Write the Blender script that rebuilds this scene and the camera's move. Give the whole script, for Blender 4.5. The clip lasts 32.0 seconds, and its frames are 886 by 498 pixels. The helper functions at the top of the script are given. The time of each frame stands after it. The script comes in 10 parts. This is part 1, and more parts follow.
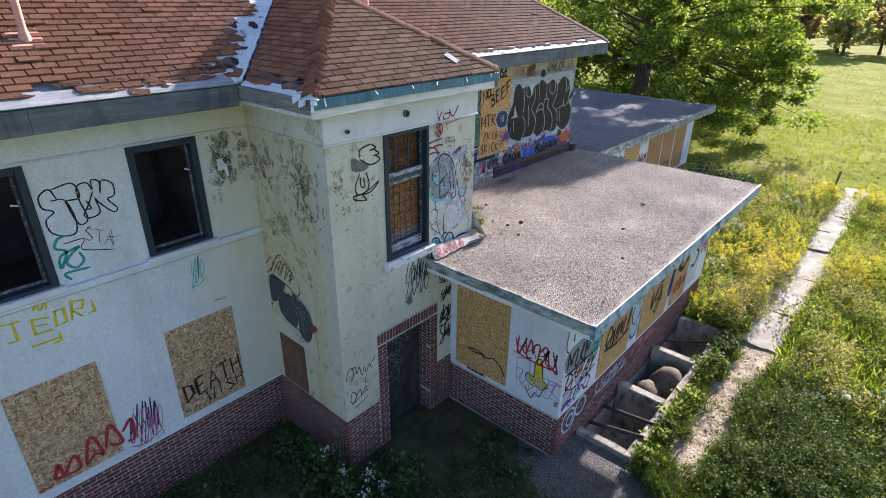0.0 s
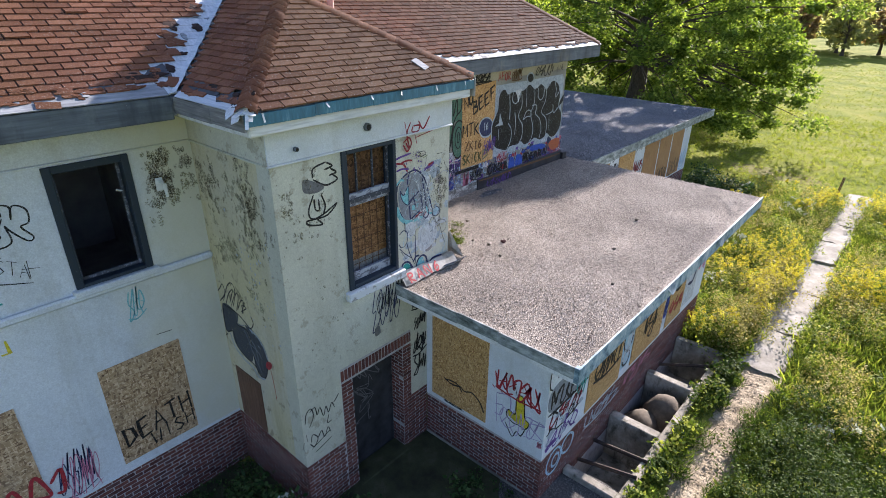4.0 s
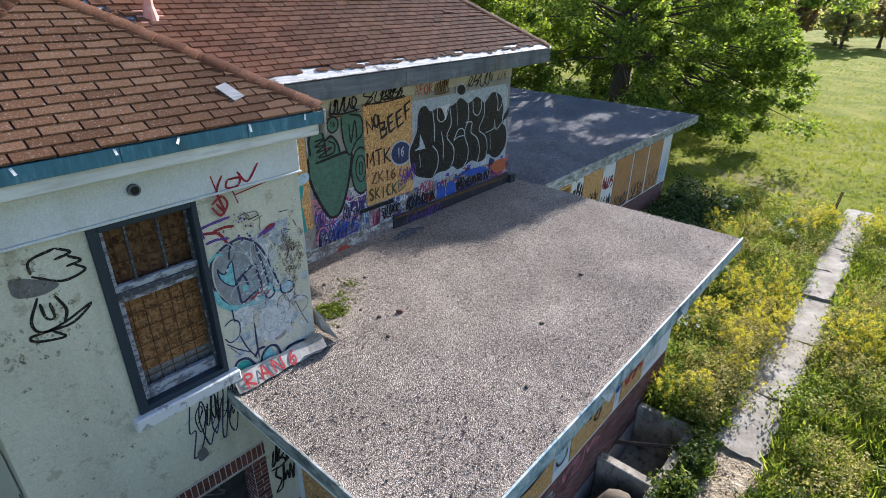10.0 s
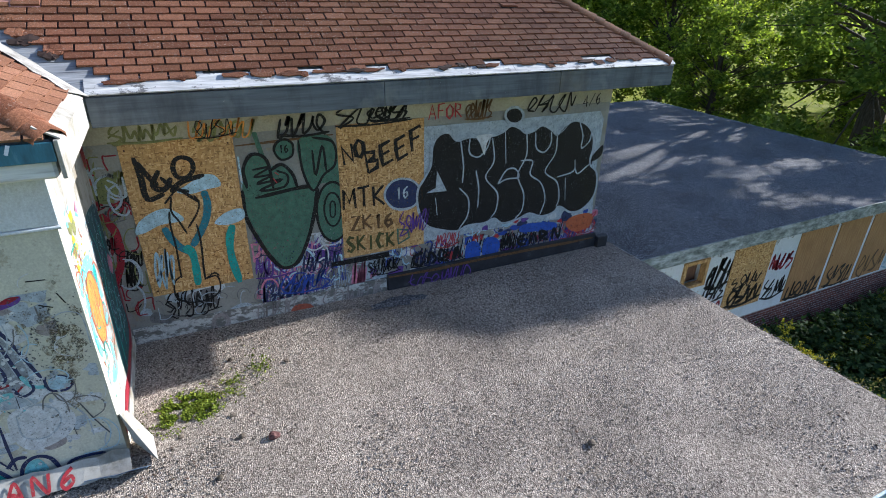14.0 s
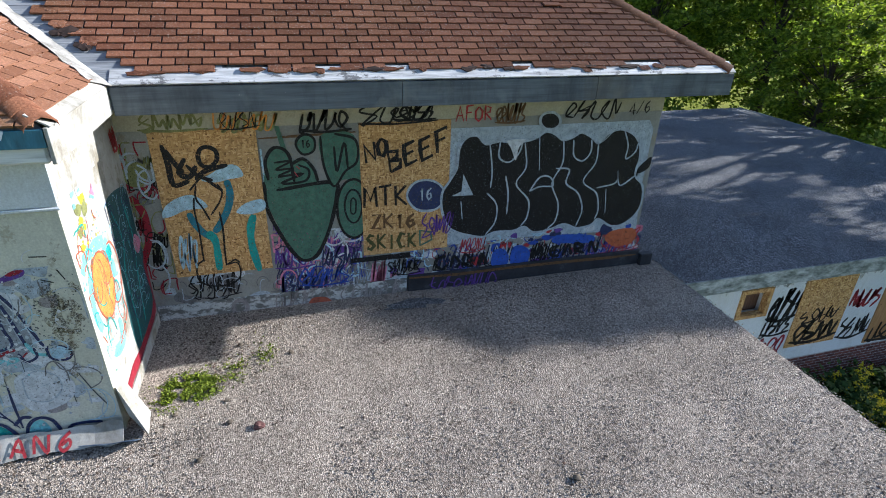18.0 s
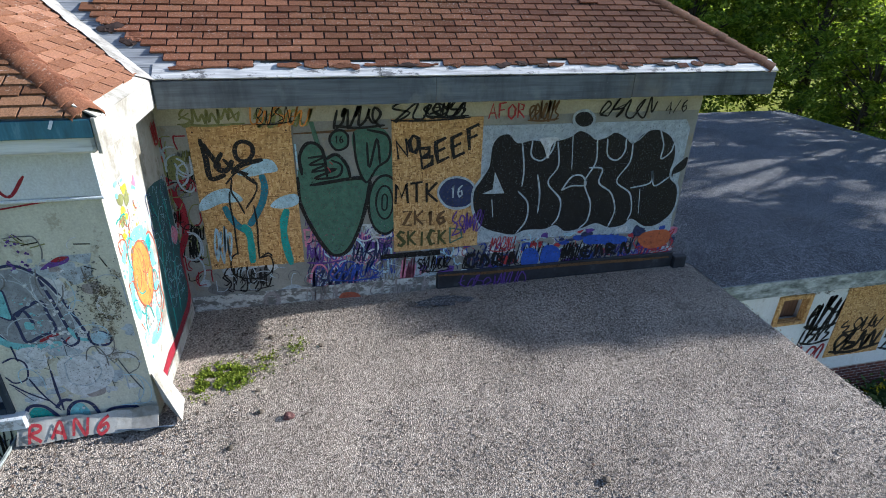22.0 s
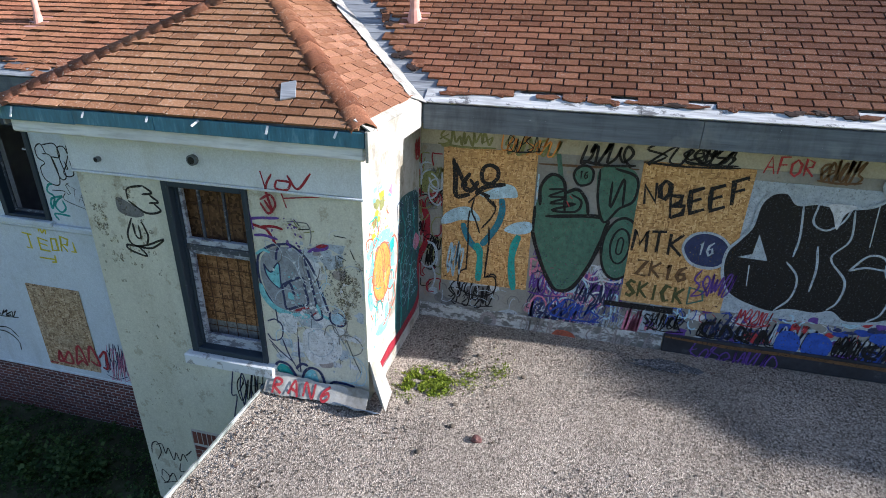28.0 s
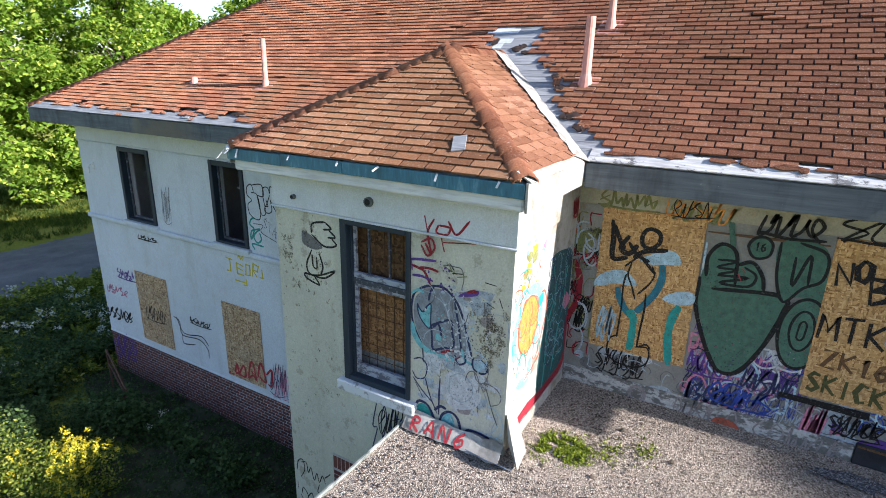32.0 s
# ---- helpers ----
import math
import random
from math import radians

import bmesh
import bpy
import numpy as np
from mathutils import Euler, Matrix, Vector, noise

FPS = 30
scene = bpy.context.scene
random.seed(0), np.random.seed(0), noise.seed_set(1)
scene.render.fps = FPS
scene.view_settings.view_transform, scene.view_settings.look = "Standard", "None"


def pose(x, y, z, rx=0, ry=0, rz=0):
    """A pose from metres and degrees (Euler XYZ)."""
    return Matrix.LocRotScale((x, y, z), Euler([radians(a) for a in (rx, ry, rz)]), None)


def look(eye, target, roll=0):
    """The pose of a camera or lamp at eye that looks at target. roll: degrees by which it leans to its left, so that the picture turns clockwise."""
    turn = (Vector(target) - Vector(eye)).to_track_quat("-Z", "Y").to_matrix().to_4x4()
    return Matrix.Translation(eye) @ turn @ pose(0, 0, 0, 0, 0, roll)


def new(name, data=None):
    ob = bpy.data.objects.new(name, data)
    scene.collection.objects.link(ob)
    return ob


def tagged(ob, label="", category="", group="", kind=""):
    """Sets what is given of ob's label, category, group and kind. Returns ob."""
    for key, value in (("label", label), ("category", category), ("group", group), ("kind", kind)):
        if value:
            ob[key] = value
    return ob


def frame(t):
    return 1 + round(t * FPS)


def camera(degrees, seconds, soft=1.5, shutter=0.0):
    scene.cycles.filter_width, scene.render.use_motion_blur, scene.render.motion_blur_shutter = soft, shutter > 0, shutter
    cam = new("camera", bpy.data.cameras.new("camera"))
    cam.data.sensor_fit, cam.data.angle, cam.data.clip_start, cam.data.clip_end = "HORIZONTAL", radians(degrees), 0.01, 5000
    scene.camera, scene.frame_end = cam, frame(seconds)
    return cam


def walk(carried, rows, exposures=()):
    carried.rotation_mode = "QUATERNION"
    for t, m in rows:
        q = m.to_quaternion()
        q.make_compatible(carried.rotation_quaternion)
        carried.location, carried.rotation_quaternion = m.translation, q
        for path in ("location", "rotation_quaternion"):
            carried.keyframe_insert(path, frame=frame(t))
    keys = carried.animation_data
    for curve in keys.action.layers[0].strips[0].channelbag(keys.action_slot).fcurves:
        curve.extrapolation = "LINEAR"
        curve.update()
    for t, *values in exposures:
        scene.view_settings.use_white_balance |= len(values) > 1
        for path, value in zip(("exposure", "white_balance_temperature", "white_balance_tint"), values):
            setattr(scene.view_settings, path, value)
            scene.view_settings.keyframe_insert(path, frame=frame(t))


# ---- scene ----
cam = camera(78.3, 32.0, 0.9)
PATH = [
    (0, (0.125, 0.248, 7.713), (-1.071, 1.609, 6.866), 0.7),
    (0.5, (-0.065, 0.48, 7.72), (-1.262, 1.839, 6.872), 0.7),
    (1, (-0.26, 0.694, 7.735), (-1.457, 2.054, 6.887), 0.7),
    (1.5, (-0.375, 0.863, 7.738), (-1.569, 2.225, 6.891), 0.7),
    (2, (-0.404, 0.997, 7.738), (-1.598, 2.359, 6.89), 0.7),
    (2.5, (-0.367, 1.102, 7.738), (-1.561, 2.464, 6.89), 0.7),
    (3, (-0.278, 1.179, 7.727), (-1.471, 2.542, 6.879), 0.7),
    (3.5, (-0.206, 1.233, 7.712), (-1.399, 2.597, 6.865), 0.7),
    (5.5, (-0.344, 1.568, 7.689), (-1.537, 2.932, 6.841), 0.6),
    (6, (-0.453, 1.673, 7.699), (-1.644, 3.036, 6.848), 0.6),
    (6.5, (-0.506, 1.791, 7.708), (-1.696, 3.153, 6.855), 0.6),
    (7, (-0.498, 1.935, 7.723), (-1.688, 3.296, 6.867), 0.6),
    (7.5, (-0.404, 2.143, 7.722), (-1.594, 3.504, 6.865), 0.6),
    (8, (-0.255, 2.45, 7.703), (-1.447, 3.81, 6.848), 0.4),
    (8.5, (-0.245, 2.847, 7.703), (-1.434, 4.207, 6.846), 0.4),
    (9, (-0.381, 3.33, 7.728), (-1.563, 4.694, 6.865), 0.6),
    (9.5, (-0.573, 3.901, 7.737), (-1.753, 5.264, 6.871), 0.6),
    (10, (-0.679, 4.497, 7.771), (-1.857, 5.856, 6.897), 0.7),
    (10.5, (-0.812, 5.128, 7.768), (-1.986, 6.487, 6.887), 0.8),
    (11, (-0.865, 5.777, 7.751), (-2.039, 7.133, 6.867), 0.7),
    (11.5, (-0.897, 6.421, 7.721), (-2.066, 7.78, 6.835), 0.8),
    (12, (-0.902, 7.006, 7.679), (-2.088, 8.352, 6.796), 0.6),
    (12.5, (-0.935, 7.553, 7.638), (-2.214, 8.815, 6.76), 0.6),
    (13, (-1.034, 8.032, 7.664), (-2.367, 9.229, 6.776), 1.1),
    (13.5, (-1.153, 8.457, 7.631), (-2.593, 9.522, 6.742), 1.3),
    (14, (-1.219, 8.911, 7.521), (-2.832, 9.71, 6.649), 1.2),
    (14.5, (-1.319, 9.21, 7.537), (-2.988, 9.869, 6.654), 1.6),
    (16.5, (-1.158, 9.954, 7.562), (-2.873, 10.462, 6.668), 1.8),
    (17, (-1.118, 9.962, 7.588), (-2.832, 10.471, 6.691), 1.8),
    (17.5, (-1.11, 9.889, 7.588), (-2.823, 10.402, 6.692), 1.8),
    (18, (-1.112, 9.79, 7.571), (-2.825, 10.307, 6.679), 1.7),
    (18.5, (-1.129, 9.722, 7.555), (-2.843, 10.239, 6.663), 1.7),
    (19, (-1.157, 9.685, 7.533), (-2.87, 10.21, 6.645), 1.6),
    (19.5, (-1.155, 9.705, 7.523), (-2.868, 10.233, 6.638), 1.4),
    (20, (-1.14, 9.734, 7.501), (-2.855, 10.265, 6.62), 1.4),
    (20.5, (-1.122, 9.758, 7.501), (-2.835, 10.29, 6.618), 1.4),
    (21, (-1.111, 9.751, 7.519), (-2.822, 10.284, 6.632), 1.4),
    (21.5, (-1.102, 9.74, 7.52), (-2.827, 10.222, 6.629), 1.4),
    (22, (-1.103, 9.744, 7.505), (-2.845, 10.167, 6.618), 1.4),
    (22.5, (-1.128, 9.734, 7.511), (-2.877, 10.127, 6.625), 1.5),
    (23, (-1.132, 9.757, 7.533), (-2.889, 10.099, 6.641), 1.5),
    (23.5, (-1.144, 9.708, 7.51), (-2.917, 9.983, 6.625), 1.5),
    (24, (-1.192, 9.689, 7.512), (-2.972, 9.9, 6.626), 1.6),
    (24.5, (-1.204, 9.653, 7.509), (-2.993, 9.8, 6.627), 1.6),
    (25, (-1.212, 9.646, 7.528), (-3.007, 9.718, 6.649), 1.6),
    (25.5, (-1.236, 9.715, 7.531), (-3.036, 9.697, 6.658), 1.6),
    (27.5, (-1.289, 9.865, 7.575), (-3.08, 9.563, 6.737), 1.4),
    (28, (-1.286, 9.856, 7.526), (-3.063, 9.437, 6.709), 1.4),
    (28.5, (-1.277, 9.843, 7.503), (-3.027, 9.302, 6.701), 1.4),
    (29, (-1.24, 9.837, 7.447), (-2.956, 9.161, 6.672), 1.4),
    (29.5, (-1.222, 9.841, 7.418), (-2.892, 9.035, 6.67), 1.4),
    (30, (-1.189, 9.837, 7.414), (-2.827, 8.935, 6.703), 1.4),
    (30.5, (-1.173, 9.837, 7.419), (-2.788, 8.869, 6.744), 1.4),
    (31, (-1.161, 9.84, 7.435), (-2.768, 8.838, 6.791), 1.4),
    (31.5, (-1.144, 9.855, 7.397), (-2.781, 8.877, 6.795), 1.5),
    (32, (-1.17, 9.883, 7.427), (-2.817, 8.926, 6.817), 1.3),
]
walk(cam, [(t, look(eye, target, roll)) for t, eye, target, roll in PATH],
     [(0.0, 1.75, 5900, 22), (8.0, 1.55, 5830, 18), (13.0, 1.26, 5480, 13), (19.0, 1.20, 5480, 11), (25.0, 1.18, 5430, 12), (32.0, 1.53, 5780, 16)])

# ---- world, sun, exposure ----
SUN = Vector((-0.052, 0.903, 0.380)).normalized()
world = bpy.data.worlds.new("sky")
scene.world = world
world.use_nodes = True
wn = world.node_tree.nodes
sky = wn.new("ShaderNodeTexSky")
sky.sky_type, sky.sun_disc = "NISHITA", False
sky.sun_elevation = math.asin(SUN.z)
sky.sun_rotation = math.atan2(SUN.x, SUN.y)
wn["Background"].inputs["Strength"].default_value = 0.083
world.node_tree.links.new(sky.outputs["Color"], wn["Background"].inputs["Color"])
sun = new("sun", bpy.data.lights.new("sun", "SUN"))
sun.data.energy, sun.data.angle, sun.data.color = 5.0, radians(0.6), (1.0, 0.90, 0.75)
sun.matrix_world = look((0, 0, 40), Vector((0, 0, 40)) - SUN)

# ---- materials ----


class Nodes:
    """A small helper round one node material."""

    def __init__(self, name, rough=0.8, metal=0.0, spec=0.3):
        self.mat = bpy.data.materials.new(name)
        self.mat.use_nodes = True
        self.tree = self.mat.node_tree
        self.bsdf = self.tree.nodes["Principled BSDF"]
        self.bsdf.inputs["Roughness"].default_value = rough
        self.bsdf.inputs["Metallic"].default_value = metal
        self.bsdf.inputs["Specular IOR Level"].default_value = spec
        self.coord = self.tree.nodes.new("ShaderNodeTexCoord").outputs["Object"]

    def link(self, a, b):
        self.tree.links.new(a, b)
        return a

    def world(self):
        self.coord = self.tree.nodes.new("ShaderNodeNewGeometry").outputs["Position"]
        return self

    def stretch(self, sx, sy, sz):
        n = self.tree.nodes.new("ShaderNodeMapping")
        n.inputs["Scale"].default_value = (sx, sy, sz)
        self.link(self.coord, n.inputs["Vector"])
        return n.outputs[0]

    def noise(self, scale, detail=4, rough=0.6, coord=None):
        n = self.tree.nodes.new("ShaderNodeTexNoise")
        n.inputs["Scale"].default_value, n.inputs["Detail"].default_value = scale, detail
        n.inputs["Roughness"].default_value = rough
        self.link(coord or self.coord, n.inputs["Vector"])
        return n.outputs["Fac"]

    def cells(self, scale, feature="F1", out="Color", coord=None):
        n = self.tree.nodes.new("ShaderNodeTexVoronoi")
        n.feature = feature
        n.inputs["Scale"].default_value = scale
        self.link(coord or self.coord, n.inputs["Vector"])
        return n.outputs[out]

    def wave(self, scale, dist, coord=None, axis="X"):
        n = self.tree.nodes.new("ShaderNodeTexWave")
        n.bands_direction = axis
        n.inputs["Scale"].default_value, n.inputs["Distortion"].default_value = scale, dist
        n.inputs["Detail"].default_value = 3
        self.link(coord or self.coord, n.inputs["Vector"])
        return n.outputs["Fac"]

    def ramp(self, fac, *stops):
        n = self.tree.nodes.new("ShaderNodeValToRGB")
        r = n.color_ramp
        while len(r.elements) < len(stops):
            r.elements.new(0.5)
        for e, (p, c) in zip(r.elements, stops):
            e.position = p
            e.color = (c, c, c, 1) if isinstance(c, (int, float)) else (*c, 1)
        self.link(fac, n.inputs["Fac"])
        return n.outputs["Color"]

    def mix(self, fac, a, b, how="MIX"):
        n = self.tree.nodes.new("ShaderNodeMix")
        n.data_type, n.blend_type = "RGBA", how
        for v, k in ((fac, 0), (a, 6), (b, 7)):
            if isinstance(v, (int, float)):
                n.inputs[k].default_value = v
            elif isinstance(v, tuple):
                n.inputs[k].default_value = (*v, 1)
            else:
                self.link(v, n.inputs[k])
        return n.outputs[2]

    def island(self):
        return self.tree.nodes.new("ShaderNodeNewGeometry").outputs["Random Per Island"]

    def each(self):
        return self.tree.nodes.new("ShaderNodeObjectInfo").outputs["Random"]

    def color(self, c):
        if isinstance(c, tuple):
            self.bsdf.inputs["Base Color"].default_value = (*c, 1)
        else:
            self.link(c, self.bsdf.inputs["Base Color"])
        return self

    def bump(self, h, strength=0.3, dist=0.01):
        n = self.tree.nodes.new("ShaderNodeBump")
        n.inputs["Strength"].default_value, n.inputs["Distance"].default_value = strength, dist
        self.link(h, n.inputs["Height"])
        self.link(n.outputs[0], self.bsdf.inputs["Normal"])
        return self

    def rough(self, v):
        self.link(v, self.bsdf.inputs["Roughness"])
        return self


def stucco(name, base, second, grime, speck=0.5):
    m = Nodes(name, 0.9).world()
    big = m.ramp(m.noise(0.7, 5), (0.38, 0.0), (0.66, 1.0))
    c = m.mix(big, base, second)
    streak = m.ramp(m.noise(1.0, 5, 0.65, m.stretch(2.2, 2.2, 0.35)), (0.52, 0.0), (0.75, 0.55))
    c = m.mix(streak, c, grime)
    spots = m.ramp(m.noise(9.0, 6, 0.7), (0.62, 0.0), (0.70, speck))
    c = m.mix(spots, c, (0.17, 0.15, 0.12))
    flake = m.ramp(m.noise(3.4, 7, 0.72), (0.57, 0.0), (0.62, speck))
    c = m.mix(flake, c, (0.27, 0.23, 0.16))
    fine = m.mix(1.0, m.ramp(m.noise(55.0, 3), (0.3, 0.84), (0.7, 1.07)), m.ramp(m.noise(16.0, 5, 0.7), (0.34, 0.94), (0.66, 1.03)), "MULTIPLY")
    c = m.mix(1.0, c, fine, "MULTIPLY")
    return m.color(c).bump(m.noise(90.0, 4), 0.35, 0.006).mat


M_WHITE = stucco("stucco_white", (0.66, 0.70, 0.74), (0.58, 0.62, 0.65), (0.47, 0.48, 0.46), 0.10)
# the wing wall, yellowed by old leaks towards the inner corner
M_SOUTH = stucco("stucco_leak_yellowed", (0.66, 0.70, 0.74), (0.58, 0.62, 0.65), (0.47, 0.48, 0.46), 0.10)
_t = M_SOUTH.node_tree
_in = _t.nodes["Principled BSDF"].inputs["Base Color"]
_geo, _sep, _map, _noi, _mul, _mix = (_t.nodes.new("ShaderNode" + k) for k in ("NewGeometry", "SeparateXYZ", "MapRange", "TexNoise", "Math", "Mix"))
_t.links.new(_geo.outputs["Position"], _sep.inputs[0])
_noi.inputs["Scale"].default_value, _noi.inputs["Detail"].default_value = 1.3, 6
_t.links.new(_geo.outputs["Position"], _noi.inputs["Vector"])
_mul.operation = "MULTIPLY_ADD"
_mul.inputs[1].default_value = 1.6
_t.links.new(_noi.outputs["Fac"], _mul.inputs[0])
_t.links.new(_sep.outputs["Y"], _mul.inputs[2])
for _k, _v in (("From Min", 4.1), ("From Max", 5.1), ("To Max", 0.75)):
    _map.inputs[_k].default_value = _v
_t.links.new(_mul.outputs[0], _map.inputs["Value"])
_mix.data_type = "RGBA"
_t.links.new(_map.outputs["Result"], _mix.inputs[0])
_t.links.new(_in.links[0].from_socket, _mix.inputs[6])
_mix.inputs[7].default_value = (0.55, 0.54, 0.40, 1)
_t.links.new(_mix.outputs[2], _in)
M_CREAM = stucco("stucco_cream", (0.60, 0.60, 0.50), (0.50, 0.50, 0.41), (0.37, 0.35, 0.26), 0.5)
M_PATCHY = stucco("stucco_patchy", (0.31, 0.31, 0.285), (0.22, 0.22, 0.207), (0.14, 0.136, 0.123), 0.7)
M_BAYSIDE = stucco("stucco_yellowed", (0.58, 0.53, 0.33), (0.55, 0.53, 0.42), (0.36, 0.31, 0.16), 0.7)
# north frieze: greenish cream, darkened in its colour for the shade under the eaves
M_FRIEZE = stucco("stucco_frieze", (0.42, 0.40, 0.31), (0.34, 0.32, 0.25), (0.20, 0.19, 0.14), 0.5)



def strands(m, scale=58):
    """Long flakes lying in two crossed directions; gives a random value per flake."""
    outs = []
    for st in ((1.0, 0.32, 1.0), (1.0, 1.0, 0.32)):
        s = m.tree.nodes.new("ShaderNodeSeparateColor")
        m.link(m.cells(scale, coord=m.stretch(*st)), s.inputs[0])
        outs.append(s.outputs[0])
    return m.mix(m.ramp(m.noise(22, 2), (0.47, 0.0), (0.53, 1.0)), outs[0], outs[1])


_m = Nodes("osb", 0.75).world()
_f = strands(_m)
_c = _m.ramp(_f, (0.0, (0.17, 0.085, 0.028)), (0.25, (0.38, 0.21, 0.075)), (0.7, (0.53, 0.32, 0.125)), (1.0, (0.68, 0.47, 0.23)))
_c = _m.mix(_m.ramp(_m.noise(1.6, 4), (0.4, 0.0), (0.8, 0.4)), _c, (0.40, 0.28, 0.14))
M_OSB = _m.color(_c).bump(_f, 0.25, 0.004).mat
# darker OSB copy: shade of the bay window recess put into the colour
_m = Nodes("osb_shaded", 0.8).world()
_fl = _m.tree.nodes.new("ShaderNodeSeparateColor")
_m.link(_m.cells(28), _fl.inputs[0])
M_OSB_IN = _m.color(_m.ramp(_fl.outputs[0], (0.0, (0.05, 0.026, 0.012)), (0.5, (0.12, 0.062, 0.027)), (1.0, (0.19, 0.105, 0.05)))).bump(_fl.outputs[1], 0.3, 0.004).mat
# less dark copy for the lower sash, recess shade again in the colour
_m = Nodes("osb_half_shaded", 0.8).world()
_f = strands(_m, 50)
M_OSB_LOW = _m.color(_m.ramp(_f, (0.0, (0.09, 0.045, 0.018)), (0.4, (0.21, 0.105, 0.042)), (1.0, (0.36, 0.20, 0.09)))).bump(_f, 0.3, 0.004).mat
_m = Nodes("osb_weathered", 0.8).world()
_f = strands(_m, 44)
_c = _m.ramp(_f, (0.0, (0.15, 0.085, 0.045)), (0.3, (0.34, 0.22, 0.12)), (0.7, (0.47, 0.325, 0.19)), (1.0, (0.66, 0.50, 0.33)))
M_OSB_OLD = _m.color(_m.mix(_m.ramp(_m.noise(2.0), (0.45, 0.0), (0.8, 0.5)), _c, (0.36, 0.29, 0.21))).bump(_f, 0.3, 0.004).mat


def brick_mat(name, rnd):
    m = Nodes(name, 0.85).world()
    c = m.ramp(m.each() if rnd == "object" else m.island(), (0.0, (0.06, 0.022, 0.02)), (0.35, (0.11, 0.036, 0.03)), (0.7, (0.155, 0.052, 0.04)), (1.0, (0.085, 0.042, 0.042)))
    c = m.mix(m.ramp(m.noise(18, 5), (0.45, 0.0), (0.8, 0.5)), c, (0.23, 0.14, 0.12))
    return m.color(c).bump(m.noise(120, 4), 0.4, 0.004).mat


M_BRICK, M_BRICK_J = brick_mat("brick", "object"), brick_mat("brick_joined", "island")
M_MORTAR = Nodes("mortar", 0.95).world()
M_MORTAR = M_MORTAR.color(M_MORTAR.ramp(M_MORTAR.noise(8, 5), (0.3, (0.30, 0.28, 0.28)), (0.7, (0.48, 0.46, 0.45)))).mat


def shingle_mat(name, rnd, tint=((0.160, 0.066, 0.039), (0.23, 0.098, 0.057), (0.315, 0.143, 0.084))):
    m = Nodes(name, 0.92, spec=0.1).world()
    m.bsdf.inputs["Diffuse Roughness"].default_value = 1.0
    c = m.ramp(m.each() if rnd == "object" else m.island(), (0.0, tint[0]), (0.5, tint[1]), (1.0, tint[2]))
    c = m.mix(m.ramp(m.noise(0.55, 5), (0.45, 0.0), (0.7, 0.65)), c, (0.20, 0.105, 0.055))
    c = m.mix(m.ramp(m.noise(0.33, 5, 0.6), (0.36, 0.4), (0.50, 0.0)), c, (0.135, 0.055, 0.046))
    lichen = m.ramp(m.noise(40, 5, 0.75), (0.57, 0.0), (0.65, 0.8))
    patch = m.ramp(m.noise(0.8, 3), (0.42, 0.12), (0.60, 1.0))
    c = m.mix(m.mix(1.0, lichen, patch, "MULTIPLY"), c, (0.47, 0.40, 0.35))
    grit = m.mix(1.0, m.ramp(m.noise(230, 2), (0.3, 0.7), (0.7, 1.2)), m.ramp(m.noise(70, 3, 0.7), (0.34, 0.68), (0.66, 1.26)), "MULTIPLY")
    return m.color(m.mix(1.0, c, grit, "MULTIPLY")).bump(m.noise(320, 2), 0.5, 0.003).mat


BAY_TINT = ((0.120, 0.057, 0.031), (0.19, 0.094, 0.051), (0.27, 0.150, 0.087))
M_SHINGLE_B, M_SHINGLE_BJ = shingle_mat("bay_shingle", "object", BAY_TINT), shingle_mat("bay_shingle_joined", "island", BAY_TINT)
M_SHINGLE, M_SHINGLE_J = shingle_mat("shingle", "object"), shingle_mat("shingle_joined", "island")
# bay north slope: its strong sunlight put into the colour as a paler tint
SUNLIT_TINT = ((0.19, 0.087, 0.050), (0.26, 0.126, 0.075), (0.34, 0.175, 0.110))
M_SHINGLE_N, M_SHINGLE_NJ = shingle_mat("sunlit_tint_shingle", "object", SUNLIT_TINT), shingle_mat("sunlit_tint_shingle_joined", "island", SUNLIT_TINT)


def wood(name, a, b, c2, along="y", rough=0.8):
    m = Nodes(name, rough).world()
    st = {"x": (1.5, 18, 18), "y": (18, 1.5, 18), "z": (18, 18, 1.5)}[along]
    g = m.noise(1.6, 6, 0.65, m.stretch(*st))
    c = m.ramp(g, (0.25, a), (0.5, b), (0.75, c2))
    c = m.mix(m.ramp(m.noise(1.3, 5), (0.5, 0.0), (0.75, 0.6)), c, a)
    return m.color(c).bump(g, 0.3, 0.004).mat


_m = Nodes("weathered_fascia", 0.8).world()
_g = _m.noise(1.6, 6, 0.65, _m.stretch(14, 0.8, 14))
_c = _m.ramp(_g, (0.25, (0.07, 0.08, 0.092)), (0.5, (0.115, 0.132, 0.148)), (0.75, (0.17, 0.19, 0.205)))
_c = _m.mix(_m.ramp(_m.noise(2.4, 6, 0.65, _m.stretch(1, 1.6, 0.35)), (0.46, 0.0), (0.68, 0.75)), _c, (0.05, 0.054, 0.06))
_c = _m.mix(_m.ramp(_m.noise(2.0, 5, 0.6), (0.55, 0.0), (0.72, 0.5)), _c, (0.28, 0.30, 0.29))
_c = _m.mix(_m.ramp(_m.noise(26, 5, 0.7, _m.stretch(1, 0.6, 1.4)), (0.70, 0.0), (0.74, 0.85)), _c, (0.62, 0.64, 0.65))
_c = _m.mix(_m.ramp(_m.noise(0.5, 5, 0.6), (0.54, 0.0), (0.66, 0.75)), _c, (0.155, 0.135, 0.10))
M_FASCIA = _m.color(_c).bump(_g, 0.3, 0.004).mat
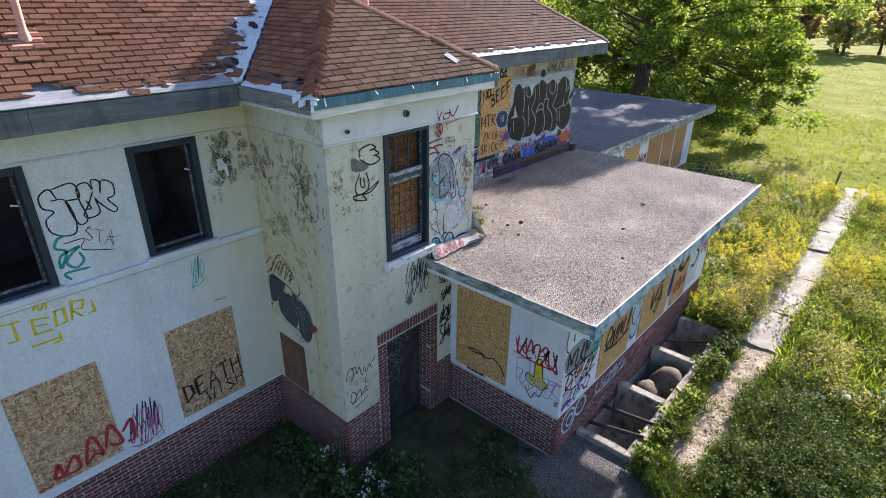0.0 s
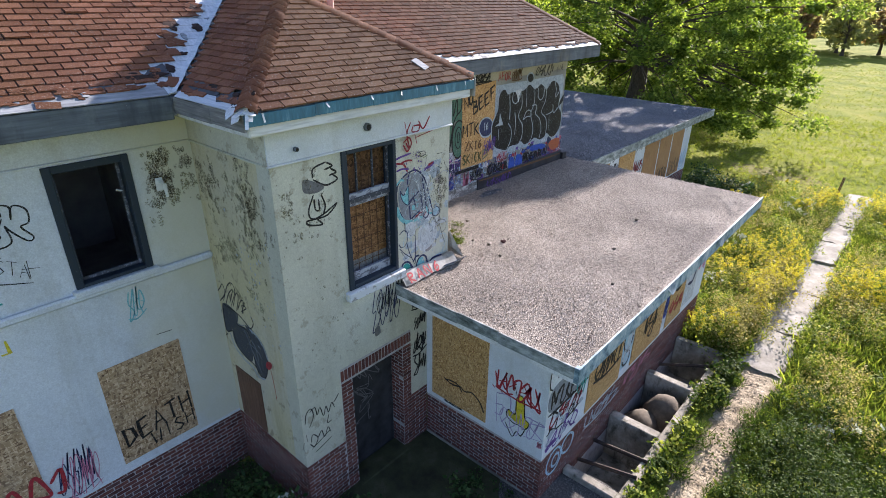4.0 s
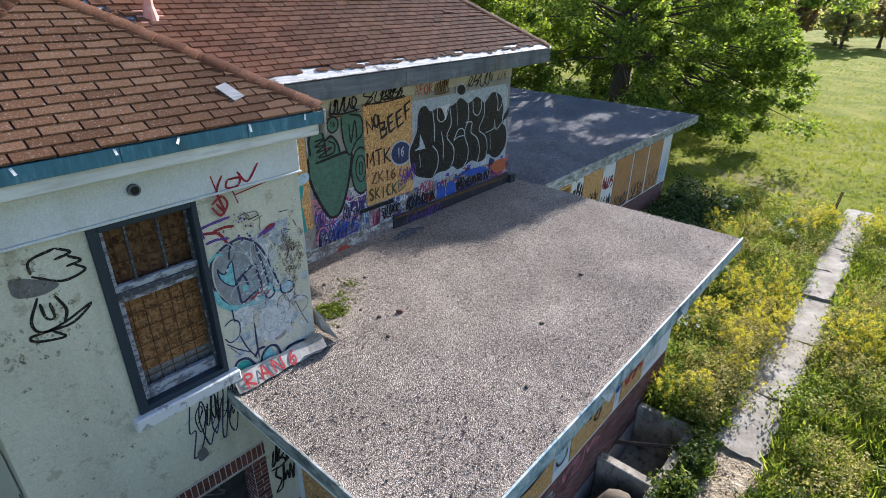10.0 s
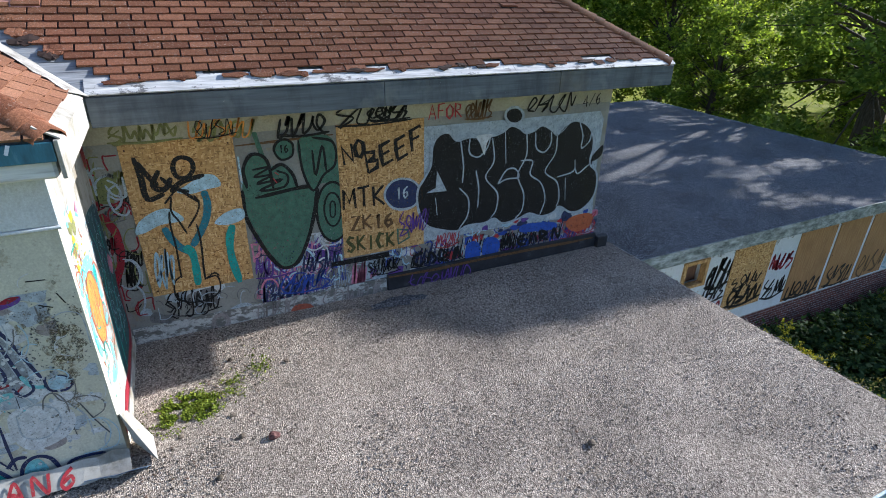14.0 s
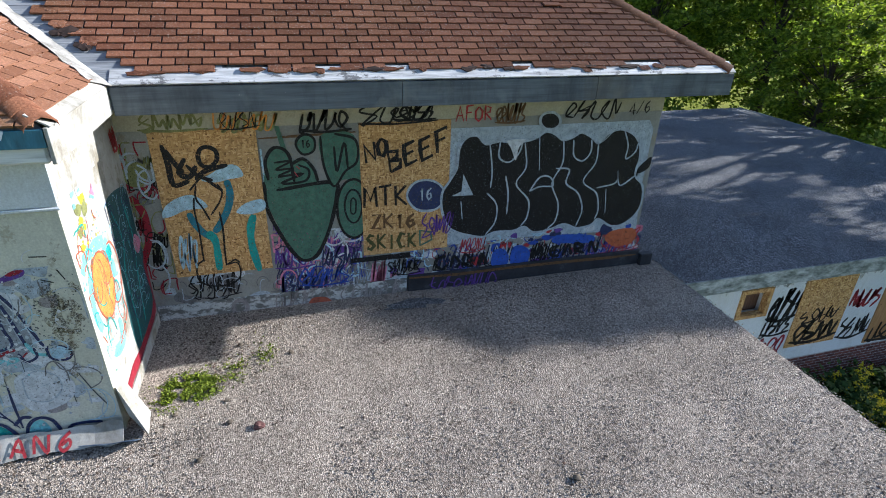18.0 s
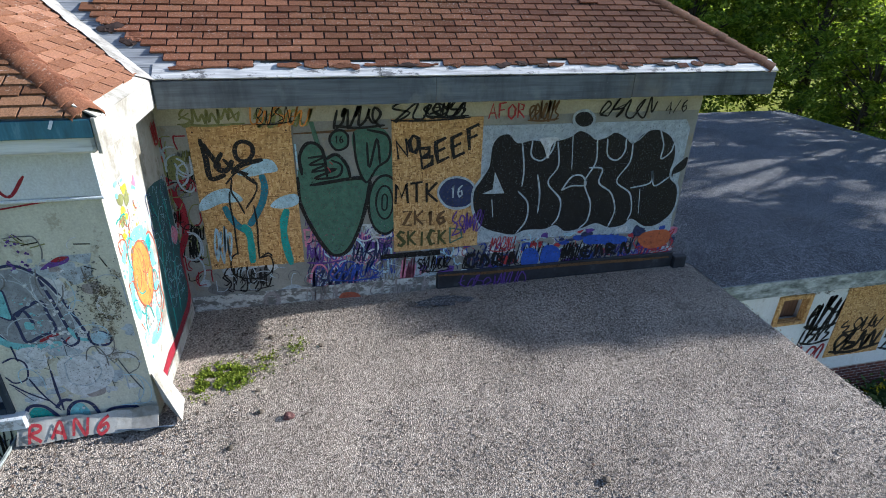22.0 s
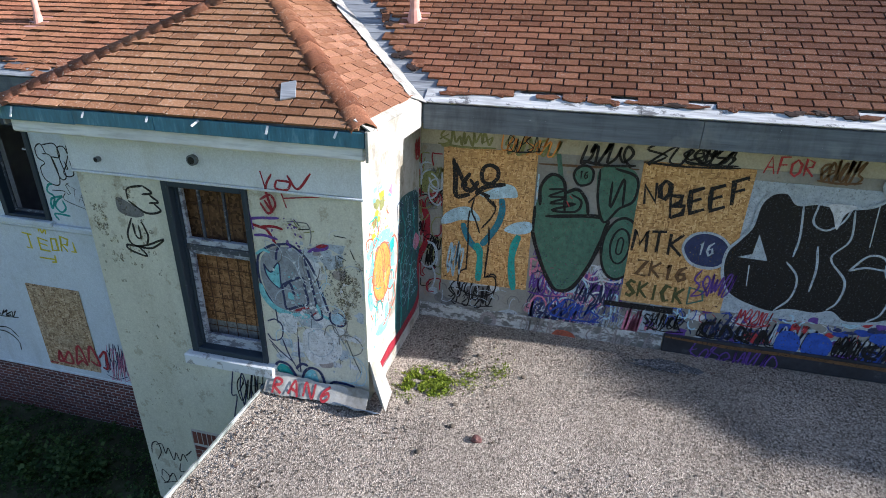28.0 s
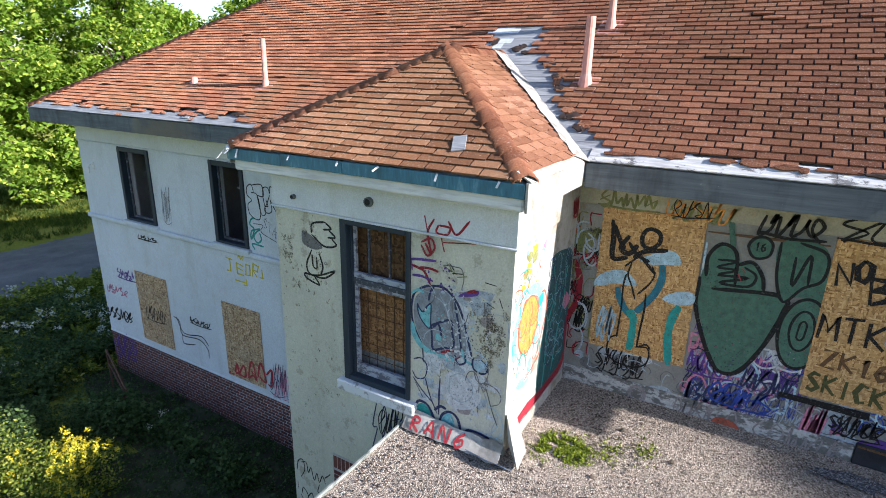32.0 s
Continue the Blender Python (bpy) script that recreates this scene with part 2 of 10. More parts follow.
M_FASCIA_X = wood("weathered_fascia_side", (0.09, 0.09, 0.09), (0.19, 0.19, 0.185), (0.32, 0.32, 0.31), "x")
M_DECK = wood("roof_boards", (0.13, 0.14, 0.16), (0.25, 0.265, 0.285), (0.40, 0.42, 0.44))
M_DECK_X = wood("valley_boards", (0.32, 0.36, 0.41), (0.58, 0.61, 0.65), (0.72, 0.74, 0.76), "x")
M_TRIM = wood("peeling_white_paint", (0.42, 0.43, 0.43), (0.66, 0.68, 0.69), (0.78, 0.79, 0.79))
_m = Nodes("weathered_eave_paint", 0.8).world()
_g = _m.noise(1.6, 6, 0.65, _m.stretch(18, 1.5, 18))
_c = _m.ramp(_g, (0.25, (0.20, 0.20, 0.20)), (0.5, (0.45, 0.46, 0.47)), (0.75, (0.68, 0.69, 0.69)))
_c = _m.mix(_m.ramp(_m.noise(8, 7, 0.75, _m.stretch(1, 0.6, 1)), (0.55, 0.0), (0.60, 0.9)), _c, (0.10, 0.10, 0.105))
M_EAVE = _m.color(_c).bump(_g, 0.3, 0.004).mat
_m = Nodes("chalky_sill_paint", 0.8).world()
_c = _m.mix(_m.ramp(_m.noise(9, 7, 0.72), (0.56, 0.0), (0.62, 0.8)), (0.58, 0.61, 0.63), (0.24, 0.23, 0.21))
M_SILL = _m.color(_c).bump(_m.noise(30, 5), 0.4, 0.005).mat
_m = Nodes("peeling_base_paint", 0.7).world()
_c = _m.mix(_m.ramp(_m.noise(5.5, 7, 0.72, _m.stretch(1, 1, 2.2)), (0.46, 0.0), (0.52, 0.9)), (0.50, 0.51, 0.50), (0.13, 0.125, 0.115))
_c = _m.mix(1.0, _c, _m.ramp(_m.noise(40, 4), (0.3, 0.7), (0.7, 1.1)), "MULTIPLY")
M_PEEL = _m.color(_c).bump(_m.noise(5.5, 7, 0.72, _m.stretch(1, 1, 2.2)), 0.3, 0.004).mat
_m = Nodes("sunlit_white_paint", 0.8).world()
_c = _m.ramp(_m.noise(2.6, 6, 0.68), (0.34, (0.20, 0.185, 0.15)), (0.47, (0.34, 0.33, 0.30)), (0.66, (0.43, 0.425, 0.40)))
_c = _m.mix(_m.ramp(_m.noise(7.0, 7, 0.75, _m.stretch(1, 1, 0.5)), (0.56, 0.0), (0.63, 0.7)), _c, (0.21, 0.18, 0.13))
M_TRIM_X = _m.color(_c).bump(_m.noise(24, 6, 0.7), 0.5, 0.006).mat
_m = Nodes("teal_metal_drip", 0.45, 0.0, 0.5).world()
_c = _m.ramp(_m.noise(3.0, 6, 0.7, _m.stretch(1, 3, 0.6)), (0.3, (0.025, 0.085, 0.13)), (0.55, (0.045, 0.17, 0.26)), (0.75, (0.20, 0.36, 0.46)))
M_TEAL = _m.color(_c).mat
_m = Nodes("navy_frame_paint", 0.55).world()
_c = _m.mix(_m.ramp(_m.noise(22, 7, 0.75), (0.62, 0.0), (0.72, 0.5)), (0.022, 0.034, 0.05), (0.22, 0.25, 0.29))
M_NAVY = _m.color(_c).bump(_m.noise(30, 5), 0.3, 0.004).mat
_m = Nodes("peeling_sash", 0.6).world()
_c = _m.mix(_m.ramp(_m.noise(20, 6, 0.65), (0.52, 0.0), (0.64, 0.65)), (0.05, 0.058, 0.075), (0.34, 0.36, 0.42))
M_SASH = _m.color(_c).bump(_m.noise(30, 5), 0.4, 0.004).mat
_m = Nodes("peeling_white_sash", 0.65).world()
_c = _m.mix(_m.ramp(_m.noise(13, 7, 0.72, _m.stretch(1, 0.5, 1)), (0.48, 0.0), (0.56, 0.85)), (0.34, 0.37, 0.43), (0.08, 0.08, 0.105))
M_SASH_W = _m.color(_c).bump(_m.noise(30, 5), 0.4, 0.004).mat
M_RUST = Nodes("rusty_wire", 0.8).world()
M_RUST = M_RUST.color(M_RUST.ramp(M_RUST.noise(30), (0.3, (0.04, 0.02, 0.012)), (0.7, (0.14, 0.07, 0.04)))).mat
_m = Nodes("dark_door_paint", 0.6).world()
M_DOOR = _m.color(_m.ramp(_m.noise(4, 6), (0.3, (0.015, 0.016, 0.018)), (0.7, (0.055, 0.055, 0.06)))).mat


def gravel_mat(name, cols):
    m = Nodes(name, 0.95, spec=0.15).world()
    m.bsdf.inputs["Diffuse Roughness"].default_value = 0.25
    sep = m.tree.nodes.new("ShaderNodeSeparateColor")
    m.link(m.cells(80), sep.inputs[0])
    c = m.ramp(sep.outputs[0], (0.0, cols[0]), (0.45, cols[1]), (0.8, cols[2]), (1.0, cols[3]))
    stain = m.ramp(m.noise(0.8, 6, 0.62), (0.34, 0.78), (0.56, 1.04))
    c = m.mix(1.0, c, stain, "MULTIPLY")
    crumbs = m.mix(1.0, m.ramp(m.noise(26, 6, 0.75), (0.55, 0.0), (0.60, 0.85)), m.ramp(m.noise(1.7, 5, 0.65), (0.50, 0.0), (0.64, 1.0)), "MULTIPLY")
    c = m.mix(crumbs, c, (0.05, 0.042, 0.034))
    blot = m.ramp(m.noise(3.1, 5, 0.6), (0.60, 0.0), (0.72, 0.5))
    c = m.mix(blot, c, (0.085, 0.075, 0.065))
    fine = m.ramp(m.noise(150, 2), (0.3, 0.7), (0.7, 1.2))
    c = m.mix(1.0, c, fine, "MULTIPLY")
    d = m.cells(80, out="Distance")
    return m.color(c).bump(d, 1.0, 0.011).mat


M_GRAVEL = gravel_mat("roof_gravel", [(0.10, 0.082, 0.068), (0.315, 0.270, 0.224), (0.45, 0.39, 0.328), (0.64, 0.565, 0.485)])
# dark bluish copy of the gravel: tree shade on the far roof is in its colour
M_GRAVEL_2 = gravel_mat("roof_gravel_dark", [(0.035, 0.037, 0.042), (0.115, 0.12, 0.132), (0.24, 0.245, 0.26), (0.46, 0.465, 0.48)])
_m = Nodes("concrete", 0.9).world()
_c = _m.ramp(_m.noise(1.4, 7, 0.65), (0.3, (0.11, 0.10, 0.085)), (0.5, (0.22, 0.205, 0.18)), (0.72, (0.38, 0.36, 0.32)))
_c = _m.mix(_m.ramp(_m.noise(11, 6), (0.58, 0.0), (0.72, 0.6)), _c, (0.13, 0.12, 0.09))
M_CONC = _m.color(_c).bump(_m.noise(40, 6), 0.4, 0.01).mat
_m = Nodes("slab_concrete", 0.9).world()
_c = _m.ramp(_m.noise(2.2, 7, 0.65), (0.3, (0.16, 0.14, 0.115)), (0.5, (0.27, 0.25, 0.215)), (0.72, (0.39, 0.365, 0.33)))
_c = _m.mix(_m.ramp(_m.noise(6, 6), (0.56, 0.0), (0.66, 0.7)), _c, (0.20, 0.18, 0.13))
M_SLAB = _m.color(_c).bump(_m.noise(30, 6), 0.5, 0.012).mat
_m = Nodes("ground", 0.95, spec=0.02).world()
_g = _m.ramp(_m.noise(0.35, 6, 0.62), (0.32, (0.145, 0.185, 0.026)), (0.5, (0.235, 0.255, 0.042)), (0.68, (0.33, 0.315, 0.075)))
_g = _m.mix(_m.ramp(_m.noise(5.0, 6, 0.7), (0.3, 0.35), (0.7, 0.0)), _g, (0.07, 0.11, 0.02))
_g = _m.mix(_m.ramp(_m.noise(0.16, 4, 0.6), (0.60, 0.0), (0.70, 0.4)), _g, (0.30, 0.27, 0.13))
_g = _m.mix(1.0, _g, _m.ramp(_m.noise(28, 4), (0.3, 0.6), (0.7, 1.25)), "MULTIPLY")
M_GROUND = _m.color(_g).bump(_m.noise(14, 6), 0.8, 0.05).mat
_m = Nodes("bare_dirt", 0.95).world()
_c = _m.ramp(_m.noise(2.2, 6), (0.3, (0.20, 0.155, 0.10)), (0.55, (0.38, 0.31, 0.215)), (0.75, (0.56, 0.48, 0.36)))
_c = _m.mix(1.0, _c, _m.ramp(_m.noise(38, 4), (0.3, 0.55), (0.7, 1.2)), "MULTIPLY")
M_DIRT = _m.color(_c).bump(_m.noise(14, 7), 0.9, 0.05).mat
_m = Nodes("thin_dry_grass", 0.95, spec=0.02).world()
_c = _m.ramp(_m.noise(5, 7, 0.72), (0.36, (0.13, 0.15, 0.035)), (0.5, (0.21, 0.195, 0.07)), (0.66, (0.27, 0.225, 0.125)))
M_DRY = _m.color(_c).bump(_m.noise(20, 6), 0.8, 0.04).mat
_m = Nodes("asphalt", 0.9).world()
_c = _m.ramp(_m.noise(1.0, 6), (0.3, (0.10, 0.10, 0.105)), (0.7, (0.19, 0.19, 0.19)))
M_ASPHALT = _m.color(_m.mix(1.0, _c, _m.ramp(_m.noise(90, 2), (0.3, 0.7), (0.7, 1.2)), "MULTIPLY")).bump(_m.noise(120), 0.4, 0.006).mat
# bare earth with the shade of the yard corner put into its colour
_m = Nodes("shade_dark_earth", 0.9).world()
M_EARTH = _m.color(_m.ramp(_m.noise(2.6, 6), (0.3, (0.03, 0.03, 0.018)), (0.55, (0.06, 0.065, 0.03)), (0.8, (0.11, 0.10, 0.07)))).bump(_m.noise(25, 6), 0.6, 0.03).mat
M_PLY_SUN = wood("sun_browned_plywood", (0.24, 0.13, 0.055), (0.36, 0.20, 0.085), (0.46, 0.28, 0.13), "z")
M_PLY = wood("old_plywood", (0.09, 0.05, 0.035), (0.15, 0.085, 0.055), (0.21, 0.125, 0.085), "z")
M_INSIDE = Nodes("dark_plaster", 0.95).world()
M_INSIDE = M_INSIDE.color(M_INSIDE.ramp(M_INSIDE.noise(2, 5), (0.3, (0.22, 0.22, 0.22)), (0.7, (0.40, 0.39, 0.37)))).mat
_m = Nodes("bark", 0.95).world()
M_BARK = _m.color(_m.ramp(_m.noise(6, 6, 0.6, _m.stretch(3, 3, 0.6)), (0.3, (0.035, 0.028, 0.02)), (0.7, (0.12, 0.095, 0.07)))).bump(_m.noise(14), 0.6, 0.03).mat
_m = Nodes("pink_pipe_paint", 0.6).world()
M_PIPE = _m.color(_m.ramp(_m.noise(7, 6), (0.35, (0.42, 0.21, 0.17)), (0.6, (0.55, 0.31, 0.26)), (0.8, (0.40, 0.33, 0.28)))).mat
_m = Nodes("rubble_stone", 0.9).world()
M_STONE = _m.color(_m.ramp(_m.noise(5, 6), (0.3, (0.065, 0.055, 0.043)), (0.7, (0.17, 0.138, 0.105)))).bump(_m.noise(20, 6), 0.5, 0.02).mat


def leaf_mat(name, lo, mid, hi, trans=0.35):
    m = Nodes(name, 0.65, spec=0.12)
    c = m.ramp(m.island(), (0.0, lo), (0.55, mid), (1.0, hi))
    m.color(c)
    t = m.tree.nodes.new("ShaderNodeBsdfTranslucent")
    m.link(m.mix(1.0, c, (1.35, 1.4, 0.62), "MULTIPLY"), t.inputs["Color"])
    x = m.tree.nodes.new("ShaderNodeMixShader")
    x.inputs[0].default_value = trans
    m.link(m.bsdf.outputs[0], x.inputs[1])
    m.link(t.outputs[0], x.inputs[2])
    m.link(x.outputs[0], m.tree.nodes["Material Output"].inputs["Surface"])
    return m.mat


M_LEAF = leaf_mat("maple_leaves", (0.08, 0.12, 0.024), (0.140, 0.205, 0.040), (0.33, 0.40, 0.09), 0.56)
M_LEAF_B = leaf_mat("backlit_leaves", (0.09, 0.13, 0.025), (0.18, 0.25, 0.04), (0.42, 0.48, 0.09), 0.6)
M_LEAF_S = leaf_mat("south_tree_leaves", (0.09, 0.17, 0.02), (0.20, 0.32, 0.04), (0.40, 0.46, 0.085), 0.4)
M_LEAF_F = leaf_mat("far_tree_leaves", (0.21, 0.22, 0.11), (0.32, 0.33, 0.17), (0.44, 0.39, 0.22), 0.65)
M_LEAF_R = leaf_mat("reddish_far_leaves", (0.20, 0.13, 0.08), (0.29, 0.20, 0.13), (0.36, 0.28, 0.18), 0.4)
M_WEED = leaf_mat("weed_leaves", (0.06, 0.105, 0.016), (0.185, 0.24, 0.036), (0.42, 0.43, 0.10), 0.45)
# darker copy of the weed green: broad shade put into the leaf colour
M_WEED_NEAR = leaf_mat("shade_dark_weed_leaves", (0.028, 0.056, 0.011), (0.055, 0.092, 0.019), (0.135, 0.175, 0.04), 0.35)
M_WEED_DRY = leaf_mat("dry_weed_leaves", (0.16, 0.145, 0.045), (0.36, 0.315, 0.105), (0.56, 0.48, 0.22), 0.4)
M_GOLD = leaf_mat("goldenrod_bloom", (0.46, 0.38, 0.02), (0.64, 0.55, 0.03), (0.72, 0.66, 0.09), 0.3)
M_PALE = leaf_mat("pale_bloom", (0.45, 0.47, 0.42), (0.58, 0.60, 0.55), (0.70, 0.70, 0.66), 0.2)
M_SHRUB = leaf_mat("shrub_leaves", (0.022, 0.045, 0.016), (0.045, 0.085, 0.026), (0.11, 0.16, 0.06), 0.25)
M_MOSS = leaf_mat("moss", (0.05, 0.075, 0.008), (0.12, 0.16, 0.012), (0.23, 0.28, 0.03), 0.1)

# ---- mesh helpers ----


def part(name, bm, material, parent, label=""):
    """One mesh object from a bmesh (or a mesh), under a thing or part."""
    if isinstance(bm, bpy.types.Mesh):
        me = bm
    else:
        bmesh.ops.recalc_face_normals(bm, faces=bm.faces)
        me = bpy.data.meshes.new(name)
        bm.to_mesh(me)
        bm.free()
    if material and not me.materials:
        me.materials.append(material)
    ob = new(name, me)
    if parent:
        ob.parent = parent
    if label:
        ob["label"] = label
    return ob


def thing(name, label, category, group="", kind=""):
    return tagged(new(name), label, category, group, kind)


def from_arrays(name, verts, faces, material, smooth=False):
    me = bpy.data.meshes.new(name)
    me.from_pydata([tuple(v) for v in verts], [], [tuple(f) for f in faces])
    me.materials.append(material)
    if smooth:
        me.shade_smooth()
    return me


def box(bm, x0, x1, y0, y1, z0, z1, bev=0.0):
    r = bmesh.ops.create_cube(bm, size=1.0)
    bmesh.ops.scale(bm, vec=(x1 - x0, y1 - y0, z1 - z0), verts=r["verts"])
    bmesh.ops.translate(bm, vec=((x0 + x1) / 2, (y0 + y1) / 2, (z0 + z1) / 2), verts=r["verts"])
    if bev:
        es = {e for v in r["verts"] for e in v.link_edges}
        bmesh.ops.bevel(bm, geom=list(es), offset=bev, segments=1, affect="EDGES")
    return bm


def bx(*a, bev=0.0):
    return box(bmesh.new(), *a, bev=bev)


def tube(bm, a, b, r0, r1=None, n=10):
    r1 = r0 if r1 is None else r1
    a, b = Vector(a), Vector(b)
    m = Matrix.Translation((a + b) / 2) @ (b - a).to_track_quat("Z", "Y").to_matrix().to_4x4()
    bmesh.ops.create_cone(bm, cap_ends=True, segments=n, radius1=r0, radius2=r1, depth=(b - a).length, matrix=m)
    return bm


def wall_grid(axis, face, thick, a0, a1, z0, z1, holes):
    """A wall with through openings. axis 'y': it runs along y with its face at x = face and its body towards -x;
    axis 'x': it runs along x, face at y = face, body by the sign of thick."""
    A = sorted({a0, a1, *[h[0] for h in holes], *[h[1] for h in holes]})
    Z = sorted({z0, z1, *[h[2] for h in holes], *[h[3] for h in holes]})
    A, Z = [a for a in A if a0 <= a <= a1], [z for z in Z if z0 <= z <= z1]
    solid = {}
    for i in range(len(A) - 1):
        for j in range(len(Z) - 1):
            ca, cz = (A[i] + A[i + 1]) / 2, (Z[j] + Z[j + 1]) / 2
            solid[i, j] = not any(h[0] < ca < h[1] and h[2] < cz < h[3] for h in holes)
    back = face - thick
    P = (lambda d, a, z: (d, a, z)) if axis == "y" else (lambda d, a, z: (a, d, z))
    bm, cache = bmesh.new(), {}

    def v(d, i, j):
        if (d, i, j) not in cache:
            cache[d, i, j] = bm.verts.new(P(d, A[i], Z[j]))
        return cache[d, i, j]

    for (i, j), s in solid.items():
        if not s:
            continue
        for d in (face, back):
            bm.faces.new([v(d, i, j), v(d, i + 1, j), v(d, i + 1, j + 1), v(d, i, j + 1)])
        for (p, q), (k, l) in (((i, j), (i, j + 1)), ((i + 1, j), (i + 1, j + 1)), ((i, j), (i + 1, j)), ((i, j + 1), (i + 1, j + 1))):
            if p == k:
                nb = (i - 1, j) if p == i else (i + 1, j)
            else:
                nb = (i, j - 1) if q == j else (i, j + 1)
            if not solid.get(nb, False):
                bm.faces.new([v(face, p, q), v(face, k, l), v(back, k, l), v(back, p, q)])
    return bm


def setting(name, bm, material, label, category):
    return tagged(part(name, bm, material, None), label, category, kind="structure")


# ---- plan ----
WX, BX = -7.92, -5.915            # faces of the main block and of the bay
Y0, Y1 = -3.95, 15.12             # ends of the main block
BY0, BY1 = 4.65, 7.95             # sides of the bay
EX, EZ = -7.25, 6.55              # eave line of the main roof
BEX, BEY0, BEY1 = -5.58, 4.24, 8.17
S, SB = 0.65, 0.61                # pitch of the main roof and of the bay roof
BACK = -18.0
ROOF, AX0, AY0, AY1 = 3.40, -2.57, 6.65, 15.56
AWX, AWY = -3.34, 7.40            # outer and near wall of the annex
G = -0.18


def ground_z(x, y):
    n = noise.noise((x * 0.11, y * 0.11, 3.0)) * 0.16 + noise.noise((x * 0.5, y * 0.5, 9.0)) * 0.05
    near = min(1.0, max(0.0, (max(abs(x + 4), abs(y - 6) * 0.6) - 4) / 6))
    far = max(0.0, y - 30.0)
    return G + n * (0.25 + 0.75 * near) - 0.004 * far + 0.00004 * far * far

# ---- ground, road, path ----
M_TAR = Nodes("black_tar", 0.6).world()
M_TAR = M_TAR.color(M_TAR.ramp(M_TAR.noise(5, 6, 0.7), (0.3, (0.012, 0.013, 0.017)), (0.6, (0.03, 0.032, 0.04)), (0.8, (0.10, 0.10, 0.115)))).mat
M_APRON = gravel_mat("dark_yard_gravel", [(0.05, 0.048, 0.046), (0.11, 0.105, 0.10), (0.17, 0.16, 0.15), (0.34, 0.32, 0.30)])
WELL = (-3.34, -2.18, 8.25, 13.98)
_far = [14, 20, 30, 45, 70, 110, 180, 320, 700, 1600]
gx = sorted({*[round(-26 + 0.6 * i, 2) for i in range(64)], WELL[0], WELL[1], *[-26 - f for f in _far], *[12.4 + f for f in _far]})
gy = sorted({*[round(-32 + 0.6 * i, 2) for i in range(130)], WELL[2], WELL[3], *[-32 - f for f in _far], *[46 + f for f in _far]})
bm = bmesh.new()
gv = [[bm.verts.new((x, y, ground_z(x, y))) for y in gy] for x in gx]
for i in range(len(gx) - 1):
    for j in range(len(gy) - 1):
        cx, cy = (gx[i] + gx[i + 1]) / 2, (gy[j] + gy[j + 1]) / 2
        if WELL[0] < cx < WELL[1] and WELL[2] < cy < WELL[3]:
            continue
        bm.faces.new([gv[i][j], gv[i + 1][j], gv[i + 1][j + 1], gv[i][j + 1]])
ground = setting("ground", bm, M_GROUND, "rough sunlit meadow grass with bare patches", "ground")
ground.data.shade_smooth()


def patch(name, rx, ry, cx, cy, material, label, lift=0.02, seed=0, n=48):
    """A flat, ragged sheet that follows the ground."""
    bm = bmesh.new()
    rings = []
    for k in range(7):
        ring = []
        for i in range(n):
            a = 2 * math.pi * i / n
            w = 1 + 0.28 * noise.noise((math.cos(a) * 1.7 + seed, math.sin(a) * 1.7, seed * 1.3)) + 0.08 * noise.noise((math.cos(a) * 7, math.sin(a) * 7, seed))
            x, y = cx + rx * w * math.cos(a) * (k + 0.01) / 6, cy + ry * w * math.sin(a) * (k + 0.01) / 6
            ring.append(bm.verts.new((x, y, ground_z(x, y) + lift * (1 - (k / 6) ** 3 * 1.6))))
        rings.append(ring)
    bm.faces.new(rings[0])
    for k in range(6):
        for i in range(n):
            bm.faces.new([rings[k][i], rings[k][(i + 1) % n], rings[k + 1][(i + 1) % n], rings[k + 1][i]])
    return setting(name, bm, material, label, "ground")


def strip(name, pts, width, material, label, category, lift):
    bm = bmesh.new()
    prev = None
    for i, (x, y) in enumerate(pts):
        q = Vector(pts[min(i + 1, len(pts) - 1)]) - Vector(pts[max(i - 1, 0)])
        nrm = Vector((q.y, -q.x)).normalized()
        row = []
        for k in range(5):
            o = (k / 4 - 0.5) * width
            px, py = x + nrm.x * o, y + nrm.y * o
            row.append(bm.verts.new((px, py, ground_z(px, py) + lift - (0.05 if k in (0, 4) else 0))))
        if prev:
            for k in range(4):
                bm.faces.new([prev[k], prev[k + 1], row[k + 1], row[k]])
        prev = row
    return setting(name, bm, material, label, category)


strip("road", [(-70 + 3 * i, -14.4 + 0.004 * (-70 + 3 * i + 12) ** 2 * 0.15) for i in range(45)], 6.2, M_ASPHALT, "grey asphalt lane beside the building", "road", 0.05)
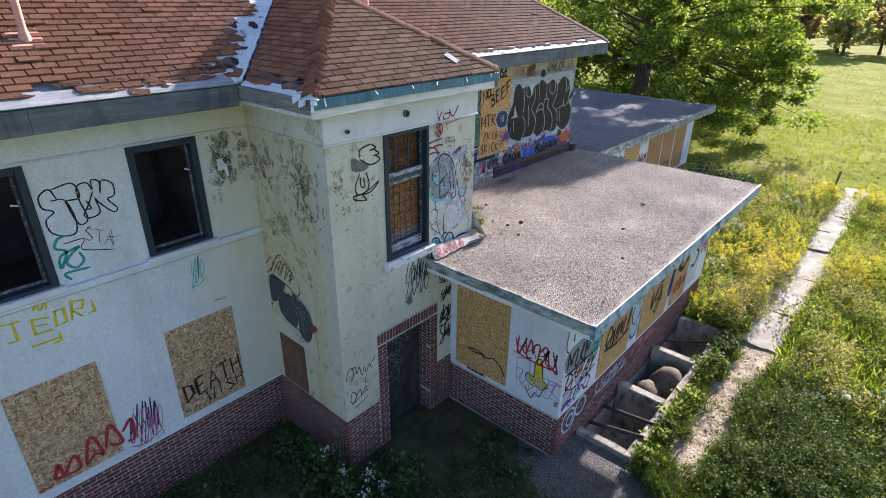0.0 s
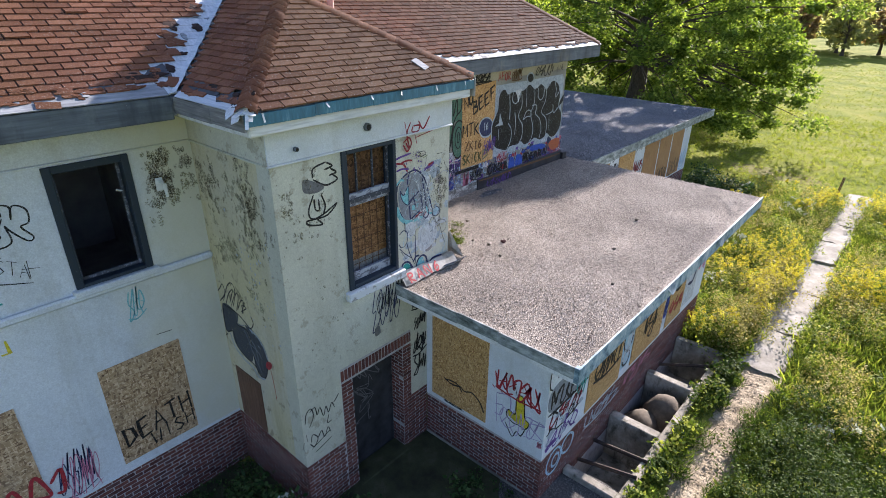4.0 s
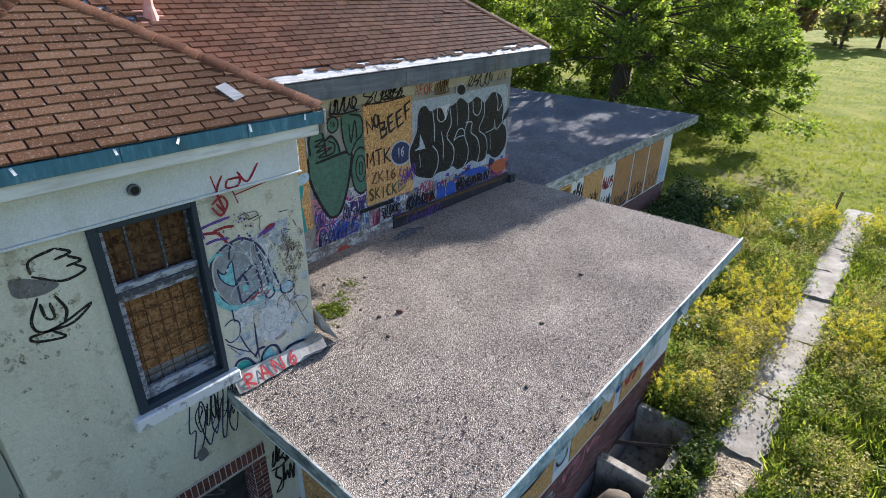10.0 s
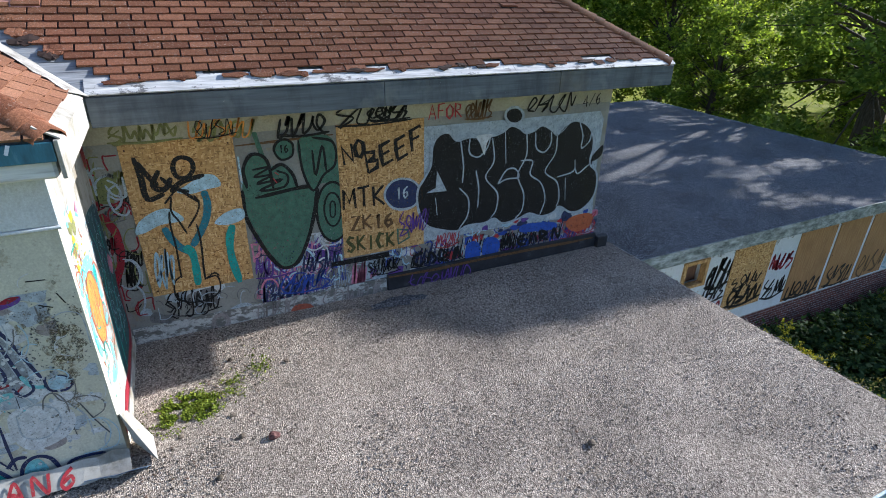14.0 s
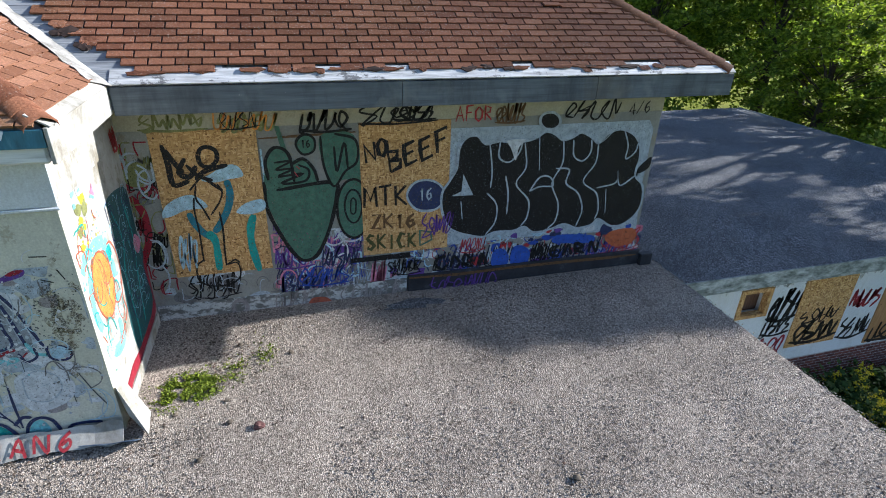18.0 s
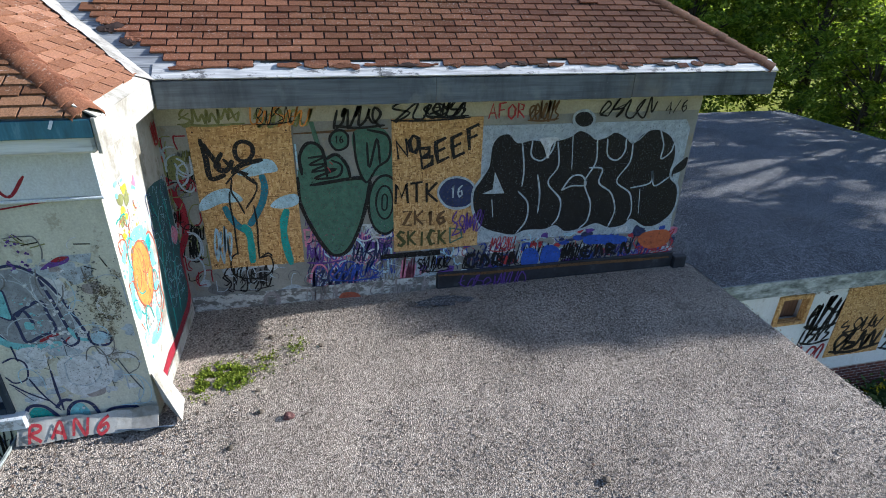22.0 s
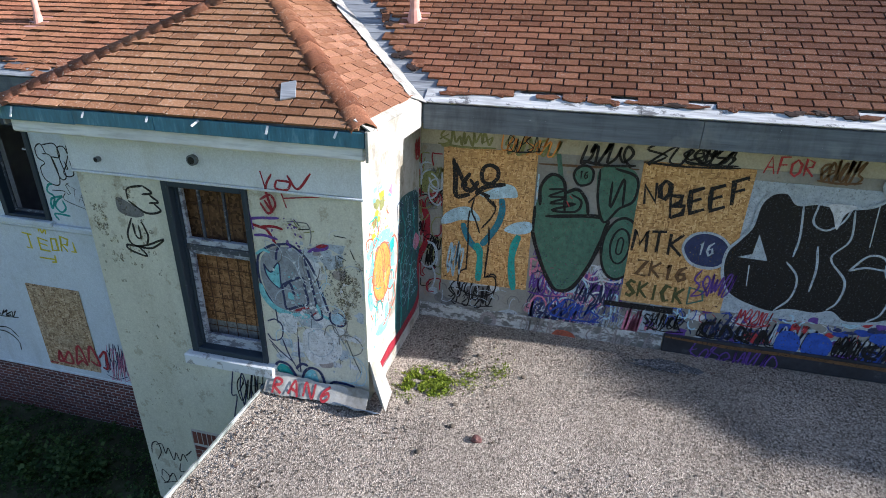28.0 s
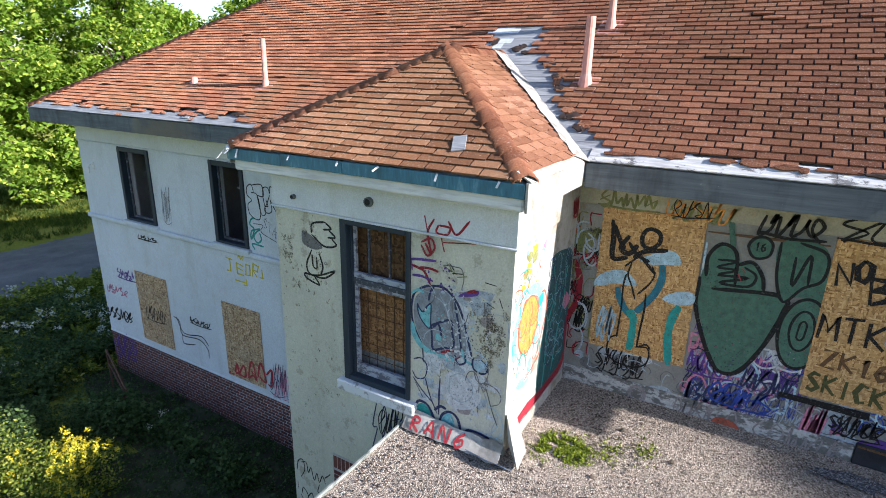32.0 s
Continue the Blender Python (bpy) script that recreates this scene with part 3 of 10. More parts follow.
def trodden(name, y0, y1, xmid, half, material, label, seed):
    """A worn strip of bare earth with a ragged, grassed-over edge and a lumpy face."""
    bm = bmesh.new()
    rows = []
    n = int((y1 - y0) / 0.09)
    for i in range(n + 1):
        y = y0 + (y1 - y0) * i / n
        taper = min(1.0, 4.0 * min(i, n - i) / n + 0.12)
        c = xmid + 0.22 * noise.noise((y * 0.55, seed, 0.0)) + 0.02 * (y - y0)
        lo = half * taper * (1 + 0.55 * noise.noise((y * 1.1, seed, 3.0)) + 0.35 * noise.noise((y * 4.3, seed, 5.0)))
        hi = half * taper * (1 + 0.55 * noise.noise((y * 1.2, seed, 8.0)) + 0.35 * noise.noise((y * 4.7, seed, 11.0)))
        row = []
        for k in range(9):
            q = k / 8
            x = c - lo + (lo + hi) * q
            e = 1 - (2 * q - 1) ** 6
            row.append(bm.verts.new((x, y, ground_z(x, y) - 0.02 + e * (0.045 + 0.022 * noise.noise((x * 5, y * 5, seed))))))
        rows.append(row)
    for a, b in zip(rows, rows[1:]):
        for k in range(8):
            bm.faces.new([a[k], a[k + 1], b[k + 1], b[k]])
    return setting(name, bm, material, label, "ground")


trodden("dirt_track", 8.0, 15.2, -1.46, 0.50, M_DIRT, "trodden bare earth along the walkway", 2)
patch("yard_dirt", 3.6, 5.0, -4.9, 3.6, M_EARTH, "bare earth before the door, darkened for shade", 0.03, 15)
patch("wing_dirt", 1.6, 5.4, -7.4, 0.4, M_EARTH, "bare earth strip along the wing wall, darkened for shade", 0.03, 17)
patch("gravel_apron", 2.0, 1.2, -2.7, 7.3, M_APRON, "dark gravelly apron at the building corner", 0.02, 5)
patch("bare_patch", 2.6, 1.3, -5.0, 32.0, M_DRY, "dry bare patch in the meadow", 0.012, 8)
patch("pale_patch", 3.2, 1.4, 3.4, 36.0, M_DRY, "dry pale patch in the meadow", 0.012, 12)

walkway = thing("walkway", "cracked concrete slab walkway through weeds", "walkway", kind="structure")
rng = random.Random(4)
y = 13.9
while y < 28.4:
    ln = rng.uniform(1.7, 3.1)
    w = rng.uniform(0.82, 0.98)
    xc = -1.43 + rng.uniform(-0.06, 0.06)
    bm = bmesh.new()
    nx, ny = 6, 14
    rows = []
    for i in range(nx):
        row = []
        for j in range(ny):
            edge = 0.07 if i in (0, nx - 1) or j in (0, ny - 1) else 0.0
            px = xc + (i / (nx - 1) - 0.5) * w + (rng.uniform(-1, 1) * edge)
            py = y + j / (ny - 1) * ln + (rng.uniform(-1, 1) * edge)
            row.append((px, py))
        rows.append(row)
    t1, t2 = rng.uniform(-0.05, 0.05), rng.uniform(-0.012, 0.012)
    zc = ground_z(xc, y + ln / 2) + 0.075
    V = [[bm.verts.new((p[0], p[1], zc + t1 * (p[0] - xc) + t2 * (p[1] - y))) for p in row] for row in rows]
    for i in range(nx - 1):
        for j in range(ny - 1):
            bm.faces.new([V[i][j], V[i + 1][j], V[i + 1][j + 1], V[i][j + 1]])
    r = bmesh.ops.extrude_face_region(bm, geom=bm.faces[:])
    bmesh.ops.translate(bm, vec=(0, 0, -0.1), verts=[g for g in r["geom"] if isinstance(g, bmesh.types.BMVert)])
    part("slab", bm, M_SLAB, walkway)
    y += ln + rng.uniform(0.03, 0.12)

post = thing("fence_post", "leaning dark steel fence post in the grass", "post")
bm = bmesh.new()
for dx, dy in ((0.025, 0.0), (-0.025, 0.0)):
    tube(bm, (-2.15 + dx, 28.7, -0.4), (-2.05 + dx, 28.9, 0.95), 0.022, 0.02, 6)
part("shaft", bm, M_RUST, post)

# ---- main block walls ----
WIN = [(2.82, 3.80), (0.70, 1.65), (-2.36, -1.24)]
BRT, BRS = 0.95, 0.96
holes = [(a, b, 4.14, 5.78) for a, b in WIN]
wall_s = setting("wall_south_wing", wall_grid("y", WX, 0.3, Y0, BY0, BRS, 6.26, holes), M_SOUTH, "white painted stucco wall with graffiti", "wall")
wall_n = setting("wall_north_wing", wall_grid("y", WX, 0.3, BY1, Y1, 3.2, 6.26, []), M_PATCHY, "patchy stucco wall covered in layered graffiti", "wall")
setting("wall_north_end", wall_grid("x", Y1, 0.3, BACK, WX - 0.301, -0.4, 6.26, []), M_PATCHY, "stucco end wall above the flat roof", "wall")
setting("wall_south_end", wall_grid("x", Y0 + 0.3, 0.3, BACK, WX - 0.301, -0.4, 6.26, []), M_WHITE, "white stucco end wall", "wall")
setting("wall_back", bx(BACK, BACK + 0.3, Y0 + 0.3, Y1 - 0.3, -0.4, 6.26), M_WHITE, "white stucco back wall", "wall")
setting("floor_upper", bx(BACK + 0.3, WX - 0.3, Y0 + 0.3, Y1 - 0.3, 3.1, 3.3), M_INSIDE, "dusty upper floor slab inside", "floor")
setting("ceiling", bx(BACK + 0.3, WX - 0.3, Y0 + 0.3, Y1 - 0.3, 6.1, 6.2), M_INSIDE, "stained plaster ceiling inside", "ceiling")
bm = bx(-11.6, -11.45, Y0 + 0.3, Y1 - 0.3, 3.3, 6.1)
for py in (-0.4, 2.2, 4.4):
    box(bm, -11.44, WX - 0.31, py, py + 0.12, 3.3, 6.1)
setting("wall_inside", bm, M_INSIDE, "bare dark interior partition walls", "wall")
# belt and frieze mouldings
setting("trim_bead", bx(WX + 0.001, WX + 0.034, Y0, BY0 - 0.03, 5.80, 5.826, bev=0.008), M_SOUTH, "thin bead under the painted frieze", "trim")
setting("trim_bay_bead", bx(BX + 0.001, BX + 0.04, BY0 - 0.04, BY1 + 0.04, 5.80, 5.828, bev=0.008), M_WHITE, "thin bead under the bay frieze", "trim")
setting("trim_bay_bead_south", bx(WX + 0.04, BX - 0.001, BY0 - 0.04, BY0 - 0.001, 5.80, 5.828, bev=0.008), M_CREAM, "thin bead under the bay frieze", "trim")
setting("trim_belt", bx(WX, WX + 0.08, Y0, BY0, 3.98, 4.09, bev=0.025), M_WHITE, "thin stucco belt moulding under the windows", "trim")
setting("trim_frieze", bx(WX, WX + 0.02, Y0, BY0, 5.83, 6.24, bev=0.005), M_SOUTH, "smooth painted frieze under the eaves", "trim")
setting("trim_frieze_north", bx(WX, WX + 0.02, BY1, Y1, 5.925, 6.24, bev=0.005), M_FRIEZE, "cream painted frieze under the eaves", "trim")
setting("trim_base_north", bx(WX, WX + 0.03, BY1 + 0.02, 11.3, ROOF, 3.62, bev=0.008), M_PEEL, "peeling white painted base board", "trim")
setting("trim_flashing_north", bx(WX, WX + 0.05, 11.31, 15.2, ROOF, 3.66, bev=0.01), M_TAR, "black tarred flashing along the wall foot", "trim")

# ---- windows ----


def window(name, y0, y1, z0, z1, label):
    """A stripped double-hung window with a painted frame, in a wall that faces +x."""
    w = thing(name, label, "window", kind="structure")
    f = WX
    fr = 0.095
    for n, b in (("frame_side", (f - 0.16, f + 0.03, y0, y0 + fr, z0, z1)), ("frame_side", (f - 0.16, f + 0.03, y1 - fr, y1, z0, z1)),
                 ("frame_head", (f - 0.16, f + 0.03, y0 + fr, y1 - fr, z1 - fr, z1)), ("frame_foot", (f - 0.16, f + 0.03, y0 + fr, y1 - fr, z0, z0 + 0.05))):
        part(n, bx(*b, bev=0.008), M_NAVY, w)
    part("sill", bx(f - 0.05, f + 0.1, y0 - 0.06, y1 + 0.06, z0 - 0.1, z0 - 0.004, bev=0.015), M_WHITE, w)
    part("sash_stile", bx(f - 0.13, f - 0.09, y1 - fr - 0.045, y1 - fr - 0.002, z0 + 0.052, z1 - fr - 0.002, bev=0.006), M_SASH, w)
    part("sash_stile", bx(f - 0.13, f - 0.09, y0 + fr + 0.002, y0 + fr + 0.04, z0 + 0.052, z1 - fr - 0.002, bev=0.006), M_SASH, w)
    part("sash_rail", bx(f - 0.13, f - 0.09, y0 + fr + 0.041, y1 - fr - 0.046, z0 + 0.052, z0 + 0.1, bev=0.006), M_SASH, w)
    bm = bmesh.new()
    tube(bm, (f - 0.08, y1 - 0.14, z1 - 0.5), (f - 0.02, y1 - 0.22, z1 - 0.46), 0.012)
    part("latch", bm, M_TRIM, w)
    return w


for k, (a, b) in enumerate(WIN):
    window("window_%d" % (k + 1), a, b, 4.14, 5.78, "glassless upstairs window with dark navy frame")

# ---- roof decks and eaves ----
EY0, EY1 = -4.45, 15.62
BEX_BACK = BACK - 0.67
MID = (EX + BEX_BACK) / 2
HALF = (EX - BEX_BACK) / 2
RZ = EZ + HALF * S


def hip_deck(name, cs, tops, faces, z_low, label):
    bm = bmesh.new()
    v = [bm.verts.new(c) for c in cs + tops]
    lo = [bm.verts.new((c[0], c[1], z_low)) for c in cs]
    for f in faces:
        bm.faces.new([v[i] for i in f])
    n = len(cs)
    for i in range(n):
        bm.faces.new([v[i], v[(i + 1) % n], lo[(i + 1) % n], lo[i]])
    bm.faces.new(lo)
    return setting(name, bm, M_DECK, label, "roof")


roof = hip_deck("roof_main", [(EX - 0.03, EY0 + 0.03, EZ - 0.03), (EX - 0.03, EY1 - 0.03, EZ - 0.03), (BEX_BACK + 0.03, EY1 - 0.03, EZ - 0.03), (BEX_BACK + 0.03, EY0 + 0.03, EZ - 0.03)],
                [(MID, EY0 + HALF, RZ - 0.02), (MID, EY1 - HALF, RZ - 0.02)], [(0, 1, 5, 4), (1, 2, 5), (2, 3, 4, 5), (3, 0, 4)], 6.30, "hip roof with red-brown asphalt shingles, worn at the eaves")
BHALF = (BEY1 - BEY0) / 2
BYM = (BEY0 + BEY1) / 2
BPZ = EZ - 0.01 + BHALF * SB
bay_roof = hip_deck("roof_bay", [(BEX - 0.03, BEY0 + 0.03, EZ - 0.04), (BEX - 0.03, BEY1 - 0.03, EZ - 0.04), (-9.6, BEY1 - 0.03, EZ - 0.04), (-9.6, BEY0 + 0.03, EZ - 0.04)],
                    [(BEX - BHALF, BYM, BPZ - 0.03), (-9.6, BYM, BPZ - 0.03)], [(0, 1, 4), (1, 2, 5, 4), (2, 3, 5), (3, 0, 4, 5)], 6.42, "small hip roof over the bay, red-brown shingles")


def board_run(name, p0, p1, thick, z0, z1, material, parent, out, pieces, seed, sag=0.006):
    """Butted boards along a level line from p0 to p1, with the outer face on the line."""
    r = random.Random(seed)
    p0, p1, out = Vector(p0), Vector(p1), Vector(out)
    cuts = sorted([0.0, 1.0] + [(i + r.uniform(-0.2, 0.2)) / pieces for i in range(1, pieces)])
    for a, b in zip(cuts, cuts[1:]):
        q0, q1 = p0.lerp(p1, a), p0.lerp(p1, b)
        g = (q1 - q0).normalized() * 0.002
        d = r.uniform(-sag, sag)
        lo = [min(q0[i] + g[i], q1[i] - g[i], q0[i] + g[i] - out[i] * thick, q1[i] - g[i] - out[i] * thick) for i in range(2)]
        hi = [max(q0[i] + g[i], q1[i] - g[i], q0[i] + g[i] - out[i] * thick, q1[i] - g[i] - out[i] * thick) for i in range(2)]
        part(name, bx(lo[0], hi[0], lo[1], hi[1], z0 + d, z1 + d, bev=0.004), material, parent)


eaves = thing("eaves_main", "weathered grey fascia boards with peeling white eave edge", "eaves", kind="structure")
board_run("fascia_board", (EX, EY0), (EX, BEY0 - 0.01), 0.03, 6.25, 6.53, M_FASCIA, eaves, (1, 0), 3, 1)
board_run("fascia_board", (EX, BEY1 + 0.01), (EX, EY1), 0.03, 6.25, 6.53, M_FASCIA, eaves, (1, 0), 3, 2)
board_run("fascia_board", (EX - 0.035, EY1), (BEX_BACK, EY1), 0.03, 6.25, 6.53, M_FASCIA_X, eaves, (0, 1), 3, 3)
board_run("fascia_board", (EX - 0.035, EY0), (BEX_BACK, EY0), 0.03, 6.25, 6.53, M_FASCIA_X, eaves, (0, -1), 3, 4)
part("soffit", bx(WX + 0.001, EX - 0.031, EY0 + 0.03, BEY0 - 0.02, 6.262, 6.29), M_CREAM, eaves)
part("soffit", bx(WX + 0.001, EX - 0.031, BEY1 + 0.02, EY1 - 0.03, 6.262, 6.29), M_CREAM, eaves)
part("soffit", bx(BACK, WX, Y1 + 0.001, EY1 - 0.031, 6.262, 6.29), M_CREAM, eaves)
part("soffit", bx(BACK, WX, EY0 + 0.031, Y0 - 0.001, 6.262, 6.29), M_CREAM, eaves)


def slope_box(bm, O, a, b, n, s0, s1, u0, u1, h0, h1):
    """A thin slab on a slope: along the eave s0..s1, up the slope u0..u1, from h0 to h1 off it."""
    v = [bm.verts.new(O + a * s + b * u + n * h) for h in (h0, h1) for s, u in ((s0, u0), (s1, u0), (s1, u1), (s0, u1))]
    for f in ((0, 1, 2, 3), (4, 5, 6, 7), (0, 1, 5, 4), (1, 2, 6, 5), (2, 3, 7, 6), (3, 0, 4, 7)):
        bm.faces.new([v[i] for i in f])


def slope_frame(O, a, pitch, inward):
    a, inward = Vector(a), Vector(inward)
    b = (inward + Vector((0, 0, pitch))).normalized()
    n = a.cross(b).normalized()
    return Vector(O), a, b, n if n.z > 0 else -n


F_MAIN = slope_frame((EX, 0, EZ), (0, 1, 0), S, (-1, 0, 0))
F_BFRONT = slope_frame((BEX, 0, EZ - 0.01), (0, 1, 0), SB, (-1, 0, 0))
F_BNORTH = slope_frame((0, BEY1, EZ - 0.01), (1, 0, 0), SB, (0, -1, 0))
F_BSOUTH = slope_frame((0, BEY0, EZ - 0.01), (1, 0, 0), SB, (0, 1, 0))
for s0, s1 in ((EY0, BEY0 - 0.02), (BEY1 + 0.02, EY1)):
    r = random.Random(int(s0 * 10))
    s = s0
    while s < s1 - 0.1:
        e = min(s1, s + r.uniform(1.6, 3.0))
        bm = bmesh.new()
        slope_box(bm, *F_MAIN, s + 0.002, e - 0.002, -0.015, 0.2, 0.002, 0.014 + r.uniform(0, 0.004))
        part("eave_edge", bm, M_EAVE if s0 > 0 else M_DECK, eaves, "flaking painted eave edge")
        s = e

bay_eaves = thing("eaves_bay", "boxed bay cornice with teal metal drip edge", "eaves", kind="structure")
part("crown", bx(BX - 0.02, BEX - 0.05, BEY0 + 0.06, BEY1 - 0.06, 6.26, 6.41, bev=0.02), M_TRIM, bay_eaves)
part("crown_side", bx(WX, BX - 0.021, BEY0 + 0.06, BY0 - 0.001, 6.26, 6.41, bev=0.01), M_TRIM, bay_eaves)
part("crown_side", bx(WX, BX - 0.021, BY1 + 0.001, BEY1 - 0.06, 6.26, 6.41, bev=0.01), M_TRIM_X, bay_eaves)
board_run("drip_edge", (BEX, BEY0 + 0.005), (BEX, BEY1 - 0.035), 0.028, 6.40, 6.535, M_TEAL, bay_eaves, (1, 0), 4, 7, 0.008)
board_run("fascia_board", (BEX - 0.03, BEY0), (EX, BEY0), 0.028, 6.33, 6.53, M_FASCIA_X, bay_eaves, (0, -1), 2, 8)
board_run("fascia_board", (BEX, BEY1), (EX, BEY1), 0.03, 6.27, 6.54, M_TRIM_X, bay_eaves, (0, 1), 1, 9)
bm = bmesh.new()
slope_box(bm, *F_BNORTH, EX + 0.1, BEX - 0.02, -0.01, 0.16, 0.002, 0.014)
part("eave_edge", bm, M_TRIM_X, bay_eaves)
bm = bmesh.new()
slope_box(bm, *F_BSOUTH, EX + 0.1, BEX - 0.02, -0.01, 0.14, 0.002, 0.014)
part("eave_edge", bm, M_DECK_X, bay_eaves)

# ---- bay walls ----
BW = (5.72, 6.72, 3.68, 5.82)
BD = (5.65, 6.78, -0.18, 2.10)
wall_bf = setting("wall_bay_front", wall_grid("y", BX, 0.3, BY0, BY1, BRT, 6.26, [BW, (5.42, 6.98, BRT, 2.39)]), M_CREAM, "cream stucco bay front with graffiti", "wall")
wall_bs = setting("wall_bay_south", wall_grid("x", BY0, -0.3, WX, BX - 0.301, BRT, 6.26, []), M_BAYSIDE, "mildewed yellowish stucco bay side", "wall")
wall_bn = setting("wall_bay_north", wall_grid("x", BY1, 0.3, WX, BX - 0.301, 3.2, 6.26, []), M_TRIM_X, "sunlit white bay side with mural paint", "wall")
setting("trim_bay_frieze", bx(BX, BX + 0.025, BY0 - 0.025, BY1 + 0.025, 5.83, 6.25, bev=0.006), M_WHITE, "smooth painted frieze round the bay", "trim")
setting("trim_bay_frieze_south", bx(WX + 0.021, BX - 0.001, BY0 - 0.025, BY0, 5.83, 6.25, bev=0.006), M_CREAM, "smooth cream frieze on the bay side", "trim")
setting("trim_bay_frieze_north", bx(WX + 0.021, BX - 0.001, BY1, BY1 + 0.025, 5.83, 6.25, bev=0.006), M_TRIM_X, "smooth white frieze on the bay side", "trim")

bw = thing("window_4", "tall bay window boarded inside, peeling sashes and wire mesh", "window", kind="structure")
y0, y1, z0, z1 = BW
for n, b in (("frame_side", (BX - 0.2, BX + 0.03, y0, y0 + 0.09, z0, z1)), ("frame_side", (BX - 0.2, BX + 0.03, y1 - 0.06, y1, z0, z1)),
             ("frame_head", (BX - 0.2, BX + 0.03, y0 + 0.09, y1 - 0.06, z1 - 0.08, z1)), ("frame_foot", (BX - 0.2, BX + 0.03, y0 + 0.09, y1 - 0.06, z0, z0 + 0.07))):
    part(n, bx(*b, bev=0.008), M_NAVY, bw)
part("blind_stop", bx(BX - 0.09, BX - 0.05, y0 + 0.091, y0 + 0.115, z0 + 0.071, z1 - 0.081, bev=0.004), M_NAVY, bw)
YA, YB = y0 + 0.116, y1 - 0.061
for n, b, m_ in (("meeting_rail", (BX - 0.13, BX - 0.06, YA, YB, 4.99, 5.06), M_SASH), ("upper_rail", (BX - 0.125, BX - 0.07, YA, YB, 5.061, 5.13), M_SASH_W), ("sash_stile", (BX - 0.13, BX - 0.08, YA, YA + 0.05, z0 + 0.071, 4.989), M_SASH_W),
                 ("sash_stile", (BX - 0.13, BX - 0.08, YB - 0.03, YB, z0 + 0.071, 4.989), M_SASH), ("sash_rail", (BX - 0.13, BX - 0.08, YA + 0.051, YB - 0.031, z0 + 0.071, z0 + 0.21), M_SASH_W), ("top_rail", (BX - 0.13, BX - 0.08, YA + 0.051, YB - 0.031, 4.94, 4.989), M_SASH_W),
                 ("sash_stile", (BX - 0.13, BX - 0.08, YA, YA + 0.035, 5.131, z1 - 0.081), M_SASH_W), ("sash_stile", (BX - 0.13, BX - 0.08, YB - 0.03, YB, 5.131, z1 - 0.081), M_SASH),
                 ("muntin", (BX - 0.125, BX - 0.09, 6.045, 6.07, 5.131, z1 - 0.081), M_SASH), ("muntin", (BX - 0.125, BX - 0.09, 6.345, 6.37, 5.131, z1 - 0.081), M_SASH)):
    part(n, bx(*b, bev=0.005), m_, bw)
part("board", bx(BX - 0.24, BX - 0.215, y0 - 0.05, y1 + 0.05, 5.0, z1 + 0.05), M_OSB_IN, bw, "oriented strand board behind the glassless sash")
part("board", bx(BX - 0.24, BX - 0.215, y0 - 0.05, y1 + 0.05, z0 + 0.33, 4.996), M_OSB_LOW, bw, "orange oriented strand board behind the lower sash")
part("board", bx(BX - 0.24, BX - 0.212, y0 - 0.05, y1 + 0.05, z0 - 0.05, z0 + 0.326), M_FASCIA_X, bw, "grey dusty timber behind the lower sash")
for k in range(1, 6):
    bm = bmesh.new()
    yy = y0 + 0.1 + (y1 - y0 - 0.2) * k / 6
    tube(bm, (BX - 0.19, yy, z0 + 0.05), (BX - 0.19, yy, z1 - 0.08), 0.005, n=5)
    part("mesh_wire", bm, M_RUST, bw)
for k in range(1, 10):
    bm = bmesh.new()
    zz = z0 + 0.08 + (z1 - z0 - 0.2) * k / 10
    tube(bm, (BX - 0.185, y0 + 0.09, zz), (BX - 0.185, y1 - 0.09, zz), 0.005, n=5)
    part("mesh_wire", bm, M_RUST, bw)
part("sill", bx(BX - 0.06, BX + 0.10, y0 - 0.08, y1 + 0.1, z0 - 0.15, z0 - 0.003, bev=0.015), M_SILL, bw)

door = thing("door_1", "dark scrawled steel door set deep in a brick surround", "door", kind="structure")
leaf = part("leaf", bx(BX - 0.36, BX - 0.31, BD[0] + 0.05, BD[1] - 0.05, G - 0.05, BD[3] - 0.05, bev=0.004), M_DOOR, door)
for n, b in (("jamb", (BX - 0.38, BX - 0.305, BD[0] - 0.02, BD[0] + 0.049, G - 0.05, BD[3])), ("jamb", (BX - 0.38, BX - 0.305, BD[1] - 0.049, BD[1] + 0.02, G - 0.05, BD[3])),
             ("head", (BX - 0.38, BX - 0.305, BD[0] + 0.05, BD[1] - 0.05, BD[3] - 0.049, BD[3] + 0.02))):
    part(n, bx(*b, bev=0.004), M_DOOR, door)
bm = bmesh.new()
bmesh.ops.create_uvsphere(bm, u_segments=10, v_segments=6, radius=0.035, matrix=Matrix.Translation((BX - 0.27, BD[0] + 0.17, 0.95)))
tube(bm, (BX - 0.31, BD[0] + 0.17, 0.95), (BX - 0.27, BD[0] + 0.17, 0.95), 0.012)
part("knob", bm, M_RUST, leaf, "rusty round knob")

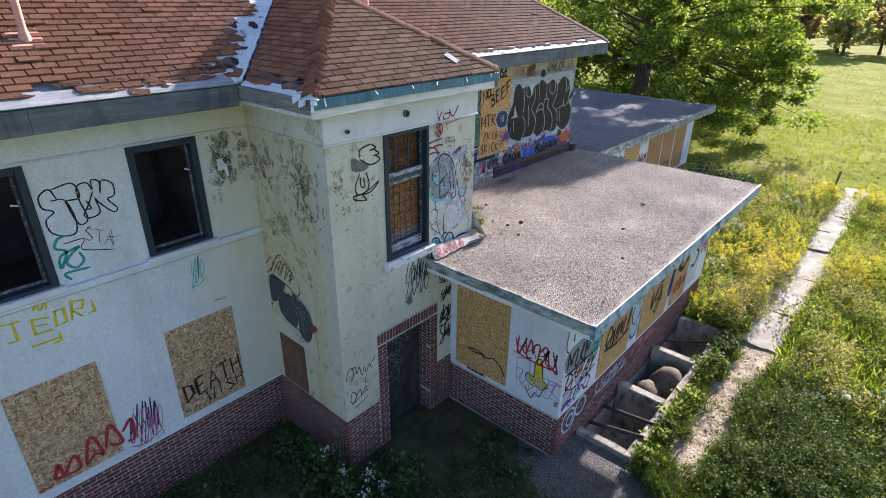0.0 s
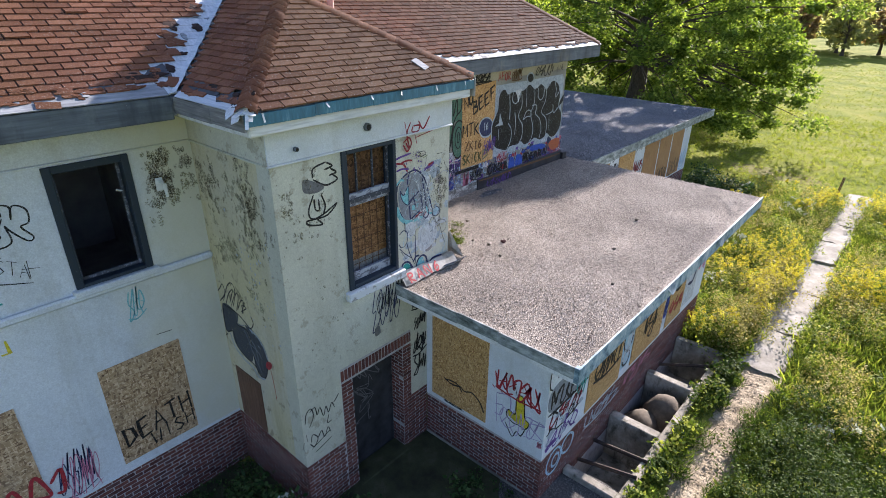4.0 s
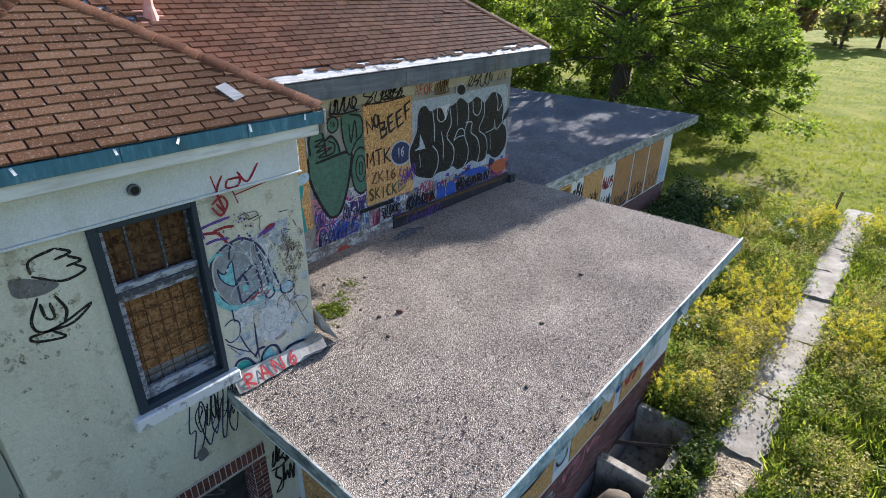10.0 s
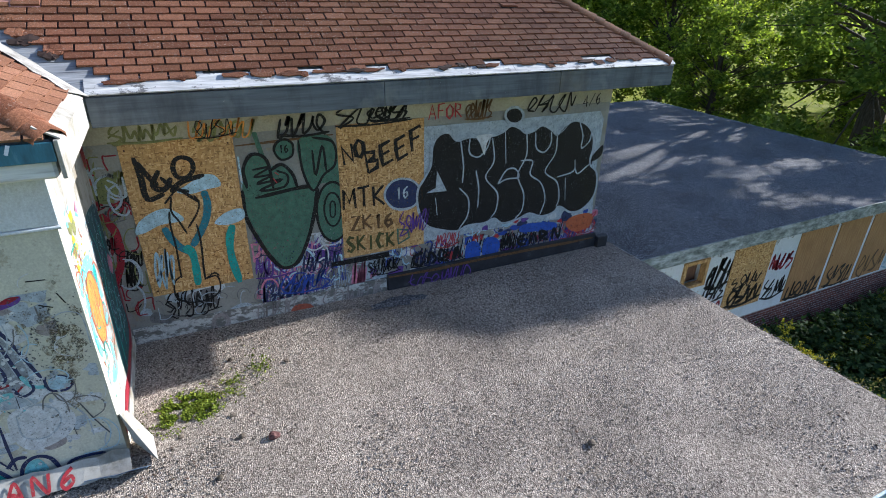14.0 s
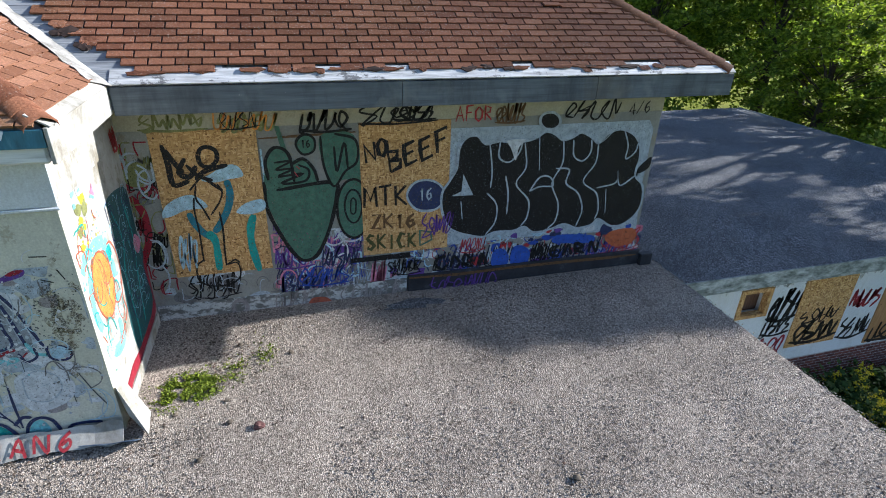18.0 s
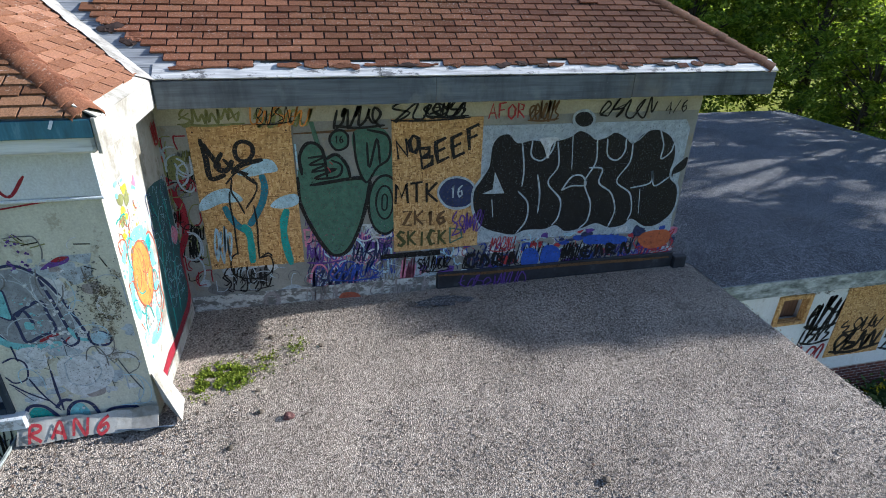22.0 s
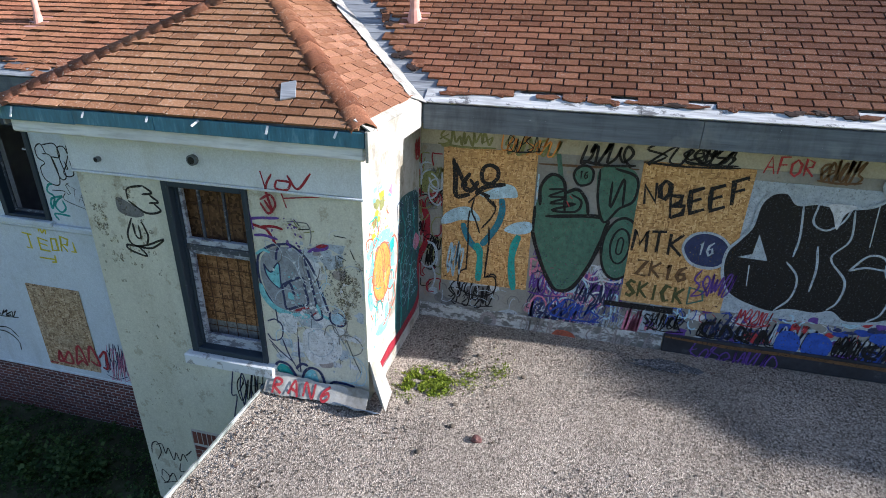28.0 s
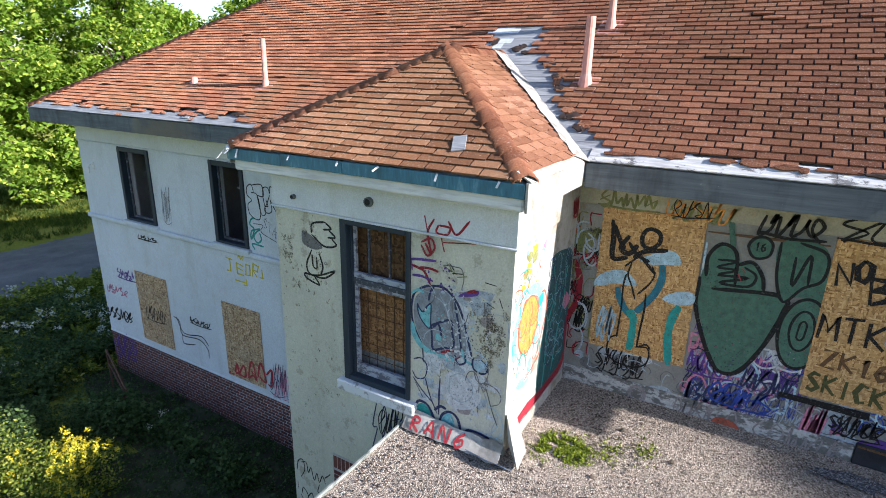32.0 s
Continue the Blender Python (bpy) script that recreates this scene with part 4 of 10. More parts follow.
# ---- boards over the ground-floor windows ----


def board(label, axis, face, a0, a1, z0, z1, material=None, tilt=0.0):
    t = thing("window_board", label, "board", "boarded windows")
    bm = bx(face, face + 0.014, a0, a1, z0, z1) if axis == "y" else bx(a0, a1, face - 0.014, face, z0, z1)
    sheet = part("sheet", bm, material or M_OSB, t)
    r = random.Random(int(a0 * 100))
    for a in (a0 + 0.06, a1 - 0.06):
        for z in (z0 + 0.08, (z0 + z1) / 2, z1 - 0.08):
            bm = bmesh.new()
            c = (face + 0.015, a, z + r.uniform(-0.05, 0.05)) if axis == "y" else (a, face - 0.015, z + r.uniform(-0.05, 0.05))
            d = Vector((0.004, 0, 0)) if axis == "y" else Vector((0, -0.004, 0))
            tube(bm, Vector(c) - d, Vector(c) + d, 0.012, n=6)
            part("screw", bm, M_RUST, sheet)
    return t


B_LAB = "oriented strand board sheet screwed over a ground-floor window"
board(B_LAB, "y", WX + 0.002, 2.75, 3.90, 1.10, 2.83, M_OSB_OLD)
board(B_LAB, "y", WX + 0.002, 0.63, 1.77, 1.10, 2.83, M_OSB_OLD)
board(B_LAB, "y", WX + 0.002, -2.44, -1.25, 1.12, 2.88, M_OSB_OLD)
B_UP = "painted oriented strand board sheet over an upstairs window"
board(B_UP, "y", WX + 0.002, 8.28, 9.46, 4.02, 5.91)
board(B_UP, "y", WX + 0.002, 10.69, 11.90, 4.06, 5.92)
board("small dark board on the shaded side of the bay", "x", BY0 - 0.002, -7.75, -7.0, 0.98, 2.0, M_PLY)

# ---- annex ----
ABT = 0.75
wall_an = setting("wall_annex_near", wall_grid("x", AWY, -0.25, BX, AWX, ABT, 3.15, []), M_WHITE, "white stucco annex end wall with graffiti", "wall")
wall_ao = setting("wall_annex_outer", wall_grid("y", AWX, 0.25, AWY + 0.25, 15.0, ABT, 3.15, []), M_WHITE, "white stucco annex side wall with graffiti", "wall")
setting("wall_annex_far", wall_grid("x", 15.0, 0.25, WX, AWX - 0.252, -0.4, 3.15, []), M_WHITE, "white stucco annex far wall", "wall")
board("oriented strand board sheet over the annex end window", "x", AWY - 0.002, -5.76, -4.50, 0.86, 2.72)
for a, b in ((8.82, 10.20), (10.74, 12.30), (12.58, 13.55)):
    board("oriented strand board sheet over an annex side window", "y", AWX + 0.002, a, b, 0.82, 2.75)

poly = [(BX, AY0), (AX0, AY0), (AX0, AY1), (WX, AY1), (WX, BY1), (BX, BY1)]
bm = bmesh.new()
poly_in = [(x - (0.03 if x == AX0 else 0), y + (0.03 if y == AY0 else 0)) for x, y in poly]
top = [bm.verts.new((x, y, ROOF - 0.03)) for x, y in poly_in]
bot = [bm.verts.new((x, y, 3.15)) for x, y in poly_in]
bm.faces.new(top)
bm.faces.new(bot)
for i in range(6):
    bm.faces.new([top[i], top[(i + 1) % 6], bot[(i + 1) % 6], bot[i]])
setting("roof_annex", bm, M_TRIM, "flat annex roof slab with painted soffit", "roof")


def gravel_sheet(name, rects, z, material, label, seed):
    bm = bmesh.new()
    cache = {}
    st = 0.12
    for x0, x1, y0, y1 in rects:
        nx, ny = max(1, round((x1 - x0) / st)), max(1, round((y1 - y0) / st))
        for i in range(nx):
            for j in range(ny):
                q = []
                for di, dj in ((0, 0), (1, 0), (1, 1), (0, 1)):
                    k = (round(x0 + (x1 - x0) * (i + di) / nx, 3), round(y0 + (y1 - y0) * (j + dj) / ny, 3))
                    if k not in cache:
                        h = 0.02 * noise.noise((k[0] * 0.8, k[1] * 0.8, seed)) + 0.008 * noise.noise((k[0] * 5, k[1] * 5, seed))
                        cache[k] = bm.verts.new((*k, z + h))
                    q.append(cache[k])
                bm.faces.new(q)
    ob = setting(name, bm, material, label, "roofing")
    ob.data.shade_smooth()
    return ob


gravel_sheet("roof_annex_gravel", [(BX + 0.0, AX0 - 0.03, AY0 + 0.03, BY1), (WX, AX0 - 0.03, BY1, AY1 - 0.0)], ROOF, M_GRAVEL, "pale pea gravel ballast on the flat roof", 2)
M_EDGE = Nodes("flaking_blue_white_edge", 0.6).world()
_c = M_EDGE.ramp(M_EDGE.noise(4.5, 7, 0.72), (0.36, (0.07, 0.12, 0.16)), (0.47, (0.23, 0.33, 0.40)), (0.62, (0.46, 0.53, 0.57)))
M_EDGE = M_EDGE.color(_c).bump(M_EDGE.noise(20, 5), 0.3, 0.004).mat
_m = Nodes("algae_stained_edge", 0.7).world()
_c = _m.ramp(_m.noise(3.4, 7, 0.72, _m.stretch(1, 1, 2.5)), (0.34, (0.055, 0.065, 0.06)), (0.48, (0.19, 0.215, 0.205)), (0.64, (0.40, 0.43, 0.43)))
M_EDGE_S = _m.color(_c).bump(_m.noise(20, 5), 0.4, 0.004).mat
ann_edge = thing("annex_roof_edge", "flaking blue-white metal roof edge", "roof edge", kind="structure")
board_run("edge_strip", (AX0, AY0 + 0.005), (AX0, AY1), 0.028, 3.17, 3.425, M_EDGE, ann_edge, (1, 0), 4, 21, 0.005)
board_run("edge_strip", (BX + 0.002, AY0), (AX0, AY0), 0.028, 3.24, 3.425, M_EDGE_S, ann_edge, (0, -1), 3, 22, 0.008)
board_run("under_strip", (BX + 0.002, AY0 + 0.045), (AX0 - 0.045, AY0 + 0.045), 0.02, 3.155, 3.236, M_EDGE_S, ann_edge, (0, -1), 2, 29, 0.004)
part("corner_cap", bx(AX0 - 0.07, AX0 + 0.006, AY0 - 0.006, AY0 + 0.075, 3.19, 3.43, bev=0.006), M_EDGE, ann_edge, "bent metal corner cap")
for yc, dz, tw in ((9.75, -0.02, 0.10), (12.35, -0.03, 0.12)):
    bm = bmesh.new()
    vv = [bm.verts.new(p) for p in ((AX0 + 0.004, yc - 0.16, 3.40 + dz), (AX0 + 0.004, yc + 0.18, 3.41 + dz), (AX0 + 0.05, yc + 0.13, 3.29 + dz), (AX0 + 0.06 + 0.1 * abs(tw), yc - 0.06, 3.27 + dz))]
    bm.faces.new(vv)
    bmesh.ops.solidify(bm, geom=bm.faces[:], thickness=0.005)
    part("bent_strip", bm, M_EDGE, ann_edge, "piece of edge metal bent outwards")

# ---- far flat-roofed wing ----
FX, FWX, FY1, FZ = -7.15, -7.62, 26.95, 3.34
bm = bx(-18.5, FX - 0.03, 15.68, FY1 - 0.03, 3.06, FZ - 0.03)
setting("roof_far", bm, M_TRIM, "flat roof slab of the far wing", "roof")
gravel_sheet("roof_far_gravel", [(-18.5, FX - 0.03, 15.67, FY1 - 0.03), (-18.5, WX, Y1, 15.67)], FZ, M_GRAVEL_2, "gravel ballast on the far flat roof, darkened for tree shade", 5)
far_edge = thing("far_roof_edge", "flaking white painted edge of the far roof", "roof edge", kind="structure")
board_run("edge_strip", (FX, AY1 + 0.02), (FX, FY1), 0.028, 3.07, 3.355, M_EDGE_S, far_edge, (1, 0), 5, 23, 0.005)
board_run("edge_strip", (-18.5, FY1), (FX - 0.03, FY1), 0.028, 3.07, 3.355, M_EDGE_S, far_edge, (0, 1), 4, 24, 0.005)
wall_f = setting("wall_far_wing", wall_grid("y", FWX, 0.25, 15.0, 25.85, 0.9, 3.06, [(17.35, 18.05, 2.1, 2.72)]), M_WHITE, "white stucco wall of the far wing", "wall")
setting("wall_far_end", wall_grid("x", 25.85, 0.25, -18.2, FWX - 0.251, -0.5, 3.06, []), M_WHITE, "white stucco end wall of the far wing", "wall")
for a, b, z in ((18.82, 20.08, 1.2), (20.97, 22.30, 0.95), (22.42, 23.63, 0.95), (23.76, 24.98, 0.95)):
    board("tall board sheet over a far wing window", "y", FWX + 0.002, a, b, z, 2.78, M_OSB if a < 20 else M_PLY_SUN)
lv = thing("window_5", "small boarded vent window with timber frame", "window", kind="structure")
for n, b in (("frame_side", (FWX - 0.1, FWX + 0.04, 17.35, 17.43, 2.1, 2.72)), ("frame_side", (FWX - 0.1, FWX + 0.04, 17.97, 18.05, 2.1, 2.72)),
             ("frame_head", (FWX - 0.1, FWX + 0.04, 17.431, 17.969, 2.64, 2.72)), ("frame_foot", (FWX - 0.1, FWX + 0.04, 17.431, 17.969, 2.1, 2.17))):
    part(n, bx(*b, bev=0.006), M_OSB, lv)
part("back", bx(FWX - 0.24, FWX - 0.22, 17.36, 18.04, 2.11, 2.71), M_PLY, lv)

# ---- window wells ----
_m = Nodes("damp_well_concrete", 0.9).world()
_c = _m.ramp(_m.noise(1.9, 7, 0.68), (0.3, (0.12, 0.11, 0.088)), (0.5, (0.27, 0.248, 0.208)), (0.7, (0.48, 0.45, 0.39)))
_c = _m.mix(_m.ramp(_m.noise(5, 6, 0.7, _m.stretch(1, 1, 0.4)), (0.52, 0.0), (0.64, 0.8)), _c, (0.055, 0.055, 0.035))
M_WELL = _m.color(_c).bump(_m.noise(30, 6, 0.7), 0.6, 0.012).mat
wells = thing("window_wells", "old concrete window wells along the annex wall", "window well", kind="structure")
wx0, wx1, wy0, wy1 = AWX + 0.003, -2.18, 8.25, 13.98
for n, b in (("outer_wall", (wx1 - 0.16, wx1, wy0, wy1, -1.1, -0.08)), ("end_wall", (wx0, wx1 - 0.161, wy0, wy0 + 0.18, -1.1, -0.08)),
             ("end_wall", (wx0, wx1 - 0.161, wy1 - 0.18, wy1, -1.1, -0.05)), ("divider", (wx0, wx1 - 0.161, 10.12, 10.34, -1.1, -0.07)),
             ("divider", (wx0, wx1 - 0.161, 12.0, 12.2, -1.1, -0.07)), ("well_floor", (wx0, wx1, wy0, wy1, -1.25, -1.101))):
    part(n, bx(*b, bev=0.02), M_WELL, wells)
COL_IRON = Nodes("dark_iron", 0.7).world()
COL_IRON = COL_IRON.color(COL_IRON.ramp(COL_IRON.noise(14), (0.3, (0.018, 0.014, 0.013)), (0.7, (0.06, 0.042, 0.034)))).mat
for yy, sl in ((8.8, 0.12), (9.45, -0.05), (12.75, 0.5)):
    bm = bmesh.new()
    tube(bm, (AWX + 0.03, yy, -0.25), (wx1 - 0.05, yy + sl, -0.06), 0.038, n=8)
    part("iron_bar", bm, COL_IRON, wells)
for cx, cy, cz, r in ((-2.66, 11.45, -0.62, 0.46), (-2.9, 10.85, -0.72, 0.42), (-2.6, 11.8, -0.9, 0.3)):
    st = thing("boulder", "large brown boulder lying in a window well", "boulder", "well boulders")
    bm = bmesh.new()
    bmesh.ops.create_icosphere(bm, subdivisions=3, radius=r)
    for v in bm.verts:
        v.co *= 1 + 0.25 * noise.noise(v.co * 3.1 + Vector((cx, cy, 0)))
        v.co += Vector((cx, cy, cz))
    ob = part("stone", bm, M_STONE, st)
    ob.data.shade_smooth()

# ---- roof pipes ----


def vent_pipe(x, y, h, r, lean=0.0):
    t = thing("vent_pipe", "pink painted vent pipe with flared flashing boot", "pipe", "roof vent pipes")
    z = EZ + S * (EX - x)
    bm = bmesh.new()
    tube(bm, (x, y, z - 0.05), (x + lean, y, z + h), r, r * 0.96, 14)
    pipe = part("pipe", bm, M_PIPE, t)
    bm = bmesh.new()
    tube(bm, (x, y, z - 0.09), (x + lean * 0.15, y, z + 0.13), r * 2.0, r * 1.06, 14)
    part("boot", bm, M_PIPE, pipe)
    bm = bmesh.new()
    O, a, b, n = F_MAIN
    u = (EX - x) * math.hypot(1, S)
    slope_box(bm, O, a, b, n, y - 0.17, y + 0.17, u - 0.2, u + 0.2, 0.018, 0.024)
    part("flange", bm, M_PIPE, t)


vent_pipe(-8.19, 2.13, 0.79, 0.045)
vent_pipe(-8.47, 7.72, 0.82, 0.062)
vent_pipe(-9.66, 7.66, 0.9, 0.055)
vent_pipe(-8.18, 0.2, 0.1, 0.05)

# ---- trees and plants ----
LEAF_SHAPE = np.array([(0, 0, 0), (0.34, 0.4, 0.05), (0, 1.0, -0.06), (-0.34, 0.4, 0.05)])


BLADE = np.array([(-0.05, 0, 0), (0.05, 0, 0), (0.03, 0.55, 0.06), (0.0, 1.0, 0.2)])


def leaf_cloud(centres, sizes, rs, upright=0.0, shape=LEAF_SHAPE):
    """Verts and faces of one small folded leaf at every centre."""
    n = len(centres)
    yaw = rs.uniform(0, 2 * np.pi, n)
    pit = rs.uniform(-1.0, 1.0, n) * (1 - upright) + upright * rs.uniform(0.5, 1.4, n)
    rol = rs.uniform(-0.9, 0.9, n)
    P = shape[None, :, :] * sizes[:, None, None]
    cr, sr = np.cos(rol)[:, None], np.sin(rol)[:, None]
    x, y, z = P[..., 0] * cr + P[..., 2] * sr, P[..., 1], -P[..., 0] * sr + P[..., 2] * cr
    cp, sp = np.cos(pit)[:, None], np.sin(pit)[:, None]
    y, z = y * cp - z * sp, y * sp + z * cp
    cy, sy = np.cos(yaw)[:, None], np.sin(yaw)[:, None]
    x, y = x * cy - y * sy, x * sy + y * cy
    V = np.stack([x, y, z], -1) + centres[:, None, :]
    k = len(shape)
    F = np.arange(n * k).reshape(n, k)
    return V.reshape(-1, 3), F


def mesh_np(name, V, F, material):
    me = bpy.data.meshes.new(name)
    V = np.asarray(V, dtype=np.float32)
    k = F.shape[1]
    me.vertices.add(len(V))
    me.vertices.foreach_set("co", V.ravel())
    me.loops.add(F.size)
    me.loops.foreach_set("vertex_index", F.astype(np.int32).ravel())
    me.polygons.add(len(F))
    me.polygons.foreach_set("loop_start", np.arange(0, F.size, k, dtype=np.int32))
    me.update(calc_edges=True)
    me.materials.append(material)
    return me


def tree(x, y, height, spread, label, seed, leaves=30000, size=0.2, material=None, low=1.0, trunk_r=0.4, clumps=420, lean=(0, 0), sagging=0.35, shoulder=None, hollow=None, limbs=46, lobes=1.0, tight=1.0, shift=0.0, skirt=None):
    """A broad-leaved tree: tapered trunk, limbs to the crown's clumps, many small leaves in uneven clumps."""
    rs = np.random.RandomState(seed)
    r = random.Random(seed)
    t = thing("tree", label, "tree")
    t.location = (x, y, ground_z(x, y) - 0.05)
    bm = bmesh.new()
    fork = Vector((lean[0] * 0.3, lean[1] * 0.3, height * 0.24))
    tube(bm, (0, 0, -0.2), fork, trunk_r * 1.15, trunk_r * 0.8, 12)
    tube(bm, (0, 0, -0.2), (0, 0, 0.5), trunk_r * 1.7, trunk_r * 1.08, 12)
    top = Vector((lean[0], lean[1], height * 0.82))
    tube(bm, fork, fork.lerp(top, 0.5), trunk_r * 0.8, trunk_r * 0.42, 10)
    tube(bm, fork.lerp(top, 0.5), top, trunk_r * 0.42, trunk_r * 0.08, 8)
    C = []
    cz, rz = (height + low) / 2, (height - low) / 2
    for i in range(clumps):
        while True:
            d = np.array([r.gauss(0, 1) for _ in range(3)])
            d /= np.linalg.norm(d)
            q = r.uniform(0.25, 1.0) ** 0.5
            lob = 0.80 + 0.28 * lobes * noise.noise(Vector(d * 2.3) + Vector((seed, 0, 0))) + 0.12 * lobes * noise.noise(Vector(d * 5.1) + Vector((0, seed, 0)))
            hz = math.hypot(d[0], d[1]) + 1e-6
            fat = min(1.0, hz * (1.0 + 0.55 * max(0.0, -d[2]))) / hz
            p = Vector((d[0] * fat * spread * q * lob, d[1] * fat * spread * q * lob, cz + d[2] * rz * q * lob))
            sag = 1.0 - sagging * max(0, (p.z - cz) / rz)
            p.x, p.y = p.x * sag + lean[0] * p.z / height, p.y * sag + lean[1] * p.z / height
            if shoulder and p.z > shoulder[1] - 2.0 and (p.x > shoulder[0] + shoulder[2] - 0.9 or p.z > shoulder[1] + shoulder[3] and p.x > 1.0):
                continue
            if hollow and p.z < hollow[1] and math.hypot(p.x, p.y) < hollow[0] * (1.15 - 0.5 * p.z / hollow[1]):
                continue
            if p.z > max(0.9, low * 0.6):
                break
        C.append(p)
    if shoulder:
        sx, sz, ra, rb, k = shoulder
        for i in range(k):
            u = r.uniform(-1, 1)
            C.append(Vector((sx + ra * u, r.uniform(-2.2, 2.2), sz + rb * r.uniform(-1, 1) - 0.75 * ra * 0.5 * u)))
        clumps += k
    if skirt:
        x0, x1, z0, z1, k = skirt
        for i in range(k):
            u = r.random()
            C.append(Vector((x0 + (x1 - x0) * u, r.uniform(-3.0, 3.0), z0 + (z1 - z0) * r.random() ** 0.8 * (0.55 + 0.45 * u) + 1.6 * (u - 0.5) ** 2)))
        clumps += k
    for p in C:
        p.x += shift
    for p in C[:limbs] + C[len(C) - 12:]:
        s = fork.lerp(top, min(0.95, max(0.0, (p.z - height * 0.24) / (height * 0.8) * 0.75)))
        mid = s.lerp(p, 0.5) + Vector((r.uniform(-0.4, 0.4), r.uniform(-0.4, 0.4), 0.5 + r.uniform(-0.3, 0.4)))
        w = trunk_r * r.uniform(0.08, 0.2)
        tube(bm, s, mid, w, w * 0.6, 6)
        tube(bm, mid, p, w * 0.6, w * 0.12, 5)
    part("trunk", bm, M_BARK, t)
    cc = np.array(C)
    per = leaves // clumps
    cen = np.repeat(cc, per, 0)
    rad = np.repeat(rs.uniform(0.4, 1.2, clumps) * spread / 9.0 * 1.02 * tight, per)
    off = rs.normal(0, 1, cen.shape)
    off /= np.linalg.norm(off, axis=1)[:, None]
    off *= (rs.uniform(0, 1, len(cen)) ** 0.5 * rad)[:, None] * np.array([1.25, 1.25, 0.7])
    off[:, 2] -= 0.18 * (off[:, 0] ** 2 + off[:, 1] ** 2) / (rad + 0.1)
    V, F = leaf_cloud(cen + off, rs.uniform(0.6, 1.25, len(cen)) * size, rs)
    part("crown", mesh_np("crown", V, F, material or M_LEAF), None, t)
    return t


MAPLE = "large broad maple with drooping sunlit green foliage"
tree(-14.5, 36.2, 18.0, 9.2, MAPLE, 3, 135000, 0.22, M_LEAF, -4.0, 0.55, 240, sagging=-0.22, shoulder=(3.3, 12.75, 1.5, 0.75, 210), hollow=(3.4, 4.2), limbs=90, lobes=0.9, tight=0.78, shift=1.8, skirt=(1.6, 7.4, 0.9, 6.4, 36))
tree(-21.5, 47.0, 12.0, 6.5, "dense young tree behind the far wing", 17, 19000, 0.3, M_LEAF_B, -1.5, 0.3, 260)
tree(-29.0, 30.0, 11.0, 5.5, "dense young tree behind the far wing", 18, 15500, 0.28, M_LEAF_B, -1.5, 0.3, 240)
tree(-25.5, 35.0, 11.5, 5.6, "dense dark-leaved tree behind the far wing", 27, 19000, 0.22, M_LEAF_B, -1.2, 0.32, 260)
tree(-20.6, 33.6, 9.0, 4.0, "dense dark-leaved young tree behind the far wing", 28, 12000, 0.2, M_LEAF_B, -1.2, 0.24, 190)
tree(-14.0, 55.0, 11.0, 6.0, "dense young tree beyond the far wing", 19, 14000, 0.34, M_LEAF_B, -1.5, 0.3, 200)
tree(-27.5, 40.0, 15.0, 8.0, "tall broad-leaved tree behind the far wing", 5, 26000, 0.27, M_LEAF_B, 1.4, 0.45, 380)
tree(-20.5, 66.0, 17.0, 8.5, "tall broad-leaved tree beyond the far wing", 7, 20000, 0.32, M_LEAF_B, 1.5, 0.45, 320)
tree(-35.0, 33.0, 14.0, 7.5, "tall broad-leaved tree behind the building", 8, 20000, 0.34, M_LEAF, 1.5, 0.45, 260)
SOUTH = "bright green broad-leaved tree across the lane"
tree(-20.5, -23.0, 16.0, 7.5, SOUTH, 11, 60000, 0.27, M_LEAF_S, -2.5, 0.4, 460)
tree(-27.5, -18.0, 15.0, 6.5, SOUTH, 16, 40000, 0.3, M_LEAF_S, -2.5, 0.4, 380)
tree(-13.0, -26.0, 15.5, 7.0, SOUTH, 12, 52000, 0.27, M_LEAF_S, -2.5, 0.4, 420)
tree(-31.0, -22.0, 15.0, 7.5, SOUTH, 13, 26000, 0.3, M_LEAF_S, 1.5, 0.4, 300)
tree(-33.0, -6.0, 12.5, 5.5, SOUTH, 14, 16000, 0.3, M_LEAF_S, 1.5, 0.35, 220)
rng = random.Random(21)
FAR = "distant field-edge tree with pale olive or reddish leaves"
for i in range(34):
    x = -52 + i * 2.7 + rng.uniform(-1.5, 1.5)
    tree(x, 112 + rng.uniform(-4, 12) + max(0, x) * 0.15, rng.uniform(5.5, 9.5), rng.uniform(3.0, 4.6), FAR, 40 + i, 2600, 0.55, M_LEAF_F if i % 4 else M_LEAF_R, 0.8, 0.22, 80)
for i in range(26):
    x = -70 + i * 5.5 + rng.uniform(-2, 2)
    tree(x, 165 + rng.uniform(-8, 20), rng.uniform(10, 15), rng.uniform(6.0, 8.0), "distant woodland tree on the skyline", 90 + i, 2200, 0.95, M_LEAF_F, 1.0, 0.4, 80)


def scatter(area, n, rs):
    """Random points of the ground in rectangles (x0, x1, y0, y1, weight)."""
    w = np.array([(a[1] - a[0]) * (a[3] - a[2]) * a[4] for a in area])
    k = rs.choice(len(area), n, p=w / w.sum())
    A = np.array([a[:4] for a in area])[k]
    return A[:, 0] + (A[:, 1] - A[:, 0]) * rs.uniform(0, 1, n), A[:, 2] + (A[:, 3] - A[:, 2]) * rs.uniform(0, 1, n)


